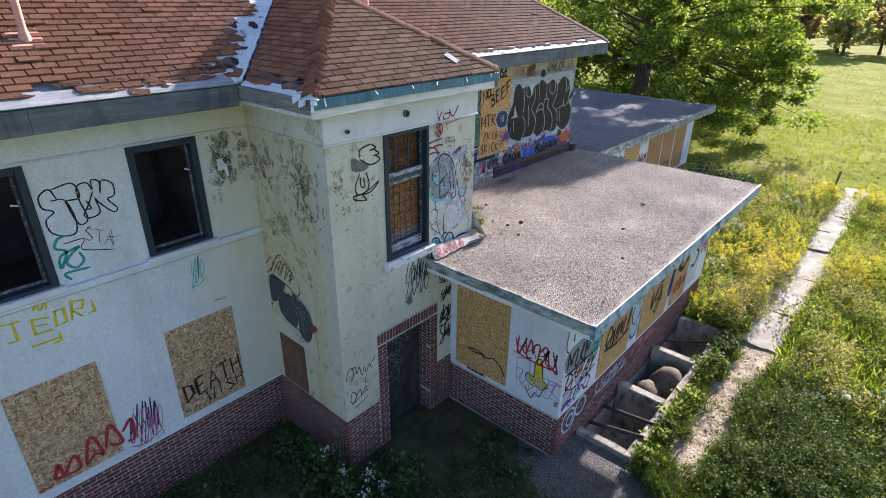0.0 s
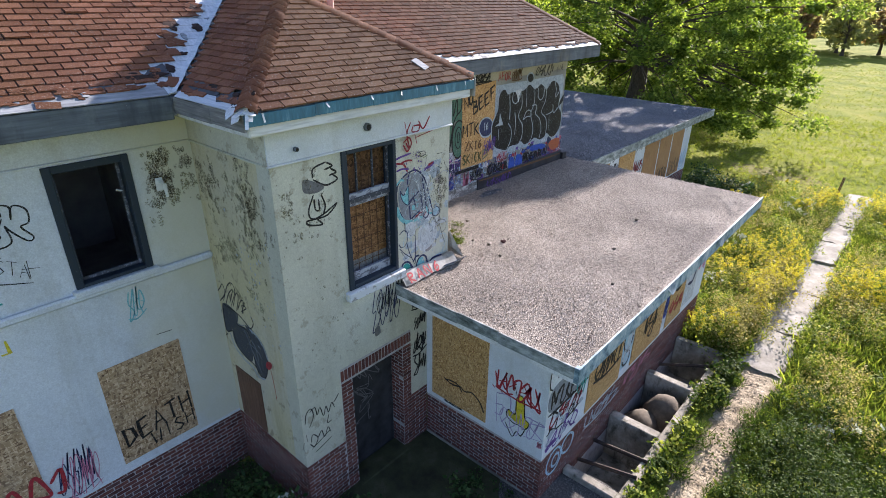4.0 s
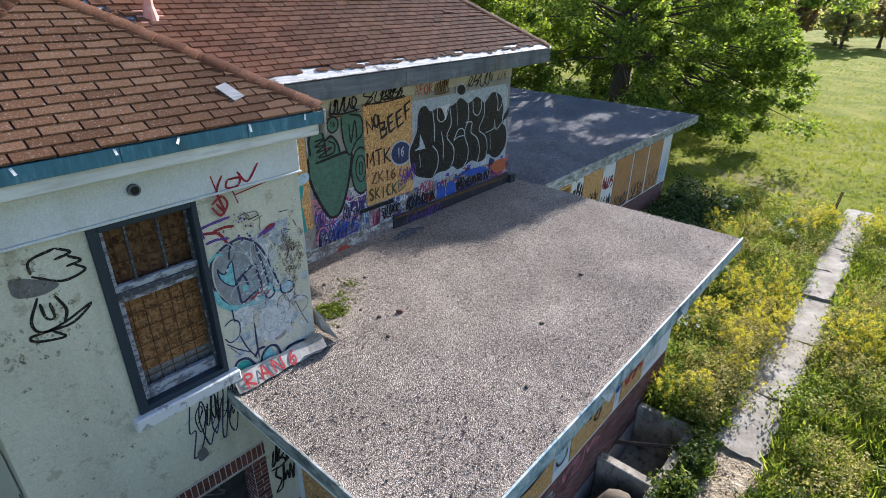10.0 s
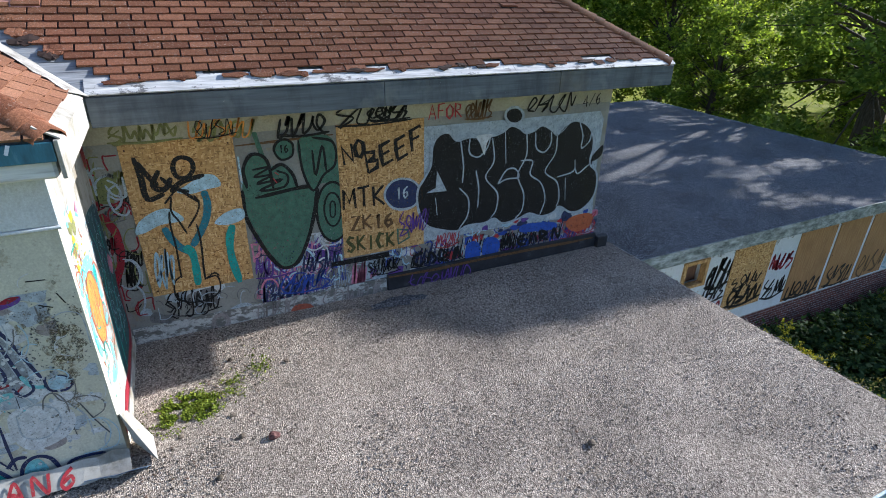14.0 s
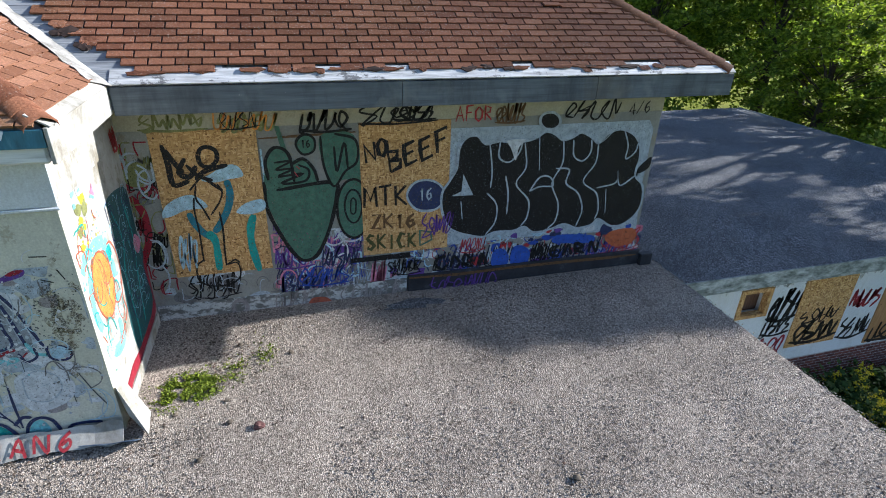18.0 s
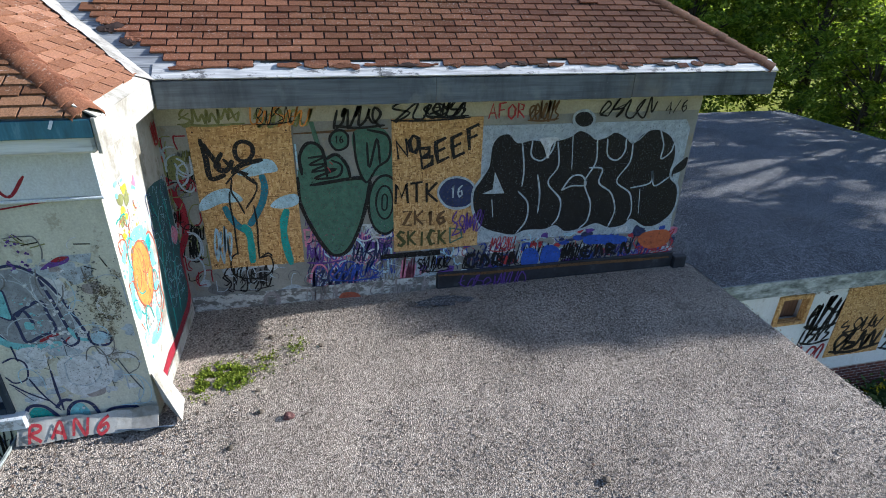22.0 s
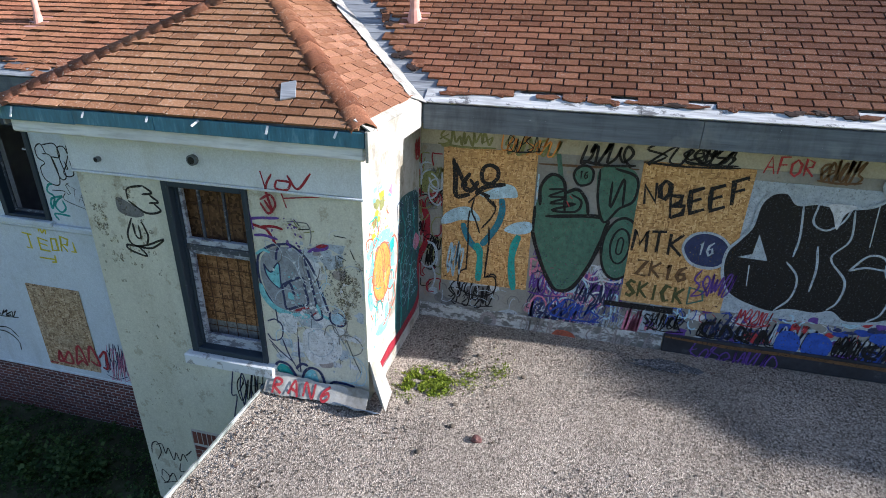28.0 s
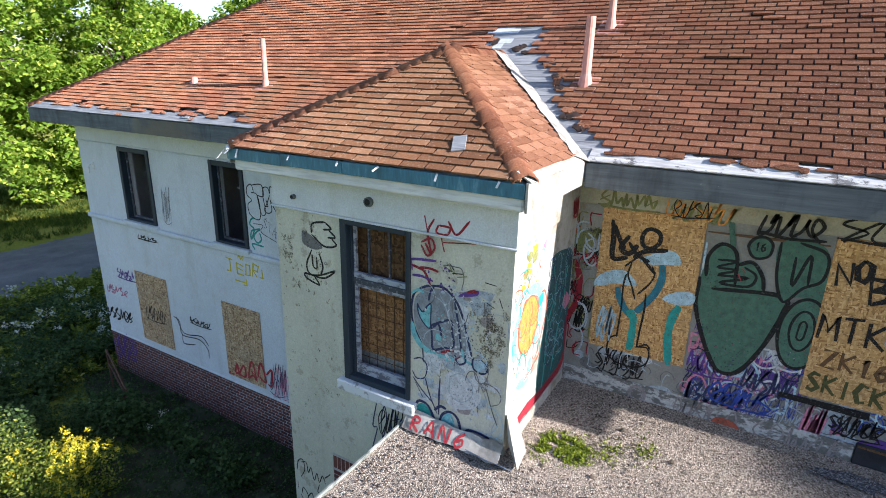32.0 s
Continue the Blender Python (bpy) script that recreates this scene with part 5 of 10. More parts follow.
def blocked(x, y):
    walk_ = (np.abs(x + 1.43) < 0.44 + 0.1 * np.sin(y * 3.1) + 0.1 * np.sin(y * 7.7)) & (y > 13.2) & (y < 28.6)
    dirt = (np.abs(x + 1.42 + 0.1 * np.sin(y * 2.3)) < 0.34 + 0.1 * np.sin(y * 5.1) + 0.08 * np.sin(y * 13.0)) & (y > 8.7) & (y < 15)
    well = (x < -2.1) & (y > 8.1) & (y < 14.1)
    bld = (x < AWX + 0.06) & (y > AWY - 0.06) & (y < 15.2) | (x < BX + 0.05) & (y > BY0 - 0.05) & (y < 15.2) | (x < WX + 0.05) & (y > Y0 - 0.05) & (y < 15.3)
    farw = (x < FWX + 0.05) & (y > 15) & (y < 26.2)
    road = (y < -11.2) & (y > -17.7)
    apron = ((x + 2.4) / 1.3) ** 2 + ((y - 7.2) / 0.8) ** 2 < 0.9
    doorway = (x < -4.6) & (x > -6.3) & (y > 5.4) & (y < 7.5)
    return walk_ | dirt | well | bld | farw | road | apron | doorway


def weeds(name, label, area, plants, leaves, h, size, material, seed, bloom=None, bloom_share=0.0, clump=0.35, patchy=0.0, shape=LEAF_SHAPE, upright=0.25):
    """Leafy weeds as one mass: every plant a spray of leaves up a stem, some with a plume of blooms."""
    rs = np.random.RandomState(seed)
    x, y = scatter(area, plants, rs)
    keep = ~blocked(x, y)
    if patchy:
        f = np.array([noise.noise((a * 0.45, b * 0.45, seed)) for a, b in zip(x, y)])
        keep &= f > patchy - 0.5
    x, y = x[keep], y[keep]
    n = len(x)
    hh = h * rs.uniform(0.55, 1.2, n) * np.array([0.85 + 0.5 * noise.noise((a * 0.6, b * 0.6, seed + 7)) for a, b in zip(x, y)])
    z = np.array([ground_z(a, b) for a, b in zip(x, y)])
    t = rs.uniform(0.05, 1.0, (n, leaves))
    ang, rad = rs.uniform(0, 2 * np.pi, (n, leaves)), rs.uniform(0.1, 1.0, (n, leaves)) * clump * hh[:, None] * (1.15 - 0.6 * t)
    lean = rs.normal(0, 0.12, (n, 2))
    cx = x[:, None] + np.cos(ang) * rad + lean[:, :1] * t * hh[:, None]
    cy = y[:, None] + np.sin(ang) * rad + lean[:, 1:] * t * hh[:, None]
    cz = z[:, None] + t * hh[:, None]
    cen = np.stack([cx, cy, cz], -1).reshape(-1, 3)
    V, F = leaf_cloud(cen, rs.uniform(0.5, 1.3, len(cen)) * size, rs, upright, shape)
    tagged(part(name, mesh_np(name, V, F, material), None, None), label, "weeds", kind="stuff")
    if bloom:
        sel = np.where(rs.uniform(0, 1, n) < bloom_share)[0]
        f = np.array([noise.noise((x[i] * 0.35, y[i] * 0.35, seed + 3)) for i in sel])
        sel = sel[f > np.where((y[sel] < 13) & (y[sel] > 5), 0.36, -0.02)]
        b = 34
        tt = rs.uniform(0.82, 1.08, (len(sel), b))
        ang, rad = rs.uniform(0, 2 * np.pi, tt.shape), rs.uniform(0, 0.24, tt.shape) * hh[sel][:, None]
        cen = np.stack([x[sel][:, None] + np.cos(ang) * rad + lean[sel][:, :1] * hh[sel][:, None], y[sel][:, None] + np.sin(ang) * rad + lean[sel][:, 1:] * hh[sel][:, None], z[sel][:, None] + tt * hh[sel][:, None]], -1).reshape(-1, 3)
        V, F = leaf_cloud(cen, rs.uniform(0.5, 1.2, len(cen)) * size * 0.72, rs)
        nm = "goldenrod_blooms" if bloom is M_GOLD else "pale_blooms"
        tagged(part(nm, mesh_np(nm, V, F, bloom), None, None), "yellow goldenrod plumes above the weeds" if bloom is M_GOLD else "small whitish aster blooms above the weeds", "flowers", kind="stuff")


def bushes(species, area, n, r0, r1, h0, h1, per, size, seed, bloom_share=0.0, upright=0.35, tone=0.0):
    """Rounded clumps of one kind of weed, each a dome of leaves on many stems, some topped with plumes of bloom."""
    name, label, leaf, flower = species
    rs = np.random.RandomState(seed)
    x, y = scatter(area, n, rs)
    keep = ~blocked(x, y)
    if tone:
        f = np.array([noise.noise((p * 0.33, q * 0.33, 2.0)) for p, q in zip(x, y)])
        keep &= f > tone
    x, y = x[keep], y[keep]
    P, Z, B = [], [], []
    for cx, cy in zip(x, y):
        R = rs.uniform(r0, r1)
        H = rs.uniform(h0, h1) * (0.75 + 0.25 * R / r1)
        g = ground_z(cx, cy)
        k = int(per * (R / 0.5) ** 2)
        stems = max(7, int(34 * (R / 0.5) ** 2))
        sa, sr = rs.uniform(0, 6.2832, stems), R * np.sqrt(rs.uniform(0, 1, stems))
        sh = H * np.sqrt(np.maximum(0.12, 1 - (sr / R) ** 2)) * rs.uniform(0.7, 1.15, stems)
        i = rs.randint(0, stems, k)
        t = rs.uniform(0.15, 1.0, k) ** 0.6
        w = 0.10 * H * (1.25 - 0.7 * t)
        lean = 0.25 * t * t * sh[i]
        px = cx + np.cos(sa[i]) * (sr[i] + lean * sr[i] / R) + rs.normal(0, 1, k) * w
        py = cy + np.sin(sa[i]) * (sr[i] + lean * sr[i] / R) + rs.normal(0, 1, k) * w
        P.append(np.stack([px, py, g + t * sh[i]], -1))
        if flower and rs.uniform() < bloom_share:
            m = 26
            j = np.repeat(np.where(sh > 0.5 * H)[0], m)
            q = rs.uniform(0, 1, len(j))
            d = rs.uniform(0, 6.2832, stems)[j]
            bx_ = cx + np.cos(sa[j]) * sr[j] * 1.25 + np.cos(d) * q * 0.10 + rs.normal(0, 0.018, len(j))
            by_ = cy + np.sin(sa[j]) * sr[j] * 1.25 + np.sin(d) * q * 0.10 + rs.normal(0, 0.018, len(j))
            B.append(np.stack([bx_, by_, g + sh[j] * (0.92 + 0.20 * np.sin(q * 2.4)) + rs.normal(0, 0.012, len(j))], -1))
    C = np.concatenate(P)
    ok = ~blocked(C[:, 0], C[:, 1]) | (rs.uniform(0, 1, len(C)) < 0.35)
    C = C[ok]
    V, F = leaf_cloud(C, rs.uniform(0.5, 1.3, len(C)) * size, rs, upright)
    tagged(part(name, mesh_np(name, V, F, leaf), None, None), label, "weeds", kind="stuff")
    if B:
        C = np.concatenate(B)
        V, F = leaf_cloud(C, rs.uniform(0.6, 1.3, len(C)) * 0.042, rs)
        nm, lb = ("goldenrod_blooms", "yellow goldenrod plumes above the weeds") if flower is M_GOLD else ("pale_blooms", "small whitish aster blooms above the weeds")
        tagged(part(nm, mesh_np(nm, V, F, flower), None, None), lb, "flowers", kind="stuff")


NEAR = [(-0.95, 5.5, 6.3, 13.0, 1.0)]
VERGE = [(-2.12, -1.88, 8.2, 14.2, 1.0)]
EAST = [(-0.95, 5.5, 12.4, 28.5, 1.0), (-3.3, -1.85, 14.1, 28.5, 1.6), (-7.0, -3.2, 15.4, 28.5, 1.0)]
GREEN = ("weed_clumps", "tall leafy green weed clumps along the walkway", M_WEED, M_PALE)
OLIVE = ("dry_weed_clumps", "olive-brown dry weed clumps along the walkway", M_WEED_DRY, M_GOLD)
GOLD = ("goldenrod_clumps", "goldenrod clumps in full yellow bloom along the walkway", M_WEED, M_GOLD)
# near clumps take the green with shade in its colour
SHADE_WEED = ("lush_weed_clumps", "dense green weed clumps, darkened for shade, beside the bare track", M_WEED_NEAR, M_PALE)
bushes(GREEN, EAST, 190, 0.3, 0.62, 0.5, 1.0, 520, 0.07, 131, 0.03)
bushes(OLIVE, EAST, 170, 0.3, 0.65, 0.6, 1.1, 620, 0.052, 132, 0.1)
bushes(OLIVE, [(-2.5, -1.9, 14.0, 20.0, 1.0)], 30, 0.3, 0.5, 0.8, 1.25, 700, 0.055, 140, 0.15)
bushes(GOLD, EAST, 200, 0.3, 0.6, 0.7, 1.1, 480, 0.06, 133, 1.0, tone=0.1)
bushes(SHADE_WEED, NEAR, 190, 0.3, 0.65, 0.4, 0.95, 760, 0.05, 134, 0.0)
bushes(GREEN, NEAR, 34, 0.25, 0.5, 0.35, 0.65, 560, 0.05, 135, 0.03)
bushes(OLIVE, NEAR, 26, 0.25, 0.5, 0.4, 0.6, 560, 0.04, 136)
bushes(GREEN, VERGE, 20, 0.18, 0.32, 0.3, 0.6, 440, 0.085, 137)
bushes(SHADE_WEED, VERGE, 34, 0.18, 0.34, 0.3, 0.66, 520, 0.085, 139)
weeds("grass", "long bright grass among the weeds", EAST, 6500, 16, 0.26, 0.25, M_WEED, 40, clump=1.2, shape=BLADE, upright=0.8)
weeds("grass", "long green grass, darkened for shade, beside the bare track", [(-2.1, 5.5, 6.3, 13.0, 1.0)], 9500, 18, 0.3, 0.13, M_WEED_NEAR, 44, clump=0.9, shape=BLADE, upright=0.7)
weeds("grass", "sunlit tufts beside the bare track", [(-2.1, 5.5, 6.3, 13.0, 1.0)], 800, 18, 0.3, 0.14, M_WEED, 45, clump=0.9, patchy=0.3, shape=BLADE, upright=0.7)
WIDE = [(-1.0, 14.0, -8.0, 8.0, 0.5), (4.0, 16.0, 8.0, 30.0, 0.6), (-8, 14, 26, 31, 0.5)]
weeds("weeds", "scattered weeds thinning into the meadow", WIDE, 2600, 20, 0.5, 0.11, M_WEED, 41, M_GOLD, 0.5, patchy=0.4)
COURT = [(-6.9, 0.6, -4.5, 4.3, 1.0), (-5.3, -1.0, 3.6, 6.6, 0.8), (-9.5, 0.0, -9.5, -4.0, 1.0)]
weeds("shrubs", "dark leafy shrubs in the shaded corner", COURT, 5600, 44, 0.75, 0.085, M_SHRUB, 34, M_PALE, 0.04, clump=0.5, patchy=0.42)
weeds("ground_cover", "low leafy ground cover in the shaded yard", [(-7.9, 0.6, -4.5, 4.6, 1.0), (-5.9, -1.5, 4.4, 7.3, 1.0)], 7000, 14, 0.14, 0.05, M_SHRUB, 46, clump=1.4)
bushes(("goldenrod_clumps", "tall goldenrod clump catching the sun in the yard", M_WEED, M_GOLD), [(-5.2, -4.5, -0.7, 0.5, 1.0), (-5.7, -5.5, 0.0, 0.3, 1.0)], 7, 0.3, 0.5, 0.9, 1.15, 620, 0.06, 135, 1.0)
bushes(("weed_clumps", "tall pale green weeds catching the sun in the yard", M_WEED, M_PALE), [(-4.4, -3.0, -1.8, 1.6, 1.0)], 20, 0.35, 0.6, 1.15, 1.5, 700, 0.06, 138, 0.06)
weeds("weeds", "weedy verge beside the lane", [(-16, 2, -11.1, -4.0, 1.0)], 3800, 18, 0.5, 0.13, M_WEED, 36, M_PALE, 0.25)
weeds("shrubs", "bushes at the far wing's foot", [(-7.4, -5.0, 15.6, 27.5, 1.0)], 1100, 36, 0.85, 0.13, M_SHRUB, 37, clump=0.5)
weeds("grass_tufts", "short tufted meadow grass", [(-24, 10, 27, 52, 1.0), (0, 12, 16, 30, 1.0), (-30, 25, 52, 100, 0.25)], 24000, 12, 0.06, 0.14, leaf_mat("meadow_grass", (0.135, 0.18, 0.026), (0.23, 0.265, 0.044), (0.36, 0.355, 0.09), 0.45), 38, clump=2.6, shape=BLADE, upright=0.8)
weeds("grass", "grass across the lane", [(-34, 0, -32, -17.7, 1.0)], 5000, 12, 0.12, 0.3, M_WEED_NEAR, 39, clump=2.0, shape=BLADE, upright=0.8)


# clods and stones on the bare track
rs = np.random.RandomState(88)
n = 1500
py = rs.uniform(8.6, 15.4, n)
px = -1.40 + rs.normal(0, 0.28, n)
clod = np.array([(0.6, 0.1, 0), (-0.4, 0.5, 0), (-0.3, -0.55, 0), (0.0, 0.05, 0.5)])
yaw, sz = rs.uniform(0, 6.28, n), 0.014 + 0.05 * rs.uniform(0, 1, n) ** 3
X = clod[None, :, 0] * np.cos(yaw)[:, None] - clod[None, :, 1] * np.sin(yaw)[:, None]
Y = clod[None, :, 0] * np.sin(yaw)[:, None] + clod[None, :, 1] * np.cos(yaw)[:, None]
gz = np.array([ground_z(a, b) for a, b in zip(px, py)])
V = np.stack([X * sz[:, None] + px[:, None], Y * sz[:, None] + py[:, None], clod[None, :, 2] * sz[:, None] + gz[:, None] + 0.02], -1).reshape(-1, 3)
F = (np.arange(n)[:, None, None] * 4 + np.array([(0, 1, 3), (1, 2, 3), (2, 0, 3)])[None]).reshape(-1, 3)
tagged(part("clods", mesh_np("clods", V, F, M_DIRT), None, None), "dry clods and small stones on the bare track", "stones", kind="stuff")

# ---- spray paint ----


STAINS = ("flake", "leak", "mildew")


def paint(name, c, worn=0.35):
    m = Nodes("paint_" + name, 0.6).world()
    f = m.ramp(m.noise(11, 7, 0.78), (0.3, 0.9 - worn), (0.68, 1.2))
    m.color(m.mix(1.0, c, f, "MULTIPLY"))
    # paint that has worn through to the wall in flecks
    x, tr_ = m.tree.nodes.new("ShaderNodeMixShader"), m.tree.nodes.new("ShaderNodeBsdfTransparent")
    fade = ((0.38, 0.25), (0.58, 1.0)) if name in STAINS else ((0.56, 0.0), (0.66, 0.8))
    m.link(m.ramp(m.noise(46, 5, 0.75), *fade), x.inputs[0])
    m.link(m.bsdf.outputs[0], x.inputs[1])
    m.link(tr_.outputs[0], x.inputs[2])
    m.link(x.outputs[0], m.tree.nodes["Material Output"].inputs["Surface"])
    return m.mat


COL = {k: paint(k, c) for k, c in dict(
    black=(0.009, 0.009, 0.011), ash=(0.24, 0.265, 0.30), grey=(0.16, 0.16, 0.165), red=(0.38, 0.035, 0.045), crimson=(0.26, 0.015, 0.03), pink=(0.55, 0.20, 0.30), yellow=(0.62, 0.52, 0.03),
    olive=(0.20, 0.21, 0.08), green=(0.068, 0.15, 0.112), teal=(0.03, 0.30, 0.28), lagoon=(0.03, 0.17, 0.24), lilac=(0.36, 0.30, 0.50), royal=(0.035, 0.09, 0.42), ember=(0.45, 0.12, 0.05), dark_teal=(0.02, 0.085, 0.095), cyan=(0.20, 0.50, 0.55), sky=(0.38, 0.55, 0.66), blue=(0.03, 0.07, 0.36),
    navy=(0.025, 0.035, 0.10), purple=(0.11, 0.05, 0.26), white=(0.56, 0.59, 0.62), pale=(0.38, 0.44, 0.50), orange=(0.62, 0.25, 0.05), rust=(0.36, 0.10, 0.06), brown=(0.13, 0.07, 0.03), flake=(0.25, 0.21, 0.14), leak=(0.25, 0.20, 0.105), mildew=(0.40, 0.37, 0.20), slate=(0.06, 0.07, 0.085), faded=(0.30, 0.275, 0.275), dark_olive=(0.07, 0.075, 0.025), amber=(0.52, 0.235, 0.055)).items()}
STEP = {}


def smooth_line(pts, closed=False, n=5):
    P = [Vector((p[0], p[1])) for p in pts]
    if len(P) < 3:
        return P
    if closed:
        P = [P[-1]] + P + [P[0], P[1]]
    else:
        P = [P[0] * 2 - P[1]] + P + [P[-1] * 2 - P[-2]]
    out = []
    for i in range(1, len(P) - 2):
        a, b, c, d = P[i - 1], P[i], P[i + 1], P[i + 2]
        for k in range(n):
            t = k / n
            out.append(0.5 * (2 * b + (c - a) * t + (2 * a - 5 * b + 4 * c - d) * t * t + (3 * b - a - 3 * c + d) * t ** 3))
    if not closed:
        out.append(P[-2])
    return out


WALLS = {
    "north": (wall_n, lambda a, z, h: (WX + h, a, z)),
    "south": (wall_s, lambda a, z, h: (WX + h, a, z)),
    "front": (wall_bf, lambda a, z, h: (BX + h, a, z)),
    "bay_south": (wall_bs, lambda a, z, h: (a, BY0 - h, z)),
    "bay_north": (wall_bn, lambda a, z, h: (a, BY1 + h, z)),
    "annex": (wall_an, lambda a, z, h: (a, AWY - h, z)),
    "outer": (wall_ao, lambda a, z, h: (AWX + h, a, z)),
    "far": (wall_f, lambda a, z, h: (FWX + h, a, z)),
}


def lay(wall, label, col, make, lift):
    ob, place = WALLS[wall]
    STEP[wall] = STEP.get(wall, 0.0) + 0.00003
    bm = bmesh.new()
    make(bm, lambda p, extra=0.0: place(p[0], p[1], 0.003 + lift + STEP[wall] + extra))
    return part("graffiti", bm, COL[col], ob, label)


def strokes(wall, label, col, width, lines, lift=0.0, curved=True, closed=False):
    """Sprayed lines: ribbons with rounded ends that taper and wobble a little."""
    r = random.Random(len(lines) * 7 + int(abs(lines[0][0][0]) * 100))

    def make(bm, at):
        for k, ln in enumerate(lines):
            P = smooth_line(ln, closed) if curved else [Vector(p) for p in ln]
            if closed:
                P = P + [P[0]]
            prev = None
            ex = k * 0.000004
            for i, p in enumerate(P):
                d = P[min(i + 1, len(P) - 1)] - P[max(i - 1, 0)]
                if d.length < 1e-6:
                    continue
                nn = Vector((-d.y, d.x)).normalized()
                w = width * 0.5 * (1 + 0.25 * noise.noise((p.x * 6, p.y * 6, k)))
                if not closed and i in (0, len(P) - 1):
                    w *= 0.55
                row = [bm.verts.new(at(p + nn * w, ex)), bm.verts.new(at(p - nn * w, ex))]
                if prev:
                    bm.faces.new([prev[0], row[0], row[1], prev[1]])
                prev = row

    return lay(wall, label, col, make, lift)


def blob(wall, label, col, pts, lift=0.0, curved=True):
    """A filled painted shape."""

    def make(bm, at):
        P = smooth_line(pts, True, 6) if curved else [Vector(p) for p in pts]
        f = bm.faces.new([bm.verts.new(at(p)) for p in P])
        bmesh.ops.triangulate(bm, faces=[f])

    return lay(wall, label, col, make, lift)


GLYPHS = {
    "N": [[(0, 0), (0.05, 1), (0.9, 0), (1, 1)]], "O": [[(0.5, 1), (0.05, 0.7), (0.1, 0.2), (0.5, 0), (0.9, 0.25), (0.95, 0.7), (0.5, 1)]],
    "B": [[(0.1, 0), (0.1, 1)], [(0.1, 1), (0.8, 0.85), (0.7, 0.6), (0.1, 0.52)], [(0.1, 0.52), (0.95, 0.4), (0.85, 0.08), (0.1, 0)]],
    "E": [[(0.9, 1), (0.1, 0.95), (0.05, 0.5), (0.1, 0), (0.95, 0.05)], [(0.08, 0.5), (0.75, 0.55)]], "F": [[(0.1, 0), (0.15, 1), (1, 1.05)], [(0.12, 0.55), (0.8, 0.58)]],
    "M": [[(0, 0), (0.1, 1), (0.5, 0.35), (0.9, 1), (1, 0)]], "T": [[(0, 0.95), (1, 1)], [(0.5, 1), (0.5, 0)]], "K": [[(0.1, 0), (0.1, 1)], [(0.95, 1), (0.15, 0.5), (1, 0)]],
    "Z": [[(0, 0.95), (0.9, 1), (0.1, 0.02), (1, 0)]], "1": [[(0.3, 0.75), (0.55, 1), (0.55, 0)]], "6": [[(0.85, 0.95), (0.3, 0.7), (0.1, 0.3), (0.4, 0), (0.85, 0.2), (0.7, 0.5), (0.2, 0.4)]],
    "S": [[(0.9, 0.9), (0.4, 1), (0.1, 0.75), (0.5, 0.5), (0.9, 0.25), (0.5, 0), (0.05, 0.1)]], "I": [[(0.5, 0), (0.5, 1)]], "C": [[(0.9, 0.9), (0.4, 1), (0.05, 0.5), (0.4, 0), (0.9, 0.1)]],
    "D": [[(0.1, 0), (0.1, 1), (0.8, 0.8), (0.9, 0.3), (0.1, 0)]], "A": [[(0, 0), (0.5, 1), (1, 0)], [(0.2, 0.4), (0.8, 0.4)]], "R": [[(0.1, 0), (0.1, 1), (0.8, 0.85), (0.7, 0.55), (0.15, 0.5), (0.95, 0)]],
    "J": [[(0.1, 1), (1, 1)], [(0.6, 1), (0.6, 0.2), (0.3, 0), (0, 0.1)]], "H": [[(0.1, 0), (0.1, 1)], [(0.9, 0), (0.9, 1)], [(0.1, 0.5), (0.9, 0.55)]], "P": [[(0.1, 0), (0.1, 1), (0.85, 0.85), (0.75, 0.5), (0.12, 0.45)]],
    "L": [[(0.1, 1), (0.1, 0), (0.9, 0)]], "Y": [[(0, 1), (0.5, 0.5), (1, 1)], [(0.5, 0.5), (0.4, 0)]], "W": [[(0, 1), (0.25, 0), (0.5, 0.7), (0.75, 0), (1, 1)]], "5": [[(0.9, 1), (0.2, 1), (0.15, 0.55), (0.8, 0.5), (0.8, 0.1), (0.1, 0)]],
    "4": [[(0.7, 0), (0.7, 1), (0.05, 0.35), (1, 0.35)]], "/": [[(0, 0), (1, 1)]], "V": [[(0, 1), (0.5, 0), (1, 1)]],
}


def letters(wall, label, col, width, word, a0, z0, a1, z1, height, lift=0.0, gap=0.22):
    """A sprayed word from baseline start (a0, z0) to baseline end (a1, z1)."""
    d = Vector((a1 - a0, z1 - z0))
    n = len(word)
    w = d.length / (n + (n - 1) * gap)
    d.normalize()
    up = Vector((-d.y * 0.4, 1.0)).normalized()
    lines = []
    for i, ch in enumerate(word):
        o = Vector((a0, z0)) + d * (w * i * (1 + gap)) + up * height * 0.04 * math.sin(i * 2.3)
        for ln in GLYPHS.get(ch, []):
            lines.append([tuple(o + d * w * p[0] + up * height * p[1]) for p in ln])
    return strokes(wall, label, col, width, lines, lift, curved=all(c in "OSC6" for c in word))


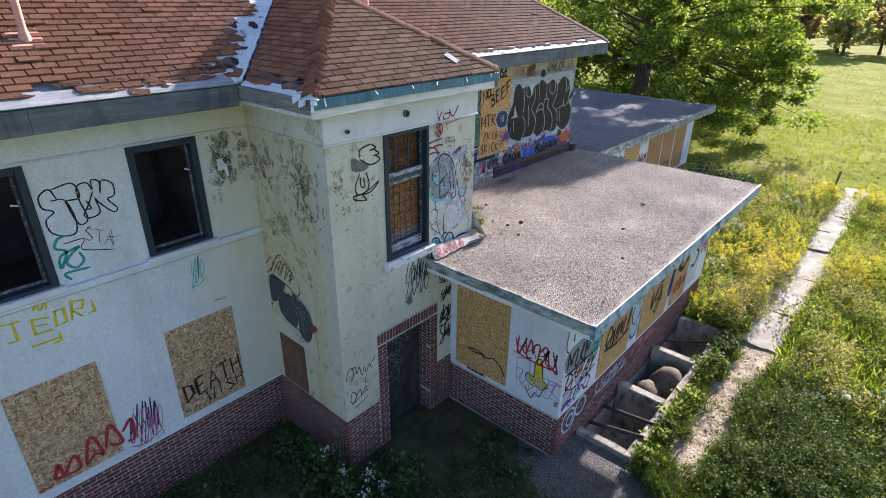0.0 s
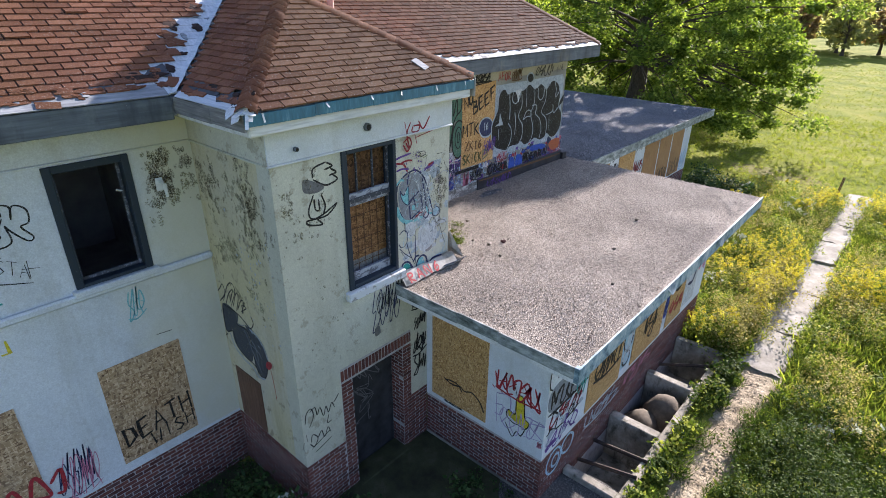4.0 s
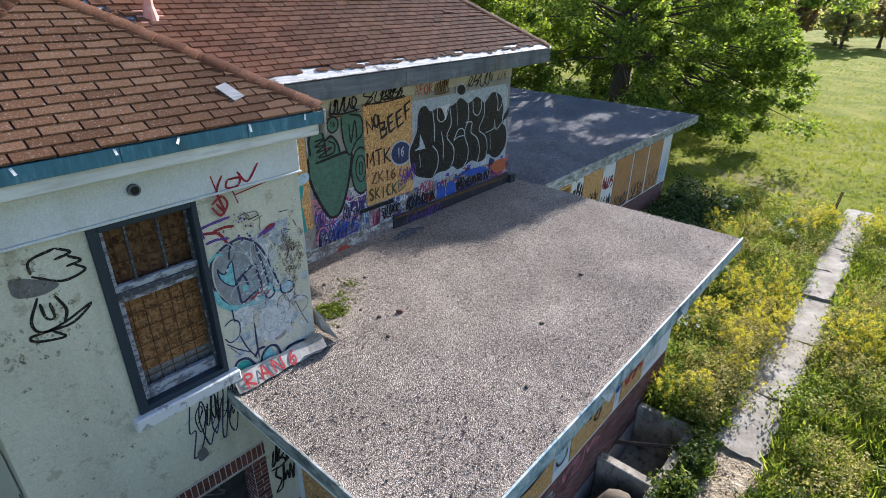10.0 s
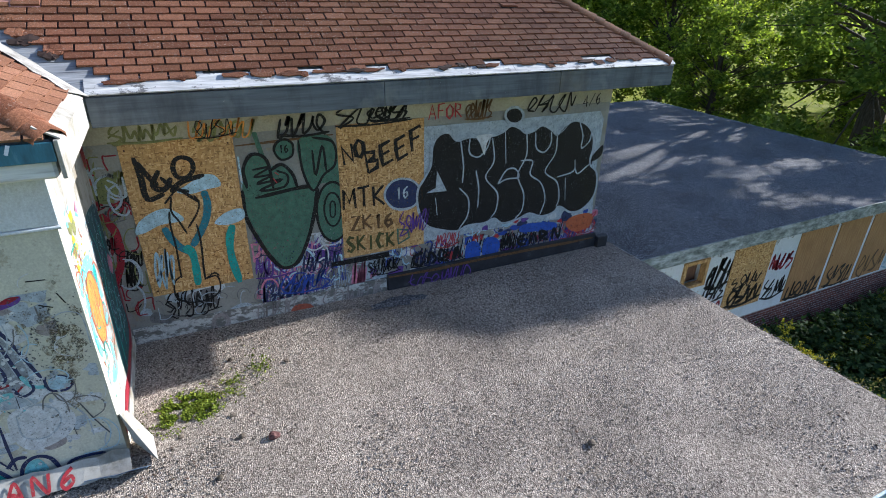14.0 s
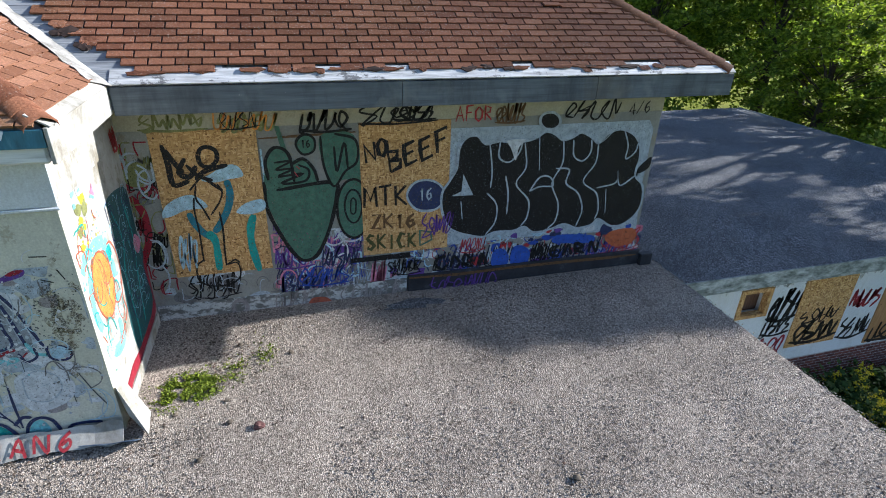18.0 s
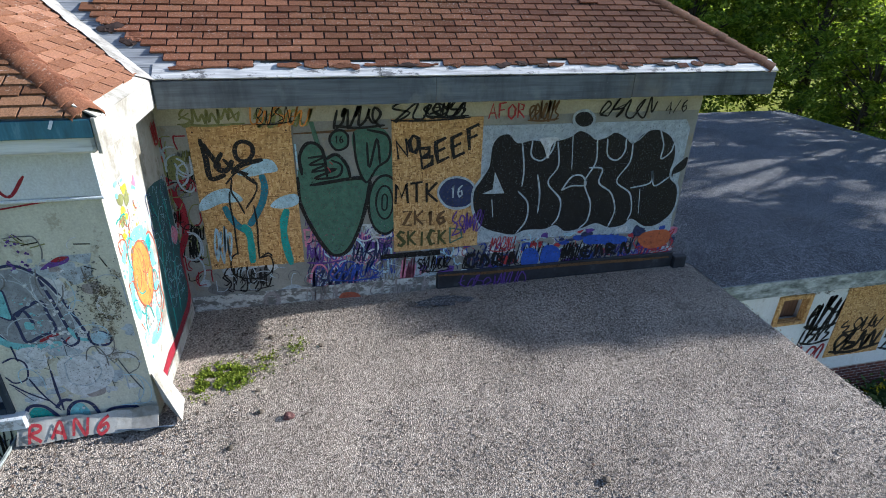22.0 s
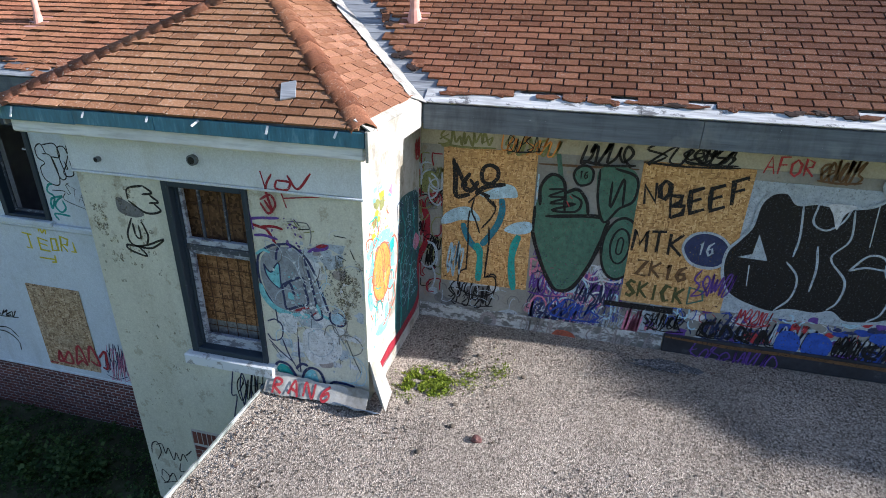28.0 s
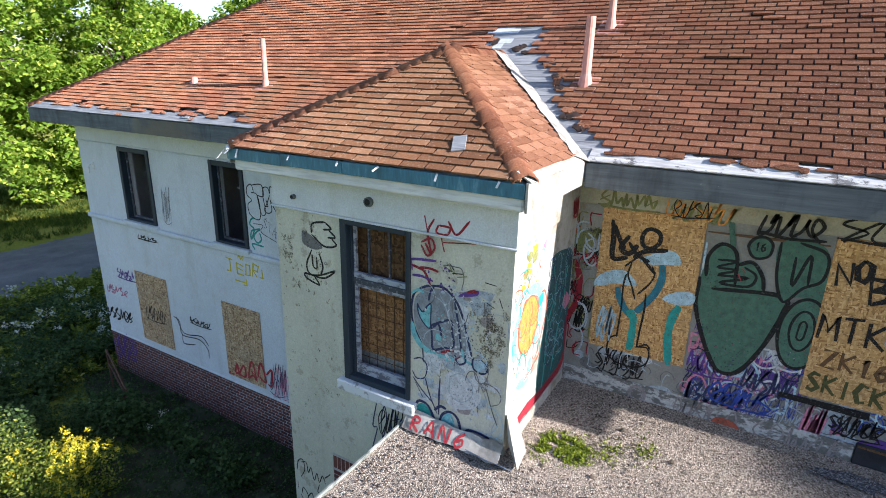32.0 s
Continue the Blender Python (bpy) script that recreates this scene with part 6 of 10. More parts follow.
def scrawl(wall, label, col, width, a0, a1, z0, z1, seed, lift=0.0, tight=1.0):
    """An unreadable hand-style tag: a run of up-and-down loops."""
    r = random.Random(seed)
    n = max(3, int(5 * tight))
    h, step = z1 - z0, (a1 - a0) / n
    pts, lines = [], []
    for i in range(n):
        a, k = a0 + step * i, r.randrange(4)
        J = lambda u, v: (a + step * (u + r.uniform(-0.16, 0.16)) + h * 0.12 * v, z0 + h * min(1.1, max(-0.1, v + r.uniform(-0.16, 0.16))))
        if k == 0:
            pts += [J(0.1, 0.1), J(0.2, 1.0), J(0.55, 0.2), J(0.8, 0.8)]
        elif k == 1:
            pts += [J(0.3, 0.2), J(0.9, 0.6), J(0.4, 0.9), J(0.1, 0.4), J(0.8, 0.05)]
        elif k == 2:
            pts += [J(0.2, 0.9), J(0.1, 0.1), J(0.6, 0.15), J(0.9, 1.0), J(0.7, 0.4)]
        else:
            pts += [J(0.5, 1.05), J(0.1, 0.6), J(0.9, 0.35), J(0.3, -0.05)]
        if r.random() < 0.3:
            lines.append(pts)
            pts = [pts[-1]]
        if r.random() < 0.35:
            lines.append([J(0.1, 0.45), J(0.9, 0.6)])
    if len(pts) > 1:
        lines.append(pts)
    if r.random() < 0.6:
        lines.append([(a0, z0 + h * r.uniform(-0.05, 0.1)), ((a0 + a1) / 2, z0 - h * 0.08), (a1 + step * 0.3, z0 + h * r.uniform(0, 0.2))])
    return strokes(wall, label, col, width, lines, lift)


def arcs(wall, label, cols, width, a0, a1, z0, z1, n, size, seed, lift=0.0):
    """Sweeping half-worn curves of older painting, one part a colour."""
    r = random.Random(seed)
    for c in cols:
        lines = []
        for _ in range(n):
            a, z, t, q = r.uniform(a0, a1), r.uniform(z0, z1), r.uniform(0, 6.28), r.uniform(1.5, 4.5)
            ra, rz = size * r.uniform(0.4, 1.2), size * r.uniform(0.5, 1.5)
            ln = [(a + ra * math.cos(t + q * i / 5), z + rz * math.sin(t + q * i / 5)) for i in range(6)]
            lines.append([(min(max(p[0], a0), a1), min(max(p[1], z0), z1)) for p in ln])
        strokes(wall, label, c, width * r.uniform(0.6, 1.3), lines, lift)


def oval(a, z, ra, rz, n=10, turn=0.0):
    return [(a + ra * math.cos(2 * math.pi * i / n + turn), z + rz * math.sin(2 * math.pi * i / n + turn)) for i in range(n)]


def splatter(wall, label, cols, a0, a1, z0, z1, n, s0, s1, seed, lift=0.0, soft=False):
    """Overpainted patches of many colours."""
    r = random.Random(seed)
    for i in range(n):
        a, z, s = r.uniform(a0, a1), r.uniform(z0, z1), r.uniform(s0, s1)
        if soft:
            a, z = r.triangular(a0, a1), r.triangular(z0, z1)
        pts = [(a + s * r.uniform(0.5, 1.2) * math.cos(k), z + s * 0.6 * r.uniform(0.4, 1.2) * math.sin(k)) for k in [2 * math.pi * j / 7 for j in range(7)]]
        pts = [(min(max(p[0], a0), a1), min(max(p[1], z0), z1)) for p in pts]
        blob(wall, label, r.choice(cols), pts, lift)


def specks(wall, label, col, a0, a1, z0, z1, n, s0, s1, seed):
    """Many small flakes in drifting clusters, one part."""
    r = random.Random(seed)

    def make(bm, at):
        k = 0
        while k < n:
            a, z = r.triangular(a0, a1), r.triangular(z0, z1)
            if noise.noise((a * 3.1, z * 2.2, seed)) + 0.6 * noise.noise((a * 9, z * 7, seed)) < 0.06:
                k += 0.2
                continue
            k += 1
            s = r.uniform(s0, s1) * r.uniform(0.5, 1.0) * (2.0 if col in STAINS else 1.0)
            tall = r.uniform(0.9, 1.9) if col in STAINS else 1.0
            bm.faces.new([bm.verts.new(at((a + s * r.uniform(0.4, 1.3) * math.cos(q), z + tall * s * r.uniform(0.4, 1.3) * math.sin(q)))) for q in [2 * math.pi * j / 8 for j in range(8)]])

    lay(wall, label, col, make, 0.0)


ON = 0.014   # paint on the boards

# north wing wall: layers of old paint low on the wall
splatter("north", "overpainted patches of old spray paint", ['purple', 'pale', 'white', 'pale', 'pink', 'sky'], 9.53, 10.55, 3.46, 4.53, 26, 0.06, 0.22, 1, 0.0)
splatter("north", "overpainted patches of old spray paint", ['pale', 'white', 'grey', 'white', 'pale'], 8.1, 11.29, 3.03, 4.08, 26, 0.08, 0.3, 2, 0.0)
splatter("north", "overpainted patches of old spray paint", ['blue', 'sky', 'blue', 'red', 'purple', 'pale', 'pink', 'white'], 11.96, 15.25, 3.3, 4.32, 60, 0.05, 0.16, 3, 0.0)
splatter("north", "overpainted patches of old spray paint", ['white', 'pale', 'purple', 'pink'], 11.06, 12.41, 3.58, 4.21, 18, 0.05, 0.15, 4, 0.0)
splatter("north", "overpainted patches of old spray paint", ['olive', 'grey', 'pale', 'rust', 'olive'], 7.83, 7.97, 4.3, 5.82, 30, 0.05, 0.2, 5, 0.0)
splatter("north", "overpainted patches of old spray paint", ['pale', 'white', 'sky'], 9.48, 9.5, 4.64, 5.82, 10, 0.05, 0.15, 6, 0.0)
# frieze tags
scrawl("north", "faded olive lettering under the eaves", "olive", 0.027, 8.2, 8.9, 5.93, 6.12, 11, 0.02, 1.0)
scrawl("north", "faded olive lettering under the eaves", "olive", 0.027, 9.04, 9.7, 5.89, 6.08, 12, 0.02, 1.0)
scrawl("north", "orange spray lettering", "orange", 0.018, 8.98, 9.7, 5.89, 6.11, 13, 0.02, 1.0)
scrawl("north", "small black tag", "black", 0.0, 8.32, 8.58, 5.96, 6.11, 14, 0.02, 1.0)
scrawl("north", "black spiky tag", "black", 0.012, 9.06, 9.49, 5.92, 6.1, 15, 0.02, 0.8)
scrawl("north", "bold black tag", "black", 0.033, 9.97, 10.56, 5.85, 6.1, 16, 0.02, 0.8)
scrawl("north", "thick black tag in block letters", "black", 0.026, 10.68, 11.65, 5.91, 6.13, 17, 0.02, 0.8)
scrawl("north", "thick black tag in block letters", "black", 0.026, 11.09, 11.66, 5.94, 6.12, 18, 0.02, 1.0)
scrawl("north", "brown dripping tag", "brown", 0.024, 12.51, 12.93, 5.86, 6.09, 20, 0.02, 1.2)
scrawl("north", "black angular tag", "black", 0.026, 13.48, 14.42, 5.84, 6.1, 21, 0.02, 0.8)
letters("north", "black sprayed numerals", "black", 0.024, "4/6", 14.56, 5.87, 14.9, 5.92, 0.17, 0.02)
scrawl("north", "thin layered tag", "purple", 0.01, 9.52, 9.69, 4.52, 4.64, 240, 0.0, 1.0)
scrawl("north", "thin layered tag", "navy", 0.01, 9.78, 10.02, 4.25, 4.42, 241, 0.0, 1.0)
scrawl("north", "thin layered tag", "grey", 0.01, 10.05, 10.36, 3.96, 4.19, 242, 0.0, 1.0)
scrawl("north", "thin layered tag", "blue", 0.01, 10.33, 10.72, 3.66, 3.95, 243, 0.0, 1.0)
scrawl("north", "thin layered tag", "pink", 0.01, 9.46, 9.64, 3.7, 3.85, 244, 0.0, 1.0)
scrawl("north", "thin layered tag", "pale", 0.01, 9.73, 9.98, 3.39, 3.6, 245, 0.0, 1.0)
scrawl("north", "thin layered tag", "purple", 0.01, 10.08, 10.4, 4.17, 4.41, 246, 0.0, 1.0)
scrawl("north", "thin layered tag", "purple", 0.01, 10.36, 10.76, 3.88, 4.18, 247, 0.0, 1.0)
scrawl("north", "thin layered tag", "navy", 0.01, 9.5, 9.69, 3.91, 4.08, 248, 0.0, 1.0)
scrawl("north", "thin layered tag", "grey", 0.01, 9.77, 10.03, 3.61, 3.84, 249, 0.0, 1.0)
scrawl("north", "thin layered tag", "blue", 0.01, 10.05, 10.38, 3.3, 3.59, 250, 0.0, 1.0)
scrawl("north", "thin layered tag", "pink", 0.01, 10.4, 10.8, 4.24, 4.4, 251, 0.0, 1.0)
scrawl("north", "thin layered tag", "pale", 0.01, 9.54, 9.74, 4.12, 4.3, 252, 0.0, 1.0)
scrawl("north", "thin layered tag", "purple", 0.01, 9.81, 10.07, 3.83, 4.07, 253, 0.0, 1.0)
scrawl("north", "thin layered tag", "purple", 0.01, 10.08, 10.43, 3.53, 3.83, 254, 0.0, 1.0)
scrawl("north", "thin layered tag", "navy", 0.01, 10.37, 10.81, 3.36, 3.57, 255, 0.0, 1.0)
scrawl("north", "thin layered tag", "grey", 0.01, 9.58, 9.79, 4.33, 4.52, 256, 0.0, 1.0)
scrawl("north", "thin layered tag", "blue", 0.01, 9.84, 10.12, 4.05, 4.29, 257, 0.0, 1.0)
scrawl("north", "thin layered tag", "pink", 0.01, 10.12, 10.47, 3.9, 4.06, 258, 0.0, 1.0)
scrawl("north", "thin layered tag", "pale", 0.01, 10.41, 10.84, 3.59, 3.81, 259, 0.0, 1.0)
scrawl("north", "thin layered tag", "purple", 0.01, 9.52, 9.74, 3.49, 3.72, 260, 0.0, 1.0)
scrawl("north", "thin layered tag", "purple", 0.01, 9.88, 10.16, 4.26, 4.51, 261, 0.0, 1.0)
scrawl("north", "thin layered tag", "navy", 0.01, 10.15, 10.51, 4.11, 4.29, 262, 0.0, 1.0)
scrawl("north", "thin layered tag", "grey", 0.01, 10.44, 10.88, 3.81, 4.05, 263, 0.0, 1.0)
scrawl("north", "thin layered tag", "blue", 0.01, 9.56, 9.79, 3.71, 3.95, 264, 0.0, 1.0)
scrawl("north", "thin layered tag", "pink", 0.01, 9.83, 10.14, 3.54, 3.7, 265, 0.0, 1.0)
scrawl("north", "thin layered tag", "pale", 0.01, 10.19, 10.55, 4.32, 4.51, 266, 0.0, 1.0)
scrawl("north", "thin layered tag", "purple", 0.01, 10.47, 10.66, 4.07, 4.28, 267, 0.0, 1.0)
scrawl("north", "thin layered tag", "purple", 0.01, 9.6, 9.84, 3.92, 4.18, 268, 0.0, 1.0)
scrawl("north", "thin layered tag", "navy", 0.01, 9.87, 10.19, 3.77, 3.94, 269, 0.0, 1.0)
scrawl("north", "thin layered tag", "grey", 0.01, 10.15, 10.55, 3.46, 3.69, 270, 0.0, 1.0)
scrawl("north", "thin layered tag", "blue", 0.01, 10.5, 10.7, 4.28, 4.5, 271, 0.0, 1.0)
scrawl("north", "thin layered tag", "pink", 0.01, 9.64, 9.88, 4.13, 4.4, 272, 0.0, 1.0)
scrawl("north", "thin layered tag", "pale", 0.01, 9.91, 10.23, 3.98, 4.17, 273, 0.0, 1.0)
scrawl("north", "thin layered tag", "black", 0.014, 7.85, 7.94, 5.69, 5.77, 280, 0.0, 1.0)
scrawl("north", "thin layered tag", "olive", 0.014, 7.96, 8.09, 5.42, 5.54, 281, 0.0, 1.0)
scrawl("north", "thin layered tag", "crimson", 0.014, 8.06, 8.24, 5.14, 5.31, 282, 0.0, 1.0)
scrawl("north", "thin layered tag", "grey", 0.014, 7.75, 7.98, 4.88, 5.09, 283, 0.0, 1.0)
scrawl("north", "thin layered tag", "black", 0.014, 7.86, 8.0, 4.72, 4.84, 284, 0.0, 1.0)
scrawl("north", "thin layered tag", "olive", 0.014, 7.97, 8.16, 4.4, 4.57, 285, 0.0, 1.0)
scrawl("north", "thin layered tag", "crimson", 0.014, 7.65, 7.88, 4.13, 4.35, 286, 0.0, 1.0)
scrawl("north", "thin layered tag", "grey", 0.014, 8.06, 8.18, 5.39, 5.59, 287, 0.0, 1.0)
scrawl("north", "thin layered tag", "black", 0.014, 8.17, 8.35, 5.22, 5.35, 288, 0.0, 1.0)
scrawl("north", "thin layered tag", "olive", 0.014, 7.86, 8.09, 4.97, 5.14, 289, 0.0, 1.0)
scrawl("north", "thin layered tag", "crimson", 0.014, 7.97, 8.09, 4.68, 4.89, 290, 0.0, 1.0)
scrawl("north", "thin layered tag", "grey", 0.014, 7.65, 7.84, 4.54, 4.67, 291, 0.0, 1.0)
scrawl("north", "thin layered tag", "black", 0.014, 7.76, 7.99, 4.22, 4.4, 292, 0.0, 1.0)
scrawl("north", "thin layered tag", "olive", 0.014, 8.17, 8.28, 5.47, 5.63, 293, 0.0, 1.0)
scrawl("north", "thin layered tag", "crimson", 0.014, 7.87, 8.02, 5.22, 5.43, 294, 0.0, 1.0)
scrawl("north", "thin layered tag", "grey", 0.014, 7.97, 8.2, 5.05, 5.18, 295, 0.0, 1.0)
# first upstairs board
blob("north", "pale blue painted mushroom cap", "sky", [(8.77, 5.31), (8.90, 5.39), (9.07, 5.48), (9.20, 5.46), (9.25, 5.33), (9.08, 5.30), (8.92, 5.27)], ON)
blob("north", "pale blue painted mushroom cap", "sky", [(8.26, 4.87), (8.31, 5.00), (8.46, 5.10), (8.63, 5.13), (8.76, 5.03), (8.77, 4.95), (8.54, 4.94), (8.36, 4.87)], ON)
blob("north", "pale blue painted mushroom cap", "sky", [(9.11, 4.86), (9.21, 4.96), (9.36, 5.01), (9.46, 4.99), (9.45, 4.87), (9.27, 4.82)], ON)
strokes("north", "blue-teal mushroom stem", "lagoon", 0.085, [[(9.05, 5.29), (9.07, 5.14), (9.03, 4.95), (8.94, 4.78), (8.82, 4.61)], [(8.56, 4.90), (8.60, 4.77), (8.68, 4.63), (8.78, 4.54)]], ON)
strokes("north", "teal painted mushroom stems", "teal", 0.09, [[(8.73, 4.62), (8.80, 4.52), (8.81, 4.34), (8.80, 4.07)], [(9.31, 4.81), (9.25, 4.62), (9.24, 4.36), (9.29, 4.00)]], ON)
strokes("north", "thick black tag on the board", "black", 0.062, [[(8.41, 5.76), (8.44, 5.52), (8.46, 5.27), (8.64, 5.31)], [(8.42, 5.71), (8.51, 5.54), (8.59, 5.41)], [(8.63, 5.59), (8.54, 5.42), (8.65, 5.36), (8.74, 5.49)], [(8.71, 5.31), (8.83, 5.42), (9.09, 5.48)]], ON)
strokes("north", "black ring of the tag", "black", 0.05, [[(8.90, 5.71), (8.98, 5.66), (8.98, 5.55), (8.89, 5.47), (8.80, 5.50), (8.78, 5.60), (8.82, 5.69)]], ON, closed=True)
strokes("north", "black crossing strokes", "black", 0.042, [[(8.63, 5.51), (8.75, 5.36), (8.90, 5.30)], [(8.62, 5.19), (8.80, 5.38)], [(8.80, 5.35), (8.90, 5.24), (8.99, 5.16)]], ON)
strokes("north", "thin black figure lines", "black", 0.022, [[(8.70, 5.26), (8.67, 5.09), (8.73, 4.95), (8.79, 4.78)], [(8.94, 5.25), (8.98, 5.14), (8.93, 5.01), (8.81, 4.85)], [(8.65, 5.09), (8.63, 4.93), (8.64, 4.64), (8.63, 4.29), (8.63, 4.21)], [(8.91, 4.89), (8.92, 4.65), (8.90, 4.35), (8.89, 4.13)], [(8.63, 4.24), (8.54, 4.16), (8.53, 3.96), (8.67, 3.85), (8.91, 3.85), (9.04, 3.96), (9.03, 4.15), (8.88, 4.14)], [(8.88, 4.13), (9.00, 4.20), (9.06, 4.15)]], ON)
scrawl("north", "black curly tag below the board", "black", 0.02, 8.4, 9.0, 3.68, 4.01, 25, 0.0, 1.4)
scrawl("north", "pale blue tag on the board", "sky", 0.025, 8.33, 8.55, 4.12, 4.66, 26, ON, 0.8)
scrawl("north", "dark tag on old paint", "black", 0.02, 8.06, 8.25, 4.47, 4.66, 27, 0.0, 1.0)
scrawl("north", "dark tag on old paint", "black", 0.02, 8.03, 8.2, 4.17, 4.47, 28, 0.0, 1.0)
strokes("north", "red painted band by the corner", "crimson", 0.08, [[(7.97, 5.16), (8.07, 4.88), (8.04, 4.54), (7.91, 4.21), (7.92, 3.78)]], 0.0)
blob("north", "olive painted disc", "olive", [(8.2, 5.41), (8.16, 5.32), (8.09, 5.27), (8.0, 5.28), (7.95, 5.34), (7.95, 5.43), (7.99, 5.52), (8.06, 5.57), (8.15, 5.56), (8.2, 5.5)], 0.0)
# second upstairs board
letters("north", "black sprayed word NO", "black", 0.06, "NO", 10.77, 5.4, 11.06, 5.5, 0.23, ON)
letters("north", "black sprayed word BEEF", "black", 0.062, "BEEF", 11.07, 5.25, 11.88, 5.53, 0.28, ON)
letters("north", "black sprayed letters MTK", "black", 0.058, "MTK", 10.72, 4.78, 11.3, 4.79, 0.28, ON)
letters("north", "dark brown sprayed letters ZK16", "brown", 0.052, "ZK16", 10.81, 4.46, 11.42, 4.43, 0.21, ON)
letters("north", "olive-black sprayed letters", "dark_olive", 0.054, "SKICK", 10.73, 4.15, 11.43, 4.12, 0.22, ON)
letters("north", "green sprayed letter", "green", 0.035, "D", 11.47, 4.13, 11.69, 4.14, 0.24, ON)
blob("north", "navy oval with pale rim", "pale", [(11.86, 4.87), (11.83, 4.75), (11.72, 4.66), (11.58, 4.64), (11.43, 4.68), (11.33, 4.79), (11.29, 4.91), (11.33, 5.03), (11.43, 5.11), (11.57, 5.13), (11.71, 5.09), (11.82, 4.99)], ON)
blob("north", "navy oval", "navy", [(11.83, 4.87), (11.79, 4.76), (11.71, 4.69), (11.58, 4.68), (11.45, 4.71), (11.36, 4.8), (11.32, 4.91), (11.36, 5.01), (11.44, 5.08), (11.57, 5.1), (11.7, 5.06), (11.79, 4.98)], ON)
letters("north", "pale sprayed number in the oval", "pale", 0.03, "16", 11.47, 4.82, 11.66, 4.82, 0.18, ON)
arcs("north", "worn curved lines of older painting", ["purple", "blue", "navy", "white", "pink", "sky"], 0.02, 9.5, 10.65, 3.75, 4.5, 9, 0.14, 7)
arcs("north", "worn curved lines of older painting", ["olive", "black", "crimson", "pale"], 0.018, 7.98, 8.26, 3.8, 5.8, 9, 0.14, 8)
arcs("north", "worn curved lines of older painting", ["white", "navy", "blue", "red", "sky"], 0.016, 11.3, 15.1, 3.7, 4.15, 26, 0.1, 9)
arcs("north", "faint pencil-thin curves", ["grey", "pale"], 0.01, 8.3, 11.2, 3.65, 4.0, 22, 0.12, 10)
# black throw-up
blob("north", "pale painted ground of the throw-up", "pale", [(11.76, 5.8), (13.51, 5.79), (14.94, 5.79), (15.03, 5.66), (15.02, 4.67), (15.08, 4.01), (13.38, 4.09), (11.89, 4.09), (11.77, 4.52), (11.73, 5.36)], 0.0, False)
blob("north", "black bubble letters of a throw-up", "black", [(11.8, 4.9), (11.9, 5.07), (12.0, 5.25), (12.02, 5.51), (12.11, 5.66), (12.27, 5.69), (12.4, 5.57), (12.6, 5.6), (12.88, 5.57), (13.13, 5.61), (13.28, 5.7), (13.44, 5.65), (13.55, 5.57), (13.69, 5.59), (13.84, 5.66), (14.02, 5.58), (14.14, 5.49), (14.27, 5.62), (14.46, 5.68), (14.69, 5.6), (14.84, 5.43), (14.88, 5.21), (14.86, 4.95), (15.02, 4.79), (15.07, 4.53), (15.01, 4.31), (14.81, 4.15), (14.58, 4.14), (14.34, 4.28), (14.22, 4.19), (13.99, 4.16), (13.75, 4.25), (13.54, 4.19), (13.26, 4.16), (13.09, 4.27), (12.92, 4.22), (12.63, 4.23), (12.44, 4.17), (12.19, 4.23), (11.94, 4.35), (11.81, 4.62)], ON)
strokes("north", "pale blue outline of the throw-up", "pale", 0.036, [[(11.8, 4.9), (11.9, 5.07), (12.0, 5.25), (12.02, 5.51), (12.11, 5.66), (12.27, 5.69), (12.4, 5.57), (12.6, 5.6), (12.88, 5.57), (13.13, 5.61), (13.28, 5.7), (13.44, 5.65), (13.55, 5.57), (13.69, 5.59), (13.84, 5.66), (14.02, 5.58), (14.14, 5.49), (14.27, 5.62), (14.46, 5.68), (14.69, 5.6), (14.84, 5.43), (14.88, 5.21), (14.86, 4.95), (15.02, 4.79), (15.07, 4.53), (15.01, 4.31), (14.81, 4.15), (14.58, 4.14), (14.34, 4.28), (14.22, 4.19), (13.99, 4.16), (13.75, 4.25), (13.54, 4.19), (13.26, 4.16), (13.09, 4.27), (12.92, 4.22), (12.63, 4.23), (12.44, 4.17), (12.19, 4.23), (11.94, 4.35), (11.81, 4.62)]], ON, closed=True)
strokes("north", "pale lines between the bubble letters", "pale", 0.024, [[(12.46, 5.57), (12.52, 5.18), (12.51, 4.93)], [(12.61, 5.58), (12.61, 5.37), (12.76, 5.29), (12.9, 5.41), (12.95, 5.59)], [(12.73, 5.09), (12.79, 4.81), (12.79, 4.5)], [(12.98, 5.55), (13.03, 5.2), (12.9, 4.96), (13.12, 4.69), (13.12, 4.42), (13.03, 4.29)], [(13.19, 5.67), (13.24, 5.14)], [(13.12, 4.83), (13.26, 5.03), (13.42, 5.03), (13.49, 4.89), (13.28, 4.89), (13.12, 4.83)], [(13.57, 5.58), (13.6, 5.23), (13.47, 4.93), (13.61, 4.6), (13.6, 4.33), (13.48, 4.2)], [(13.73, 5.56), (13.77, 5.32), (13.92, 5.24), (14.03, 5.36), (14.02, 5.55)]], ON)
strokes("north", "pale lines between the bubble letters", "pale", 0.024, [[(13.5, 5.15), (13.72, 5.12), (13.7, 4.91), (13.92, 4.74), (14.03, 4.46), (13.96, 4.19)], [(14.14, 5.49), (14.14, 5.2), (13.98, 4.92), (14.23, 4.72), (14.31, 4.44), (14.27, 4.28)], [(14.21, 5.51), (14.35, 5.65)], [(14.55, 5.64), (14.64, 5.43), (14.64, 5.23), (14.78, 5.32), (14.81, 5.46)], [(14.22, 4.8), (14.54, 4.86), (14.54, 5.05), (14.62, 4.81), (14.86, 4.95)], [(12.46, 4.86), (12.62, 4.67), (12.62, 4.4), (12.48, 4.2)], [(14.39, 4.77), (14.44, 4.38)], [(12.08, 4.76), (12.11, 4.49)]], ON)
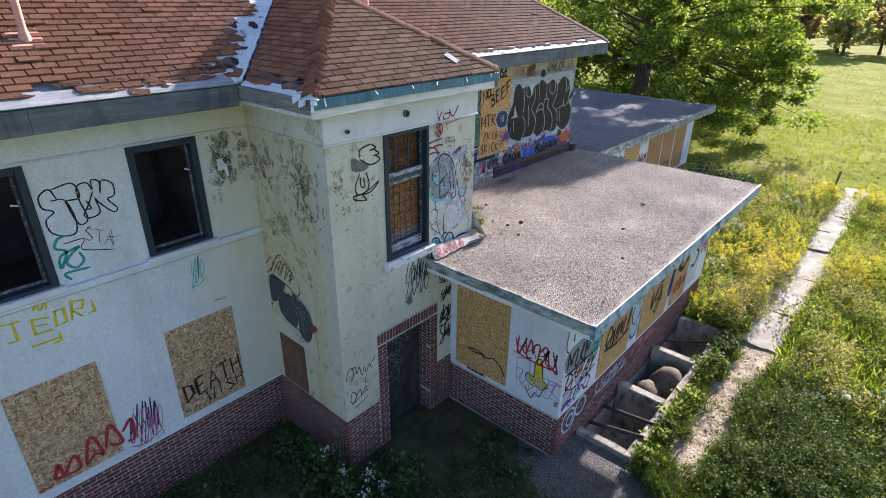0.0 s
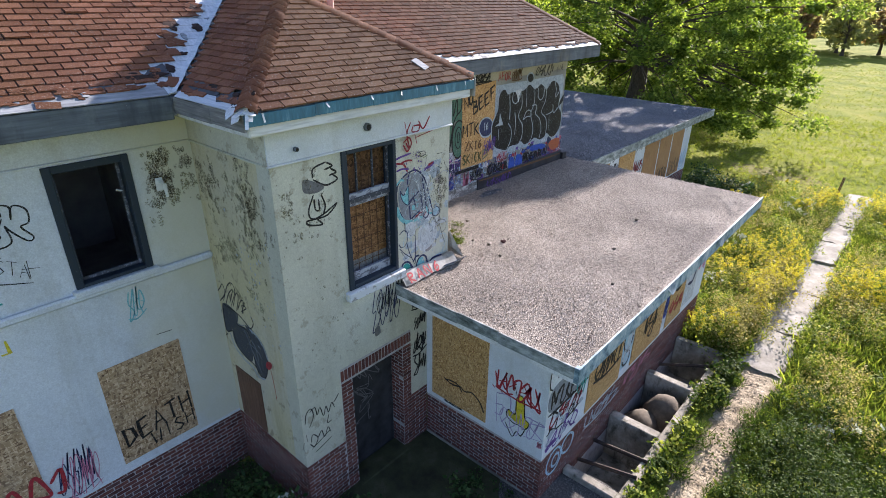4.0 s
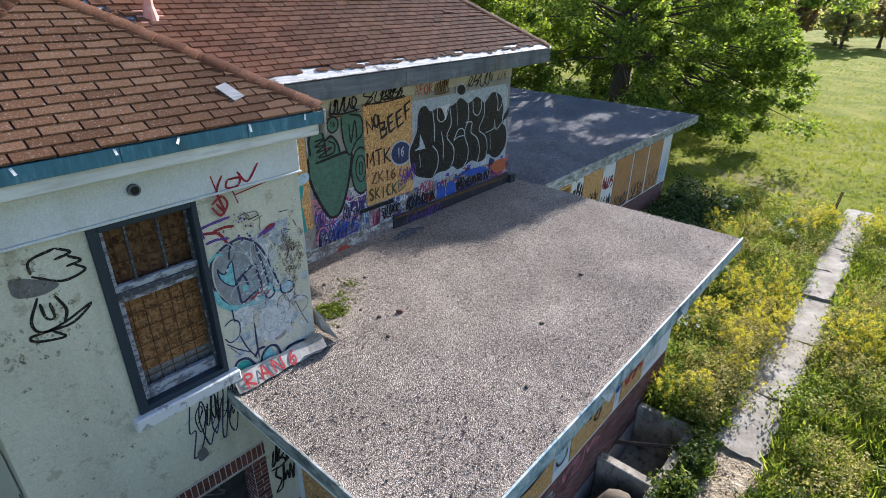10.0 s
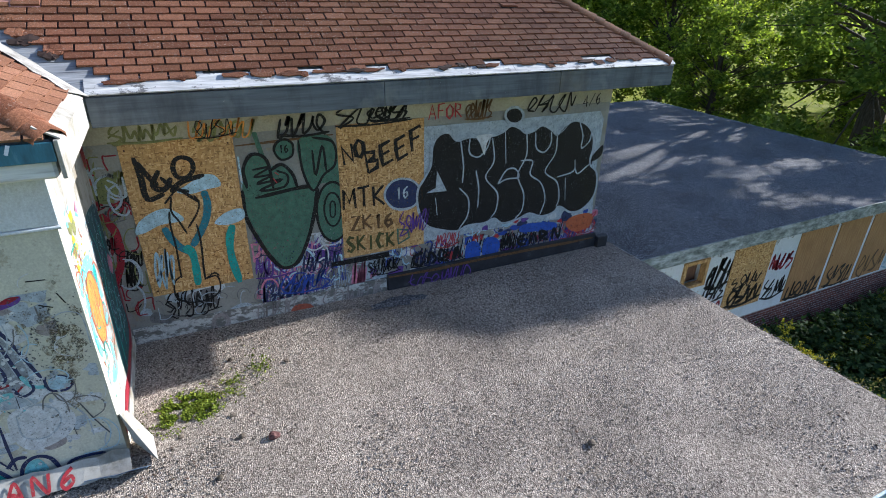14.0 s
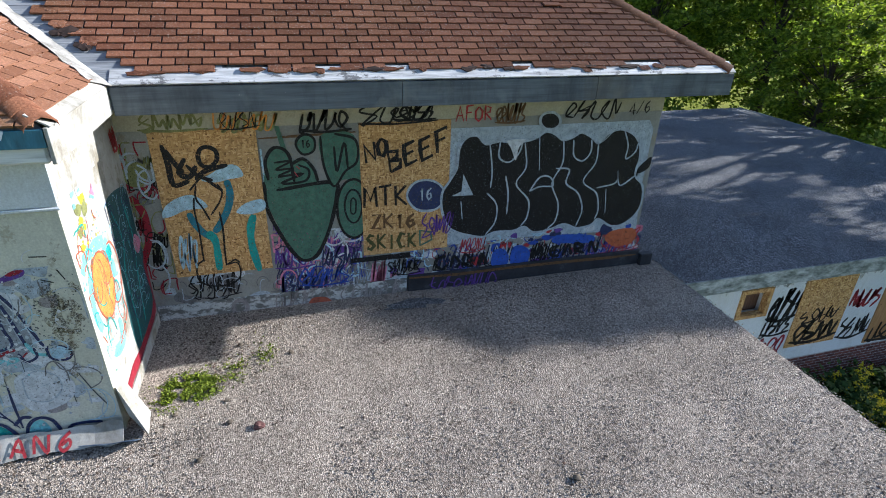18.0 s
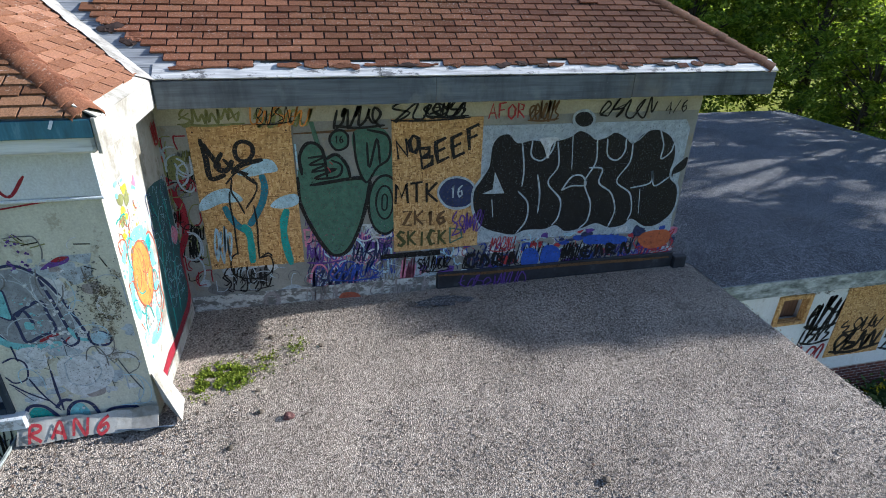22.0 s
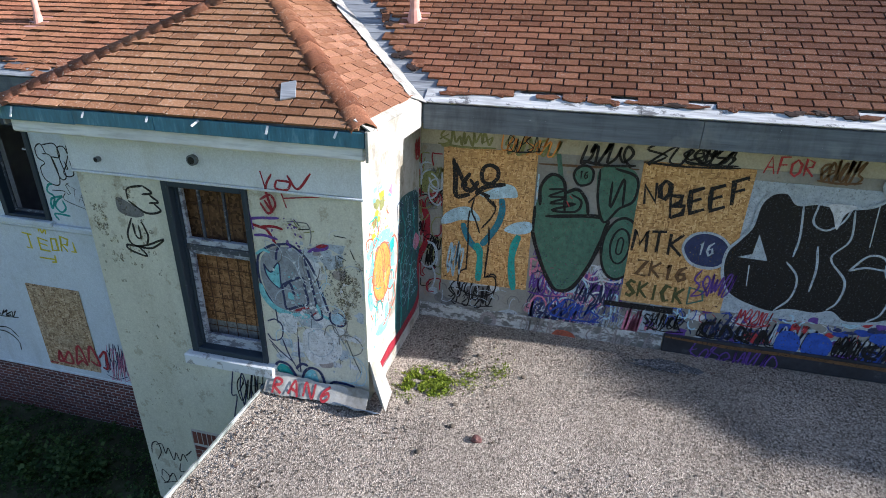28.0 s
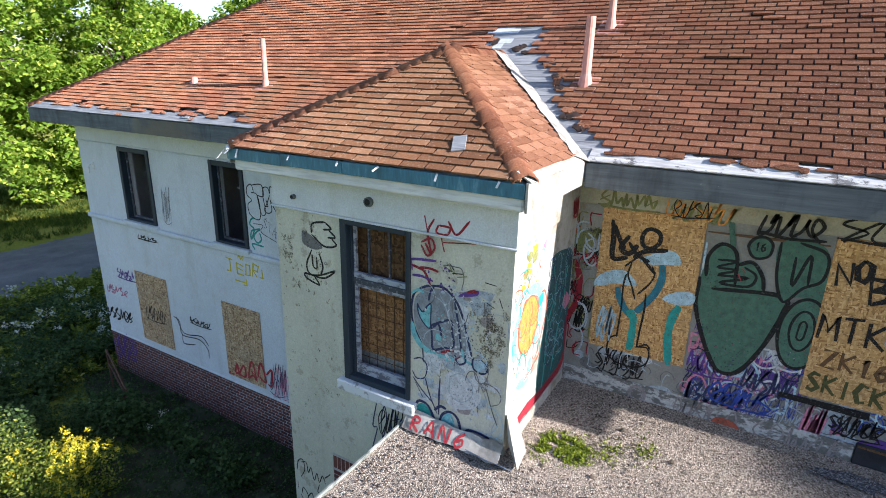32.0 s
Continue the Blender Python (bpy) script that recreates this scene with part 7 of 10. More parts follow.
blob("north", "pale triangle in the throw-up", "pale", [(12.1, 5.16), (12.26, 4.84), (11.93, 4.85), (12.08, 4.91)], ON, False)
blob("north", "white drip on the throw-up", "white", [(12.72, 5.6), (12.98, 5.6), (12.89, 5.49), (12.86, 5.31), (12.78, 5.48)], ON)
blob("north", "black dot of the throw-up", "black", [(13.48, 5.84), (13.46, 5.77), (13.39, 5.73), (13.3, 5.74), (13.21, 5.78), (13.17, 5.85), (13.19, 5.92), (13.26, 5.96), (13.35, 5.96), (13.44, 5.91)], 0.02)
strokes("north", "pale rim", "pale", 0.04, [[(13.48, 5.84), (13.46, 5.77), (13.39, 5.73), (13.29, 5.73), (13.21, 5.78), (13.17, 5.85), (13.19, 5.92), (13.26, 5.96), (13.36, 5.96), (13.44, 5.91)]], 0.02, closed=True)
blob("north", "black arrow tip", "black", [(14.85, 5.01), (15.08, 5.23), (15.09, 5.07), (14.95, 4.98)], 0.0)
strokes("north", "dark timber line between the boards", "brown", 0.03, [[(9.48, 5.78), (9.94, 5.79), (10.65, 5.81)]], 0.0, curved=False)
letters("north", "red sprayed letters AFOR", "red", 0.03, "AFOR", 11.96, 5.89, 12.46, 5.89, 0.19, 0.02)
letters("north", "black sprayed word STASH", "black", 0.02, "STASH", 8.38, 3.76, 8.94, 3.75, 0.16, 0.0)
splatter("north", "overpainted patches of old spray paint", ['blue', 'blue', 'sky', 'red', 'purple', 'navy', 'white'], 12.14, 15.2, 3.5, 4.18, 46, 0.05, 0.16, 21, 0.0)
scrawl("north", "layered small tag", "black", 0.018, 11.69, 12.07, 3.7, 3.96, 150, 0.0, 1.2)
scrawl("north", "layered small tag", "navy", 0.018, 11.94, 12.55, 3.68, 3.99, 151, 0.0, 1.2)
scrawl("north", "layered small tag", "white", 0.018, 12.04, 12.48, 3.92, 4.08, 152, 0.0, 1.2)
scrawl("north", "layered small tag", "black", 0.018, 12.53, 13.05, 3.66, 3.97, 153, 0.0, 1.2)
scrawl("north", "layered small tag", "black", 0.018, 13.24, 13.53, 3.65, 3.94, 154, 0.0, 1.2)
scrawl("north", "layered small tag", "navy", 0.018, 13.55, 14.21, 3.61, 3.94, 155, 0.0, 1.2)
scrawl("north", "layered small tag", "purple", 0.018, 14.15, 14.81, 3.58, 3.91, 156, 0.0, 1.2)
scrawl("north", "layered small tag", "red", 0.018, 14.6, 15.16, 3.67, 4.02, 157, 0.0, 1.2)
scrawl("north", "layered small tag", "blue", 0.018, 13.64, 14.16, 3.9, 4.07, 158, 0.0, 1.2)
scrawl("north", "layered small tag", "red", 0.018, 12.73, 12.92, 3.94, 4.04, 159, 0.0, 1.2)
# tags along the foot of the wall
scrawl("north", "purple tag", "purple", 0.024, 9.49, 9.98, 4.0, 4.33, 31, 0.0, 1.0)
scrawl("north", "dark blue tag", "navy", 0.031, 9.51, 10.15, 3.57, 3.89, 32, 0.0, 1.2)
scrawl("north", "blue tag", "blue", 0.024, 9.78, 10.45, 3.68, 3.94, 33, 0.0, 1.0)
scrawl("north", "dark tag", "navy", 0.024, 10.09, 10.59, 3.92, 4.21, 34, 0.0, 1.0)
scrawl("north", "pink tag", "pink", 0.024, 10.75, 10.97, 3.49, 3.93, 35, 0.0, 1.0)
blob("north", "dark label strip with pale lettering", "black", [(10.5, 4.03), (11.35, 4.04), (11.36, 3.95), (10.5, 3.96)], 0.0, False)
scrawl("north", "pale lettering on a dark strip", "pale", 0.0, 10.51, 11.32, 3.89, 4.1, 36, 0.0, 1.5)
letters("north", "black sprayed word SHAKE", "black", 0.034, "SHAKE", 11.02, 3.76, 11.49, 3.74, 0.15, 0.0)
scrawl("north", "purple tag", "purple", 0.02, 11.5, 11.96, 4.28, 4.6, 38, ON, 1.0)
letters("north", "faded grey sprayed letters", "faded", 0.03, "D", 9.17, 3.37, 9.34, 3.37, 0.2, 0.0)
scrawl("north", "faded grey lettering", "faded", 0.019, 9.41, 10.12, 3.25, 3.61, 39, 0.03, 1.3)
scrawl("north", "faded grey lettering", "faded", 0.019, 10.3, 11.24, 3.2, 3.61, 40, 0.03, 1.3)
blob("north", "red smudge", "rust", [(9.88, 3.37), (9.94, 3.49), (10.14, 3.47), (10.21, 3.33), (10.03, 3.29)], 0.03)
strokes("north", "grey ring", "faded", 0.05, [[(9.07, 3.47), (9.03, 3.4), (8.96, 3.38), (8.9, 3.42), (8.89, 3.5), (8.92, 3.57), (8.99, 3.59), (9.05, 3.55)]], 0.03, closed=True)
scrawl("north", "blue tag on the tarred flashing", "purple", 0.02, 11.61, 12.68, 3.3, 3.6, 41, 0.05, 1.6)
scrawl("north", "layered small tag", "black", 0.016, 11.06, 11.51, 3.7, 3.94, 50, 0.0, 1.0)
scrawl("north", "layered small tag", "navy", 0.016, 11.74, 12.12, 3.66, 4.0, 51, 0.0, 1.0)
scrawl("north", "layered small tag", "black", 0.016, 12.14, 12.69, 3.62, 3.98, 52, 0.0, 1.0)
scrawl("north", "layered small tag", "black", 0.016, 13.24, 13.89, 3.59, 3.97, 53, 0.0, 1.0)
scrawl("north", "layered small tag", "navy", 0.016, 13.83, 14.53, 3.59, 4.02, 54, 0.0, 1.0)
scrawl("north", "layered small tag", "blue", 0.016, 14.17, 14.7, 3.53, 3.79, 55, 0.0, 1.0)
scrawl("north", "layered small tag", "pale", 0.016, 12.52, 12.98, 3.66, 4.01, 56, 0.0, 1.0)
scrawl("north", "layered small tag", "red", 0.016, 12.1, 12.49, 3.94, 4.17, 57, 0.0, 1.0)
scrawl("north", "layered small tag", "red", 0.016, 14.45, 15.17, 3.68, 4.03, 58, 0.0, 1.0)
blob("north", "solid blue paint blot", "royal", [(12.61, 3.69), (12.64, 3.91), (12.79, 3.93), (12.89, 3.80), (12.86, 3.63), (12.71, 3.64)], 0.0)
blob("north", "solid blue paint blot", "royal", [(12.92, 3.68), (12.95, 3.93), (13.11, 3.95), (13.24, 3.82), (13.20, 3.63), (13.04, 3.63)], 0.0)
blob("north", "solid blue paint blot", "royal", [(13.62, 3.94), (13.64, 4.06), (13.99, 4.05), (14.31, 3.99), (14.30, 3.88), (13.95, 3.90)], 0.0)
blob("north", "orange-red paint patch", "ember", [(14.53, 3.91), (14.63, 4.04), (14.98, 4.06), (15.10, 3.95), (15.04, 3.79), (14.74, 3.75)], 0.0)
strokes("north", "rusty line above the tarred flashing", "brown", 0.045, [[(11.32, 3.64), (12.08, 3.61), (12.87, 3.62), (13.76, 3.61), (14.59, 3.59), (15.13, 3.59)]], 0.051, curved=False)
strokes("north", "black sprayed lettering", "black", 0.05, [[(13.28, 3.71), (13.28, 3.88), (13.36, 3.77), (13.41, 3.90), (13.46, 3.72)], [(13.51, 3.74), (13.53, 3.69)], [(13.75, 3.70), (13.62, 3.73), (13.59, 3.84), (13.73, 3.88)], [(13.60, 3.80), (13.72, 3.80)], [(13.81, 3.69), (13.89, 3.88), (13.96, 3.70)], [(14.04, 3.70), (14.01, 3.89), (14.15, 3.82), (14.04, 3.78), (14.19, 3.70)], [(14.27, 3.70), (14.29, 3.89), (14.40, 3.70), (14.42, 3.87)]], 0.0)
strokes("north", "black curled lettering", "black", 0.045, [[(11.89, 3.91), (11.76, 3.88), (11.73, 3.78), (11.84, 3.70), (11.92, 3.77)], [(11.97, 3.71), (12.01, 3.89), (12.10, 3.78), (12.05, 3.69)], [(12.15, 3.70), (12.18, 3.91), (12.29, 3.78), (12.18, 3.74), (12.33, 3.68)], [(12.41, 3.69), (12.45, 3.89), (12.54, 3.70)]], 0.0)
# green basket and leaf
strokes("north", "dark green drip", "green", 0.06, [[(9.7, 5.94), (9.74, 5.74), (9.78, 5.56)]], 0.0)
blob("north", "green painted strawberry basket", "green", [(9.48, 5.23), (9.56, 5.39), (9.79, 5.13), (10.32, 5.17), (10.36, 4.96), (10.24, 4.51), (10.04, 4.13), (9.86, 4.07), (9.72, 4.3), (9.57, 4.68), (9.48, 4.99)], 0.0)
blob("north", "green painted lobe", "green", [(9.54, 5.22), (9.53, 5.5), (9.63, 5.65), (9.79, 5.6), (9.85, 5.39), (9.85, 5.14), (9.66, 5.13)], 0.0)
blob("north", "green painted lobe", "green", [(9.82, 5.13), (9.82, 5.44), (9.96, 5.5), (10.08, 5.4), (10.13, 5.18)], 0.0)
strokes("north", "black outline of the basket", "black", 0.05, [[(9.48, 5.23), (9.48, 4.89), (9.6, 4.52), (9.76, 4.19), (9.89, 4.08), (10.06, 4.15), (10.24, 4.51), (10.36, 4.96), (10.32, 5.17), (9.62, 5.11)]], 0.0)
strokes("north", "black outline of the lobes", "black", 0.042, [[(9.54, 5.25), (9.53, 5.5), (9.65, 5.66), (9.81, 5.57), (9.85, 5.2)], [(9.84, 5.44), (9.98, 5.5), (10.1, 5.36), (10.14, 5.19)]], 0.0)
strokes("north", "black scribble in the lobes", "black", 0.03, [[(9.63, 5.47), (9.83, 5.48), (9.64, 5.38), (9.85, 5.38), (9.66, 5.29), (9.97, 5.31), (9.69, 5.2), (9.98, 5.21), (10.04, 5.35), (9.91, 5.43)]], 0.0)
strokes("north", "red flecks in the lobes", "red", 0.02, [[(9.86, 5.34), (9.9, 5.27)], [(9.89, 5.41), (9.93, 5.37)]], 0.0)
blob("north", "green painted leaf", "green", [(10.21, 5.78), (10.56, 5.81), (10.69, 5.62), (10.76, 5.21), (10.62, 5.14), (10.48, 5.2), (10.31, 5.12), (10.22, 5.41)], 0.0)
blob("north", "green painted leaf", "green", [(10.8, 4.76), (10.77, 4.55), (10.68, 4.4), (10.56, 4.35), (10.45, 4.42), (10.38, 4.59), (10.36, 4.8), (10.4, 5.01), (10.49, 5.15), (10.6, 5.19), (10.7, 5.13), (10.78, 4.97)], 0.0)
strokes("north", "black leaf veins", "black", 0.032, [[(10.21, 5.78), (10.23, 5.39), (10.34, 5.11), (10.49, 5.3), (10.65, 5.43), (10.64, 5.71), (10.38, 5.8)], [(10.37, 5.64), (10.39, 5.31), (10.5, 5.68), (10.53, 5.34)], [(10.72, 5.48), (10.77, 5.21), (10.67, 5.14)]], 0.0)
strokes("north", "black leaf outline", "black", 0.034, [[(10.8, 4.76), (10.77, 4.55), (10.68, 4.4), (10.56, 4.35), (10.45, 4.42), (10.38, 4.59), (10.36, 4.8), (10.4, 5.01), (10.49, 5.15), (10.6, 5.19), (10.7, 5.13), (10.78, 4.97)]], 0.0, closed=True)
strokes("north", "black leaf ring", "black", 0.026, [[(10.69, 4.8), (10.66, 4.66), (10.6, 4.58), (10.53, 4.59), (10.48, 4.68), (10.46, 4.82), (10.49, 4.96), (10.55, 5.04), (10.62, 5.03), (10.67, 4.94)]], 0.0, closed=True)
strokes("north", "black leaf ring", "black", 0.02, [[(10.61, 4.81), (10.6, 4.73), (10.57, 4.7), (10.54, 4.73), (10.54, 4.82), (10.55, 4.9), (10.58, 4.93), (10.61, 4.89)]], 0.0, closed=True)
blob("north", "small green bubble", "green", [(10.14, 5.68), (10.12, 5.6), (10.05, 5.56), (9.98, 5.56), (9.93, 5.62), (9.91, 5.69), (9.94, 5.76), (10.0, 5.8), (10.07, 5.8), (10.13, 5.75)], 0.0)
strokes("north", "black bubble outline", "black", 0.03, [[(10.14, 5.68), (10.12, 5.6), (10.05, 5.56), (9.98, 5.56), (9.93, 5.62), (9.91, 5.69), (9.94, 5.76), (10.0, 5.8), (10.07, 5.8), (10.13, 5.75)]], 0.0, closed=True)
letters("north", "black sprayed number in the bubble", "black", 0.02, "16", 9.97, 5.64, 10.08, 5.64, 0.1, 0.0)
# south wing wall
strokes("south", "black outlined bubble lettering", "black", 0.02, [[(1.9, 5.29), (1.84, 5.43), (1.72, 5.36), (1.72, 5.21), (1.83, 5.13), (1.72, 5.04), (1.74, 4.87), (1.88, 4.78), (2.01, 4.8), (2.04, 5.0), (1.98, 5.25), (1.83, 5.28)], [(1.86, 5.42), (2.11, 5.45), (2.15, 5.25), (1.98, 5.24)], [(1.98, 5.24), (2.06, 4.9), (2.18, 4.94), (2.14, 5.21), (2.15, 5.39), (2.27, 5.42), (2.32, 5.31)], [(2.32, 5.29), (2.22, 5.11), (2.15, 5.0), (2.21, 4.94), (2.34, 4.99), (2.32, 5.2)], [(2.32, 5.31), (2.33, 5.44), (2.42, 5.4), (2.4, 5.25)], [(2.4, 5.25), (2.45, 5.41), (2.57, 5.34), (2.56, 5.18), (2.47, 5.14), (2.56, 4.99), (2.5, 4.95), (2.38, 5.09), (2.32, 5.2)], [(2.21, 5.19), (2.25, 5.07), (2.18, 5.07)]], 0.0)
letters("south", "black marker letters STA", "black", 0.014, "STA", 2.08, 4.66, 2.39, 4.48, 0.18, 0.0)
strokes("south", "black marker flourish", "black", 0.014, [[(1.82, 4.68), (2.07, 4.68), (2.02, 4.54), (2.41, 4.41)], [(2.41, 4.71), (2.4, 4.48)], [(2.34, 4.62), (2.52, 4.58)], [(2.14, 4.82), (2.19, 4.83)]], 0.0)
strokes("south", "green curly tag", "teal", 0.035, [[(1.86, 4.79), (1.77, 4.76), (1.72, 4.65), (1.83, 4.57), (1.75, 4.39), (1.72, 4.38), (1.75, 4.52), (1.91, 4.58), (1.99, 4.59), (1.88, 4.52), (1.8, 4.41), (1.89, 4.31), (2.0, 4.39), (1.97, 4.52)], [(2.05, 4.26), (1.75, 4.27), (1.8, 4.16)], [(1.75, 4.27), (1.87, 4.28)]], 0.0)
letters("south", "small red marker letters", "crimson", 0.012, "TRIPLY", 1.31, 3.96, 1.59, 3.97, 0.08, 0.0)
strokes("south", "yellow sprayed letters", "yellow", 0.05, [[(0.91, 3.84), (1.11, 3.82)], [(1.03, 3.84), (1.03, 3.56), (0.92, 3.57)], [(1.42, 3.74), (1.23, 3.78), (1.22, 3.56), (1.42, 3.55)], [(1.23, 3.68), (1.39, 3.65)], [(1.5, 3.81), (1.47, 3.57), (1.6, 3.59), (1.6, 3.8), (1.48, 3.79)], [(1.66, 3.58), (1.71, 3.86), (1.85, 3.82), (1.81, 3.71), (1.69, 3.72), (1.79, 3.59)], [(1.94, 3.78), (1.95, 3.6), (1.86, 3.6)], [(1.14, 3.4), (1.46, 3.4)], [(1.48, 3.48), (1.47, 3.35), (1.38, 3.34)]], 0.0, curved=False)
strokes("south", "yellow crown mark", "yellow", 0.035, [[(1.28, 3.9), (1.33, 3.98), (1.35, 3.88), (1.43, 3.96), (1.42, 3.86)]], 0.0)
scrawl("south", "pale green tag", "cyan", 0.018, 3.31, 3.55, 3.45, 3.88, 61, 0.0, 0.7)
strokes("south", "short dark dash", "black", 0.02, [[(3.62, 3.04), (3.84, 3.02)]], 0.0, curved=False)
strokes("south", "red sprayed letters", "red", 0.05, [[(0.63, 1.14), (0.83, 1.15)], [(0.85, 1.21), (0.94, 1.44), (0.98, 1.24), (1.15, 1.46), (1.18, 1.2), (0.94, 1.21), (0.86, 1.2)], [(1.26, 1.19), (1.37, 1.58), (1.45, 1.59), (1.51, 1.23), (1.42, 1.31), (1.26, 1.19)], [(1.36, 1.4), (1.47, 1.34)], [(1.56, 1.29), (1.65, 1.63), (1.72, 1.63), (1.8, 1.29), (1.71, 1.28), (1.62, 1.34)], [(1.83, 1.45), (1.99, 1.61), (1.96, 1.24), (1.86, 1.24)]], ON)
scrawl("south", "black marker tag", "navy", 0.016, 1.88, 2.35, 1.07, 1.75, 62, 0.0, 1.5)
scrawl("south", "pink marker outline", "pink", 0.012, 1.94, 2.41, 1.0, 1.69, 63, 0.0, 1.2)
letters("south", "dark sprayed word DEATH", "black", 0.055, "DEATH", 2.84, 1.37, 3.88, 1.51, 0.35, ON)
letters("south", "dark sprayed word WISH", "black", 0.035, "WISH", 3.2, 1.18, 3.88, 1.25, 0.24, ON)
# south wing wall, far end
scrawl("south", "dark blue name-like scribble", "black", 0.024, -2.09, -1.37, 3.73, 3.83, 71, 0.0, 0.8)
scrawl("south", "faint pencil scribble", "grey", 0.01, -1.03, -0.73, 4.29, 4.99, 72, 0.0, 1.0)
scrawl("south", "black looping tag", "black", 0.022, -2.2, -1.47, 1.72, 2.06, 73, ON, 1.0)
scrawl("south", "black looping tag", "black", 0.022, -0.54, 0.15, 2.02, 2.17, 74, 0.0, 1.0)
strokes("south", "black bubble tail", "black", 0.025, [[(-1.15, 2.02), (-0.94, 1.94), (-0.89, 1.62), (-0.28, 1.66), (-0.02, 1.48), (-0.02, 1.27)], [(-1.05, 2.04), (-0.81, 1.68), (-0.2, 1.76), (0.03, 1.58)], [(-0.89, 1.62), (-0.87, 1.41), (-0.43, 1.49)]], 0.0)
scrawl("south", "blue tag", "purple", 0.03, -3.24, -2.49, 2.56, 2.8, 75, 0.0, 1.0)
scrawl("south", "pink tag", "pink", 0.03, -3.83, -2.89, 2.07, 2.27, 76, 0.0, 1.0)
scrawl("south", "black block tag", "black", 0.04, -3.97, -2.87, 1.35, 1.63, 77, 0.0, 1.3)
scrawl("south", "purple tag on the brick", "purple", 0.03, -3.95, -2.96, 0.23, 0.92, 78, 0.0, 1.2)
# bay front
strokes("front", "grey cap-shaped doodle", "black", 0.025, [[(5.25, 5.54), (5.27, 5.66), (5.47, 5.71)], [(5.47, 5.71), (5.57, 5.64), (5.44, 5.61)], [(5.54, 5.61), (5.63, 5.54), (5.51, 5.52)], [(5.57, 5.52), (5.64, 5.44), (5.45, 5.4), (5.25, 5.52)], [(5.24, 5.32), (5.14, 5.11), (5.19, 4.99), (5.37, 5.01), (5.61, 5.11), (5.43, 4.98), (5.21, 4.98), (5.1, 4.98), (5.13, 4.92), (5.34, 4.87), (5.26, 4.97)], [(5.36, 5.29), (5.41, 5.13), (5.37, 5.01)], [(5.24, 5.26), (5.25, 5.11), (5.31, 5.09), (5.31, 5.24)]], 0.0)
blob("front", "grey sprayed shading", "grey", [(5.08, 5.47), (5.12, 5.55), (5.3, 5.47), (5.42, 5.38), (5.29, 5.33), (5.11, 5.37)], 0.0)
strokes("front", "black marker tag by the door", "black", 0.017, [[(4.7, 1.78), (4.74, 1.96), (4.83, 2.01), (4.86, 1.85), (4.77, 1.68)], [(4.8, 1.96), (4.9, 1.99), (4.93, 1.83), (4.99, 1.94), (5.04, 1.74), (5.1, 1.89), (5.14, 1.75), (5.21, 1.89), (5.26, 1.77)], [(5.25, 1.87), (5.32, 1.94), (5.36, 1.99)], [(5.14, 1.71), (5.1, 1.56), (5.18, 1.56)], [(4.7, 1.59), (4.71, 1.44)], [(4.77, 1.38), (4.81, 1.51), (4.9, 1.39), (4.82, 1.27), (4.75, 1.36)], [(4.9, 1.39), (4.98, 1.48), (5.02, 1.32), (5.1, 1.47), (5.14, 1.35)], [(4.77, 1.24), (4.94, 1.31), (5.14, 1.39)], [(4.83, 1.14), (4.98, 1.18), (5.15, 1.24)], [(4.65, 1.46), (4.61, 1.34)]], 0.0)
scrawl("front", "blue and black scribble under the sill", "navy", 0.018, 6.08, 6.73, 2.8, 3.51, 81, 0.0, 1.1)
scrawl("front", "black scribble under the sill", "black", 0.016, 6.21, 6.76, 3.01, 3.49, 82, 0.0, 1.0)
blob("front", "dark smudge", "grey", [(6.18, 2.64), (6.17, 2.78), (6.26, 2.81), (6.29, 2.67)], 0.0)
strokes("front", "red sprayed letters", "crimson", 0.026, [[(6.91, 6.01), (6.95, 5.83)], [(7.03, 5.99), (6.95, 5.83), (7.0, 5.6), (6.92, 5.71)], [(7.08, 5.93), (7.22, 5.92), (7.18, 5.84), (7.06, 5.85), (7.08, 5.93)], [(7.2, 5.99), (7.3, 5.86), (7.45, 6.03)], [(6.87, 5.71), (6.99, 5.77), (7.04, 5.67), (6.95, 5.57), (6.87, 5.68)], [(7.11, 5.83), (7.16, 5.65)], [(7.14, 5.75), (7.65, 5.82)]], 0.026)
splatter("front", "overpainted patches of old spray paint", ['pale', 'white', 'pale', 'white', 'faded'], 6.83, 7.92, 3.75, 5.3, 44, 0.06, 0.18, 7, 0.0)
splatter("front", "old pale blue throw-up field", ["sky", "pale", "pale", "white"], 6.9, 7.6, 3.9, 5.2, 10, 0.12, 0.24, 321, 0.0, True)
blob("front", "grey-blue bulb of a throw-up", "ash", [(6.93, 4.45), (6.78, 4.73), (6.78, 5.02), (6.9, 5.15), (7.03, 5.2), (7.16, 5.2), (7.29, 5.09), (7.38, 4.91), (7.45, 4.63), (7.4, 4.47), (7.23, 4.41), (7.07, 4.39)], 0.0)
strokes("front", "navy outline of the bulb", "navy", 0.028, [[(6.92, 4.41), (6.75, 4.73), (6.75, 5.04), (6.88, 5.18), (7.03, 5.23), (7.16, 5.23), (7.3, 5.12), (7.4, 4.93), (7.48, 4.65), (7.52, 4.51)], [(6.96, 5.04), (6.98, 5.14), (7.03, 5.23)], [(7.29, 5.1), (7.35, 4.81), (7.39, 4.53)], [(7.0, 4.75), (7.12, 4.82), (7.25, 4.87), (7.27, 4.73), (7.29, 4.57), (7.16, 4.51), (7.03, 4.46), (7.01, 4.61), (7.0, 4.75)], [(7.02, 4.73), (7.09, 4.79), (7.13, 4.65), (7.07, 4.6)]], 0.0)
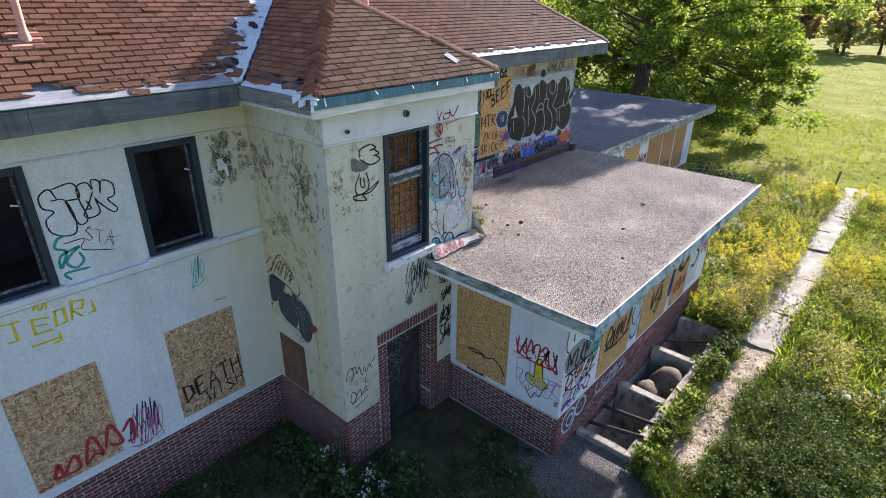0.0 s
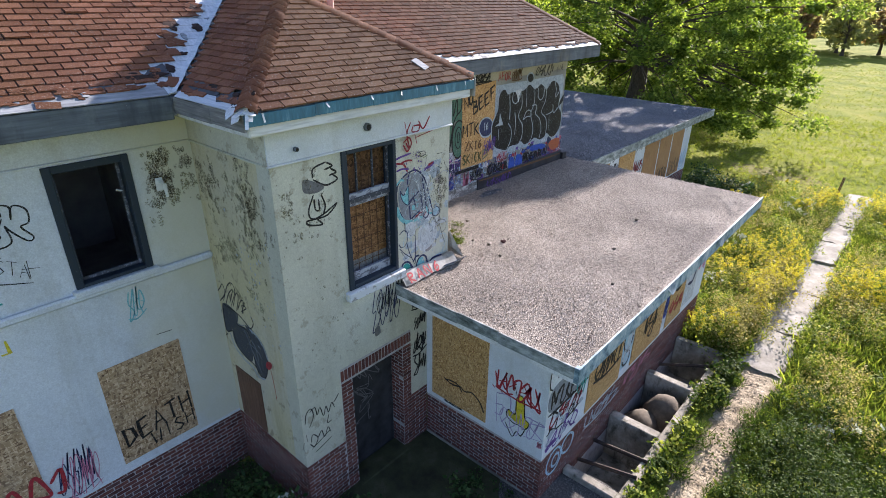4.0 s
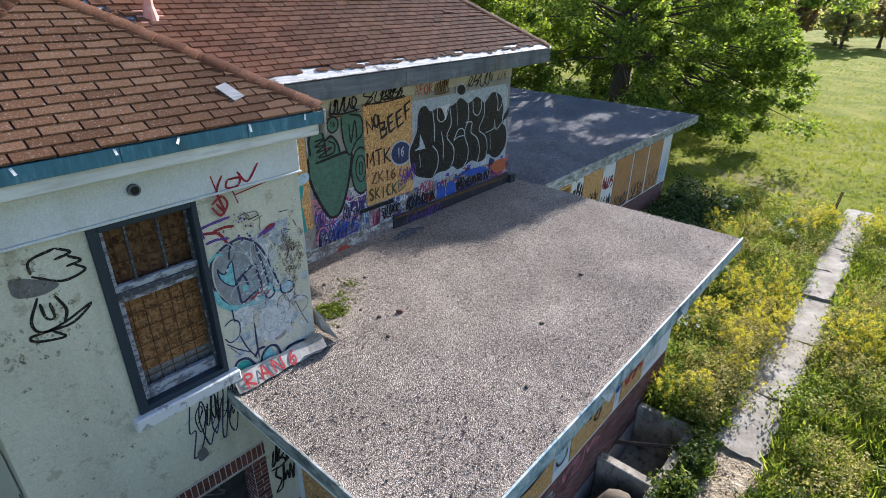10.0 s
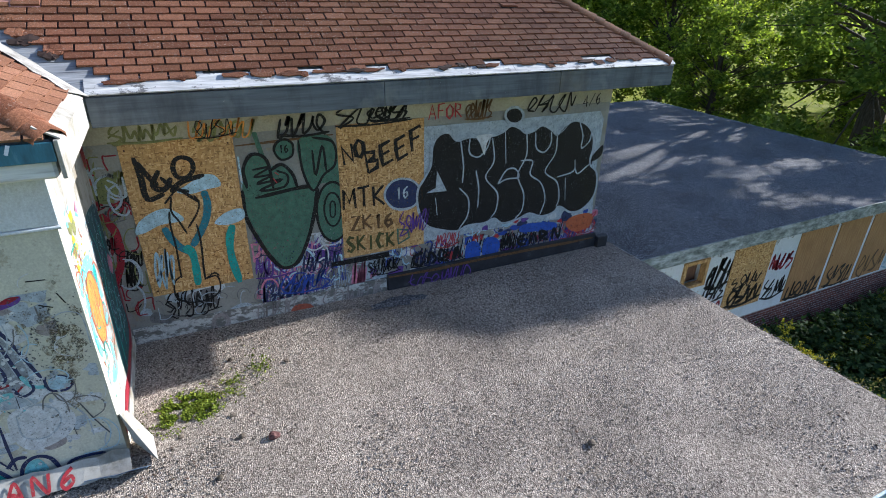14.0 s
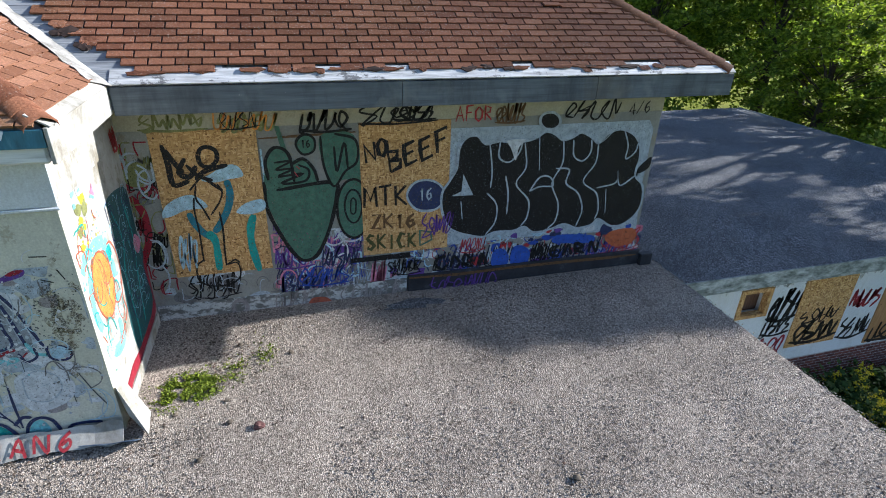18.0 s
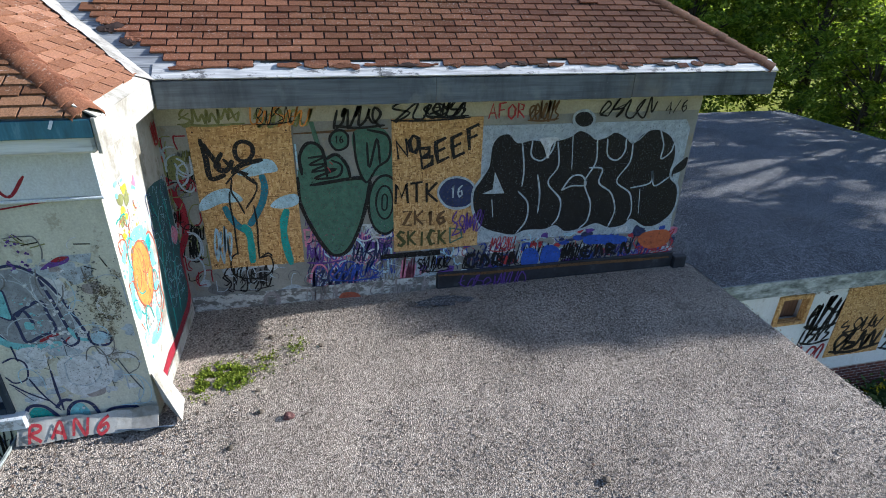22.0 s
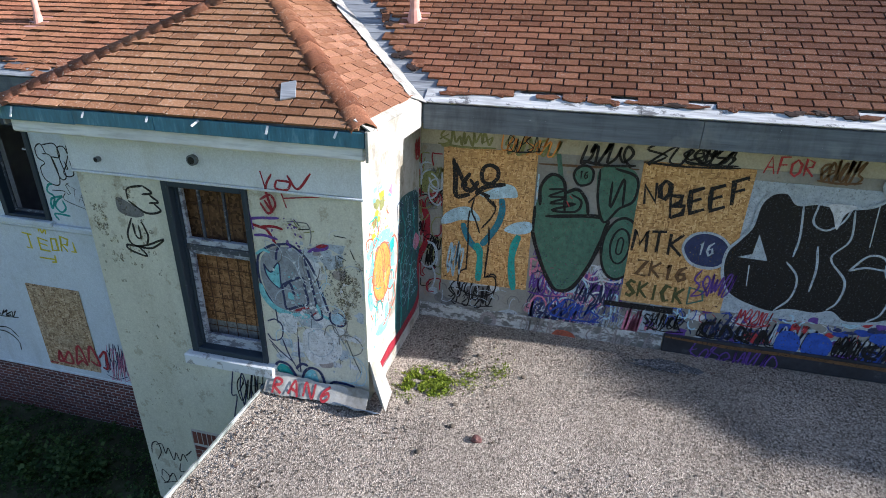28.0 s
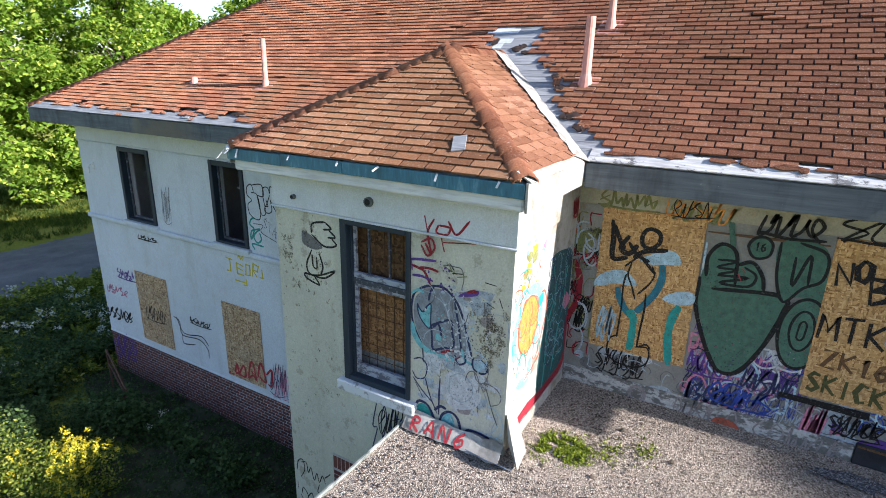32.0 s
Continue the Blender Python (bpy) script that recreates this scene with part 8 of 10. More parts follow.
strokes("front", "thin pale lines in the bulb", "pale", 0.012, [[(7.01, 5.12), (7.16, 5.04), (7.26, 4.81)], [(7.09, 5.16), (7.2, 5.0)], [(7.31, 4.93), (7.37, 4.57)], [(7.08, 4.57), (7.24, 4.47)]], 0.0)
blob("front", "cyan heart shape", "cyan", [(6.81, 4.98), (6.84, 4.92), (6.89, 4.89), (6.95, 4.98), (6.99, 5.0), (6.99, 4.85), (6.98, 4.71), (6.9, 4.75), (6.83, 4.85)], 0.0)
strokes("front", "dark line round the heart", "navy", 0.016, [[(6.81, 4.98), (6.84, 4.92), (6.89, 4.89), (6.95, 4.98), (6.99, 5.0), (6.99, 4.85), (6.98, 4.71), (6.9, 4.75), (6.83, 4.85), (6.81, 4.98)]], 0.0)
strokes("front", "cyan swoosh", "cyan", 0.07, [[(6.73, 4.73), (6.78, 4.57), (6.89, 4.45), (7.07, 4.39), (7.3, 4.41)]], 0.0)
strokes("front", "cyan swoosh", "cyan", 0.035, [[(7.39, 4.57), (7.44, 4.45), (7.54, 4.41)], [(6.73, 5.08), (6.82, 5.14), (6.9, 5.12)]], 0.0)
blob("front", "small cyan eye", "cyan", [(7.07, 4.67), (7.13, 4.65), (7.12, 4.59), (7.06, 4.6)], 0.0)
strokes("front", "crimson dabs", "crimson", 0.03, [[(7.13, 4.45), (7.24, 4.5), (7.3, 4.51)], [(7.32, 4.41), (7.38, 4.47)], [(7.65, 4.45), (7.71, 4.4), (7.66, 4.34)], [(6.73, 5.42), (6.82, 5.4), (6.9, 5.37), (6.98, 5.23)], [(6.84, 5.41), (6.98, 5.42), (7.08, 5.4)]], 0.0)
strokes("front", "dark loops by the bulb", "navy", 0.024, [[(7.31, 4.47), (7.35, 4.37), (7.44, 4.41), (7.44, 4.51)], [(7.53, 4.49), (7.55, 4.37), (7.66, 4.34), (7.72, 4.41), (7.65, 4.49), (7.56, 4.47)], [(7.55, 4.51), (7.52, 4.41)]], 0.0)
blob("front", "pale blue blot", "sky", [(7.56, 4.47), (7.65, 4.49), (7.71, 4.41), (7.64, 4.36), (7.56, 4.38)], 0.0)
blob("front", "purple smear", "purple", [(7.33, 5.18), (7.44, 5.26), (7.57, 5.29), (7.55, 5.23), (7.41, 5.19)], 0.0)
blob("front", "crimson smear", "crimson", [(7.43, 5.25), (7.5, 5.29), (7.57, 5.28), (7.49, 5.24)], 0.0)
strokes("front", "violet sprayed haze lines", "purple", 0.03, [[(6.72, 5.48), (6.83, 5.5), (7.05, 5.52)], [(6.74, 5.3), (6.87, 5.31), (7.01, 5.28)], [(6.71, 5.59), (6.74, 5.36)]], 0.0)
strokes("front", "olive flicks", "olive", 0.02, [[(7.14, 5.48), (7.31, 5.42)], [(7.2, 5.52), (7.25, 5.44)], [(7.31, 5.39), (7.43, 5.42)]], 0.0)
strokes("front", "black flicks", "black", 0.02, [[(7.22, 5.52), (7.27, 5.46)], [(7.64, 5.4), (7.77, 5.39)], [(7.25, 5.42), (7.39, 5.44)], [(7.81, 5.26), (7.85, 5.16)], [(7.67, 5.18), (7.76, 5.14)]], 0.0)
strokes("front", "long black uprights", "navy", 0.028, [[(7.13, 4.13), (7.12, 3.9), (7.12, 3.63)], [(6.89, 4.43), (6.9, 4.26)]], 0.0, curved=False)
strokes("front", "thin grey uprights", "slate", 0.012, [[(7.05, 4.41), (7.04, 4.15)], [(7.13, 4.38), (7.13, 4.13)], [(7.03, 4.18), (7.13, 4.13)], [(7.31, 4.38), (7.3, 4.06)], [(7.22, 4.26), (7.33, 4.06), (7.41, 3.9)], [(7.61, 4.06), (7.62, 3.84)], [(7.53, 3.94), (7.66, 3.88)], [(7.71, 4.18), (7.79, 3.94), (7.87, 3.75)]], 0.0)
blob("front", "white painted patch", "white", [(6.92, 4.38), (7.11, 4.38), (7.12, 4.18), (7.0, 4.15), (6.92, 4.22)], 0.0)
blob("front", "white painted patch", "white", [(7.22, 4.22), (7.47, 4.26), (7.65, 4.1), (7.58, 3.88), (7.31, 3.79), (7.19, 3.94)], 0.0)
strokes("front", "navy rings of bubble shapes", "navy", 0.016, [[(6.77, 4.26), (6.87, 4.3), (6.95, 4.22), (6.92, 4.06), (6.81, 4.02), (6.75, 4.1)], [(6.93, 4.06), (6.99, 3.86), (7.1, 3.63)], [(6.76, 4.02), (6.89, 3.88), (7.05, 3.75)], [(6.79, 3.96), (6.9, 3.79)]], 0.0)
strokes("front", "pale rings of bubble shapes", "pale", 0.014, [[(7.26, 4.18), (7.39, 4.26), (7.53, 4.18), (7.54, 4.02), (7.41, 3.9), (7.26, 3.96), (7.26, 4.18)], [(7.33, 4.06), (7.46, 4.1)], [(7.6, 4.26), (7.73, 4.02), (7.74, 3.79)]], 0.0)
blob("front", "teal patch at the wall foot", "teal", [(6.8, 3.57), (6.87, 3.7), (6.97, 3.67), (7.03, 3.54), (6.94, 3.51)], 0.0)
blob("front", "cyan patch at the wall foot", "cyan", [(7.16, 3.53), (7.21, 3.67), (7.3, 3.68), (7.33, 3.52)], 0.0)
strokes("front", "bold navy arches at the wall foot", "navy", 0.034, [[(6.77, 3.58), (6.84, 3.72), (6.96, 3.71), (7.03, 3.61), (7.08, 3.49)], [(7.12, 3.49), (7.17, 3.65), (7.27, 3.72), (7.37, 3.67), (7.42, 3.51)], [(7.46, 3.5), (7.52, 3.57), (7.65, 3.58), (7.78, 3.56)], [(7.06, 3.67), (7.14, 3.75), (7.22, 3.74)]], 0.0)
specks("front", "black mottled stains in the stucco", "slate", 7.45, 7.95, 4.25, 5.35, 260, 0.0, 0.012, 341)
specks("front", "black mottled stains in the stucco", "grey", 7.2, 7.95, 3.7, 5.5, 200, 0.0, 0.014, 342)
specks("front", "flaking patches in the stucco", "flake", 7.45, 7.95, 3.9, 5.6, 120, 0.0, 0.03, 343)
arcs("front", "thin worn curves of older painting", ["grey", "pale", "white", "sky"], 0.010, 6.86, 7.93, 3.6, 5.5, 7, 0.16, 6)
scrawl("front", "small black tags beside the door", "black", 0.03, 7.02, 7.36, 1.35, 1.75, 210, 0.0, 0.6)
scrawl("front", "small black tags beside the door", "black", 0.035, 7.02, 7.36, 1.8, 2.2, 211, 0.0, 0.6)
scrawl("front", "small black tags beside the door", "black", 0.022, 7.05, 7.36, 2.35, 2.6, 212, 0.0, 0.8)
scrawl("front", "small black tags beside the door", "black", 0.022, 7.0, 7.36, 2.75, 3.0, 213, 0.0, 0.8)
# bay south side
for shape in ([(-7.83, 3.17), (-7.41, 3.17), (-7.42, 2.99), (-7.68, 2.73), (-7.87, 2.67)],
              [(-7.6, 2.84), (-7.42, 2.97), (-7.21, 2.95), (-7.11, 2.83), (-7.08, 2.57), (-7.16, 2.36), (-7.41, 2.37), (-7.6, 2.47), (-7.66, 2.64)],
              [(-7.19, 3.04), (-7.01, 3.01), (-6.83, 2.95), (-6.72, 2.82), (-6.66, 2.6), (-6.74, 2.34), (-6.84, 2.21), (-6.94, 2.19), (-7.06, 2.3), (-7.07, 2.52), (-7.08, 2.79)]):
    blob("bay_south", "dark grey painted fish shape", "slate", shape, 0.0)
strokes("bay_south", "black outline of the fish shape", "black", 0.026, [[(-7.83, 3.17), (-7.87, 2.65), (-7.63, 2.72), (-7.56, 2.46), (-7.33, 2.36), (-7.07, 2.32), (-6.94, 2.19), (-6.78, 2.25), (-6.65, 2.61), (-6.7, 2.83), (-6.83, 2.96), (-7.08, 3.05), (-7.38, 3.16), (-7.83, 3.17)],
         [(-7.38, 3.16), (-7.44, 2.94), (-7.18, 2.96), (-7.08, 2.79), (-7.07, 2.51), (-7.0, 2.2)]], 0.0)
strokes("bay_south", "white edge of the fish shape", "pale", 0.035, [[(-7.75, 2.65), (-7.66, 2.42), (-7.43, 2.29), (-7.15, 2.24), (-7.01, 2.14), (-6.81, 2.19)], [(-7.07, 3.01), (-6.89, 2.98), (-6.73, 2.86), (-6.64, 2.64)]], 0.0)
strokes("bay_south", "thin pale lines in the fish shape", "ash", 0.016, [[(-7.25, 2.93), (-7.15, 2.76), (-7.05, 2.54), (-6.89, 2.28)], [(-7.4, 3.13), (-7.43, 2.95), (-7.2, 3.02)], [(-7.18, 2.7), (-6.94, 2.68), (-6.81, 2.56)], [(-7.08, 2.81), (-6.97, 2.71), (-6.93, 2.42)]], 0.0)
strokes("bay_south", "black crown scribble", "black", 0.02, [[(-7.97, 3.32), (-7.83, 3.45), (-7.72, 3.56), (-7.69, 3.4), (-7.9, 3.19)], [(-7.78, 3.24), (-7.56, 3.59), (-7.41, 3.69), (-7.34, 3.57), (-7.54, 3.24)], [(-7.72, 3.19), (-7.56, 3.45), (-7.41, 3.57), (-7.57, 3.28)],
         [(-7.48, 3.25), (-7.32, 3.54), (-7.26, 3.5), (-7.39, 3.2)], [(-7.35, 3.24), (-7.2, 3.46), (-7.12, 3.47), (-7.22, 3.22)], [(-7.25, 3.25), (-7.06, 3.39), (-7.19, 3.38), (-7.16, 3.23)], [(-8.04, 3.27), (-8.04, 3.05), (-7.91, 2.99), (-8.08, 2.75), (-7.95, 2.68), (-7.96, 2.52), (-7.83, 2.59)], [(-6.96, 3.29), (-6.92, 3.18), (-7.0, 3.06), (-7.1, 3.04)]], 0.0)
blob("bay_south", "red dot", "red", [(-6.54, 2.59), (-6.58, 2.52), (-6.65, 2.46), (-6.71, 2.46), (-6.73, 2.5), (-6.69, 2.58), (-6.62, 2.63), (-6.56, 2.63)], 0.0)
strokes("bay_south", "red drip", "rust", 0.02, [[(-6.6, 2.5), (-6.56, 2.18), (-6.55, 1.92)]], 0.0)
# bay north side
blob("bay_north", "dark teal mural field", "dark_teal", [(-7.1, 5.42), (-7.6, 5.38), (-7.86, 5.25), (-7.86, 4.86), (-7.93, 4.15), (-7.8, 3.68), (-7.33, 3.48), (-6.92, 3.63), (-6.84, 4.03), (-6.98, 4.65), (-7.08, 5.22)], 0.0)
strokes("bay_north", "crimson edge of the mural", "crimson", 0.14, [[(-8.03, 5.17), (-8.32, 4.75), (-8.26, 4.43), (-7.89, 4.3), (-7.93, 3.88), (-7.73, 3.63), (-6.97, 3.6), (-6.57, 3.64), (-6.08, 3.59)]], 0.0)
strokes("bay_north", "teal lines in the mural", "teal", 0.05, [[(-7.16, 5.29), (-7.29, 4.87), (-7.1, 4.55), (-7.09, 3.94), (-7.05, 3.67)], [(-7.57, 5.28), (-7.68, 4.77), (-7.5, 4.29), (-7.37, 3.77)]], 0.0)
blob("bay_north", "pink mural patch", "pink", [(-7.74, 4.75), (-7.92, 4.58), (-7.74, 4.5), (-7.62, 4.64)], 0.0)
strokes("bay_north", "cyan ring round the disc", "cyan", 0.12, [[(-6.45, 5.19), (-6.18, 5.23), (-6.01, 5.13)], [(-6.18, 5.07), (-6.03, 4.77), (-6.09, 4.49)], [(-6.56, 4.33), (-6.52, 4.09), (-6.23, 4.14), (-6.2, 4.3)], [(-6.38, 5.23), (-6.74, 5.13), (-6.75, 4.95)]], 0.0)
strokes("bay_north", "orange ring lines", "rust", 0.025, [[(-6.36, 5.37), (-6.31, 5.26), (-6.07, 5.13)], [(-6.69, 5.08), (-6.9, 5.04), (-6.99, 4.76), (-6.84, 4.42), (-6.83, 4.23), (-6.39, 4.1)], [(-6.43, 4.94), (-6.52, 4.79), (-6.33, 4.72), (-6.55, 4.7)], [(-6.28, 4.62), (-6.26, 4.48)], [(-6.05, 4.45), (-6.11, 4.33)]], 0.0)
splatter("bay_north", "pale green and yellow overspray", ['yellow', 'cyan', 'yellow', 'pale', 'olive'], -6.54, -6.14, 5.28, 5.73, 9, 0.05, 0.14, 9, 0.0)
splatter("bay_north", "faded red overspray", ['pink', 'pale', 'cyan'], -6.81, -6.14, 5.56, 6.05, 8, 0.04, 0.1, 10, 0.0)
scrawl("bay_north", "red tag under the eave", "red", 0.03, -7.84, -7.64, 5.78, 6.02, 85, 0.027, 1.0)
# annex walls
strokes("annex", "black zigzag line", "black", 0.03, [[(-5.47, 1.35), (-5.34, 1.3), (-5.21, 1.3), (-5.08, 1.34), (-4.98, 1.29), (-4.83, 1.35), (-4.71, 1.3), (-4.61, 1.21), (-4.54, 1.06)]], ON)
strokes("annex", "black zigzag line", "black", 0.03, [[(-5.45, 1.32), (-5.29, 1.36), (-5.13, 1.35), (-5.03, 1.23)]], ON)
scrawl("annex", "small black tag under the board", "black", 0.018, -5.47, -5.02, 0.81, 0.85, 101, 0.0, 1.3)
strokes("annex", "red sprayed letters", "red", 0.035, [[(-4.35, 2.07), (-4.27, 1.75), (-4.19, 1.98)], [(-4.32, 1.86), (-4.17, 1.67)], [(-4.13, 2.06), (-4.09, 1.76), (-3.98, 1.78)], [(-4.4, 1.77), (-4.35, 1.72)], [(-3.85, 1.95), (-3.7, 2.13), (-3.62, 1.69)], [(-3.8, 2.07), (-3.65, 1.85)], [(-3.58, 2.11), (-3.46, 1.7), (-3.58, 1.75)], [(-3.72, 1.9), (-3.46, 1.68)]], 0.0)
blob("annex", "yellow painted cactus shape", "yellow", [(-3.91, 1.73), (-3.84, 1.82), (-3.76, 1.78), (-3.72, 1.44), (-3.63, 1.36), (-3.68, 1.23), (-3.79, 1.25), (-3.88, 1.24), (-3.97, 1.28), (-4.06, 1.32), (-4.04, 1.42), (-3.91, 1.43)], 0.0)
strokes("annex", "black outline of the cactus shape", "black", 0.022, [[(-3.91, 1.73), (-3.84, 1.83), (-3.76, 1.78), (-3.72, 1.44), (-3.63, 1.36), (-3.7, 1.21), (-3.83, 1.22), (-3.96, 1.21), (-4.08, 1.3), (-4.04, 1.43), (-3.91, 1.41), (-3.91, 1.73)], [(-3.98, 2.05), (-3.9, 1.79)], [(-4.09, 1.13), (-3.94, 0.91), (-3.86, 1.06), (-3.77, 1.02), (-3.7, 1.19)]], 0.0)
strokes("annex", "lilac box lines", "lilac", 0.022, [[(-4.3, 1.64), (-4.27, 1.03)], [(-4.3, 1.64), (-4.04, 1.7), (-4.0, 1.4)], [(-4.31, 1.4), (-4.16, 1.44), (-4.19, 1.23), (-4.32, 1.2)], [(-3.72, 1.48), (-3.34, 1.48), (-3.63, 1.36), (-3.36, 1.16)], [(-3.73, 1.05), (-3.4, 1.14)], [(-3.6, 1.47), (-3.61, 1.13)]], 0.0)
scrawl("annex", "violet scribbles round the cactus shape", "lilac", 0.016, -4.25, -3.5, 1.0, 1.5, 102, 0.0, 0.8)
scrawl("annex", "bold red sprayed lettering", "red", 0.034, -4.34, -3.5, 1.74, 2.12, 129, 0.0, 0.9)
scrawl("annex", "pink heart mark", "pink", 0.02, -3.46, -3.37, 0.99, 1.1, 103, 0.0, 0.6)
letters("outer", "bold black block letters by the corner", "black", 0.075, "TSO", 7.50, 2.30, 8.62, 2.34, 0.55, 0.0, 0.3)
strokes("outer", "black outline round the block letters", "black", 0.03, [[(7.46, 2.9), (7.44, 2.2), (8.0, 2.15), (8.68, 2.2), (8.7, 2.95)], oval(8.4, 2.6, 0.2, 0.26)], 0.0)
blob("outer", "grey fill behind the tags", "ash", [(7.5, 2.15), (8.2, 2.2), (8.74, 2.1), (8.72, 1.75), (8.1, 1.62), (7.48, 1.72)], 0.0)
scrawl("outer", "dense black tags by the corner", "black", 0.055, 7.46, 8.70, 1.66, 2.12, 104, 0.0, 0.8)
scrawl("outer", "dense black tags by the corner", "black", 0.045, 7.46, 8.60, 1.20, 1.62, 117, 0.0, 0.9)
scrawl("outer", "crimson tag", "crimson", 0.04, 7.55, 8.60, 1.34, 1.60, 105, 0.0, 0.8)
scrawl("outer", "purple tag", "purple", 0.04, 7.46, 8.5, 0.82, 1.15, 106, 0.0, 0.8)
scrawl("outer", "teal tag", "teal", 0.03, 8.3, 8.78, 1.45, 2.2, 118, 0.0, 0.6)
splatter("outer", "overpainted patches of old spray paint", ["pale", "sky", "ash", "purple"], 7.48, 8.8, 0.8, 1.6, 14, 0.05, 0.14, 11, 0.0)
strokes("outer", "pale blue ring on the brick", "sky", 0.05, [oval(7.85, 0.42, 0.24, 0.26), oval(7.9, 0.4, 0.12, 0.13), oval(8.3, 0.5, 0.2, 0.2)], 0.0, closed=True)
scrawl("outer", "pale tag on the brick", "pale", 0.04, 8.9, 10.3, 0.35, 0.65, 119, 0.0, 0.8)
scrawl("outer", "pale lilac tag on the brick", "pink", 0.03, 10.5, 12.0, 0.35, 0.65, 127, 0.0, 0.8)
scrawl("outer", "black tag on the board", "black", 0.06, 9.0, 10.08, 1.35, 1.85, 107, ON, 0.8)
scrawl("outer", "black tag on the board", "black", 0.035, 9.1, 9.9, 1.95, 2.4, 128, ON, 0.7)
blob("outer", "pale blue field between the boards", "sky", [(10.24, 0.95), (10.70, 0.95), (10.70, 2.6), (10.24, 2.6)], 0.0, False)
strokes("outer", "black bubble outline", "black", 0.05, [oval(10.47, 2.2, 0.19, 0.28), oval(10.47, 1.6, 0.2, 0.25), oval(10.47, 1.15, 0.16, 0.16)], 0.0, closed=True)
scrawl("outer", "white marks between the boards", "white", 0.04, 10.28, 10.68, 1.2, 2.4, 112, 0.0, 0.6)
scrawl("outer", "black lettering on the board", "black", 0.05, 10.85, 12.2, 1.95, 2.4, 109, ON, 0.8)
scrawl("outer", "black tag on the board", "black", 0.06, 11.2, 11.9, 1.2, 1.75, 113, ON, 0.5)
blob("outer", "white field between the boards", "white", [(12.33, 0.95), (12.56, 0.95), (12.56, 2.65), (12.33, 2.65)], 0.0, False)
scrawl("outer", "blue tag", "blue", 0.07, 12.32, 12.58, 1.3, 2.6, 110, 0.0, 0.5)
scrawl("outer", "red tag on the board", "red", 0.07, 12.65, 13.5, 1.15, 1.45, 111, ON, 0.6)
strokes("outer", "black rounded letter on the board", "black", 0.08, [oval(13.05, 2.05, 0.3, 0.38)], ON, closed=True)
scrawl("outer", "black tag on the board", "black", 0.06, 12.75, 13.4, 1.75, 2.3, 114, ON, 0.5)
blob("outer", "white field past the boards", "white", [(13.62, 0.9), (14.42, 0.9), (14.42, 2.7), (13.62, 2.7)], 0.0, False)
strokes("outer", "blue sprayed numeral", "navy", 0.09, [[(13.82, 2.3), (14.1, 2.4), (14.22, 2.15), (14.0, 1.95), (14.24, 1.75), (14.1, 1.45), (13.8, 1.5)]], 0.0)
scrawl("outer", "pink tag past the boards", "pink", 0.06, 14.45, 14.98, 1.5, 2.5, 115, 0.0, 0.6)
# far wing wall
scrawl("far", "dense black tag on the far wing", "black", 0.07, 18.1, 18.78, 1.95, 2.55, 120, 0.0, 0.8)
scrawl("far", "dense black tag on the far wing", "black", 0.05, 18.1, 18.75, 1.6, 1.95, 131, 0.0, 0.8)
scrawl("far", "crimson tag on the far wing", "crimson", 0.05, 18.1, 18.75, 1.0, 1.6, 121, 0.0, 0.7)
scrawl("far", "black tag on the far board", "black", 0.07, 18.9, 20.0, 1.3, 1.75, 122, ON, 0.8)
scrawl("far", "black tag on the far board", "black", 0.04, 18.95, 19.9, 1.75, 2.05, 132, ON, 0.8)
scrawl("far", "crimson tag on the far wing", "crimson", 0.06, 20.15, 20.9, 1.9, 2.3, 123, 0.0, 0.8)
scrawl("far", "black tag on the far wing", "black", 0.05, 20.12, 20.92, 1.2, 1.7, 133, 0.0, 0.8)
scrawl("far", "black tag on the far board", "black", 0.06, 21.0, 22.2, 1.0, 1.4, 124, ON, 0.8)
scrawl("far", "black tag on the far board", "black", 0.05, 22.5, 23.5, 1.0, 1.5, 134, ON, 0.8)
scrawl("far", "brown tag on the far board", "brown", 0.05, 23.8, 24.9, 1.0, 1.6, 125, ON, 0.8)
scrawl("far", "pale blue tag on the far wing", "sky", 0.05, 25.05, 25.7, 1.0, 1.8, 126, 0.0, 0.8)
specks("far", "mildewed streaks under the roof edge", "leak", 15.8, 25.7, 2.6, 3.05, 260, 0.0, 0.06, 371)
# flaking and mildew near the inner corner
specks("bay_south", "brown flaking specks in the stucco", "flake", -7.0, -5.93, 4.3, 5.9, 260, 0.0, 0.03, 301)
specks("bay_south", "yellowish mildew specks", "mildew", -7.9, -6.2, 3.2, 5.85, 500, 0.0, 0.03, 302)
specks("front", "brown flaking specks in the stucco", "flake", 4.66, 5.5, 4.6, 5.85, 160, 0.0, 0.02, 303)
specks("south", "brown flaking specks in the stucco", "flake", 3.86, 4.64, 4.95, 5.8, 110, 0.0, 0.014, 304)
specks("south", "yellowish mildew specks", "mildew", 3.86, 4.64, 4.6, 5.8, 300, 0.0, 0.025, 306)
specks("front", "brown flaking specks in the stucco", "flake", 4.68, 5.7, 2.2, 5.2, 120, 0.0, 0.012, 305)
specks("south", "yellowish mildew specks", "mildew", -3.9, 4.6, 5.82, 6.2, 260, 0.0, 0.02, 307)
# dark leak stain round the inner corner
specks("south", "dark brown leak stain flecks", "leak", 3.88, 4.64, 5.15, 5.80, 190, 0.0, 0.034, 361)
specks("south", "dark brown leak stain flecks", "flake", 3.88, 4.64, 4.9, 5.80, 160, 0.0, 0.035, 362)
specks("bay_south", "dark brown leak stain flecks", "leak", -7.91, -7.25, 5.0, 5.80, 150, 0.0, 0.034, 363)
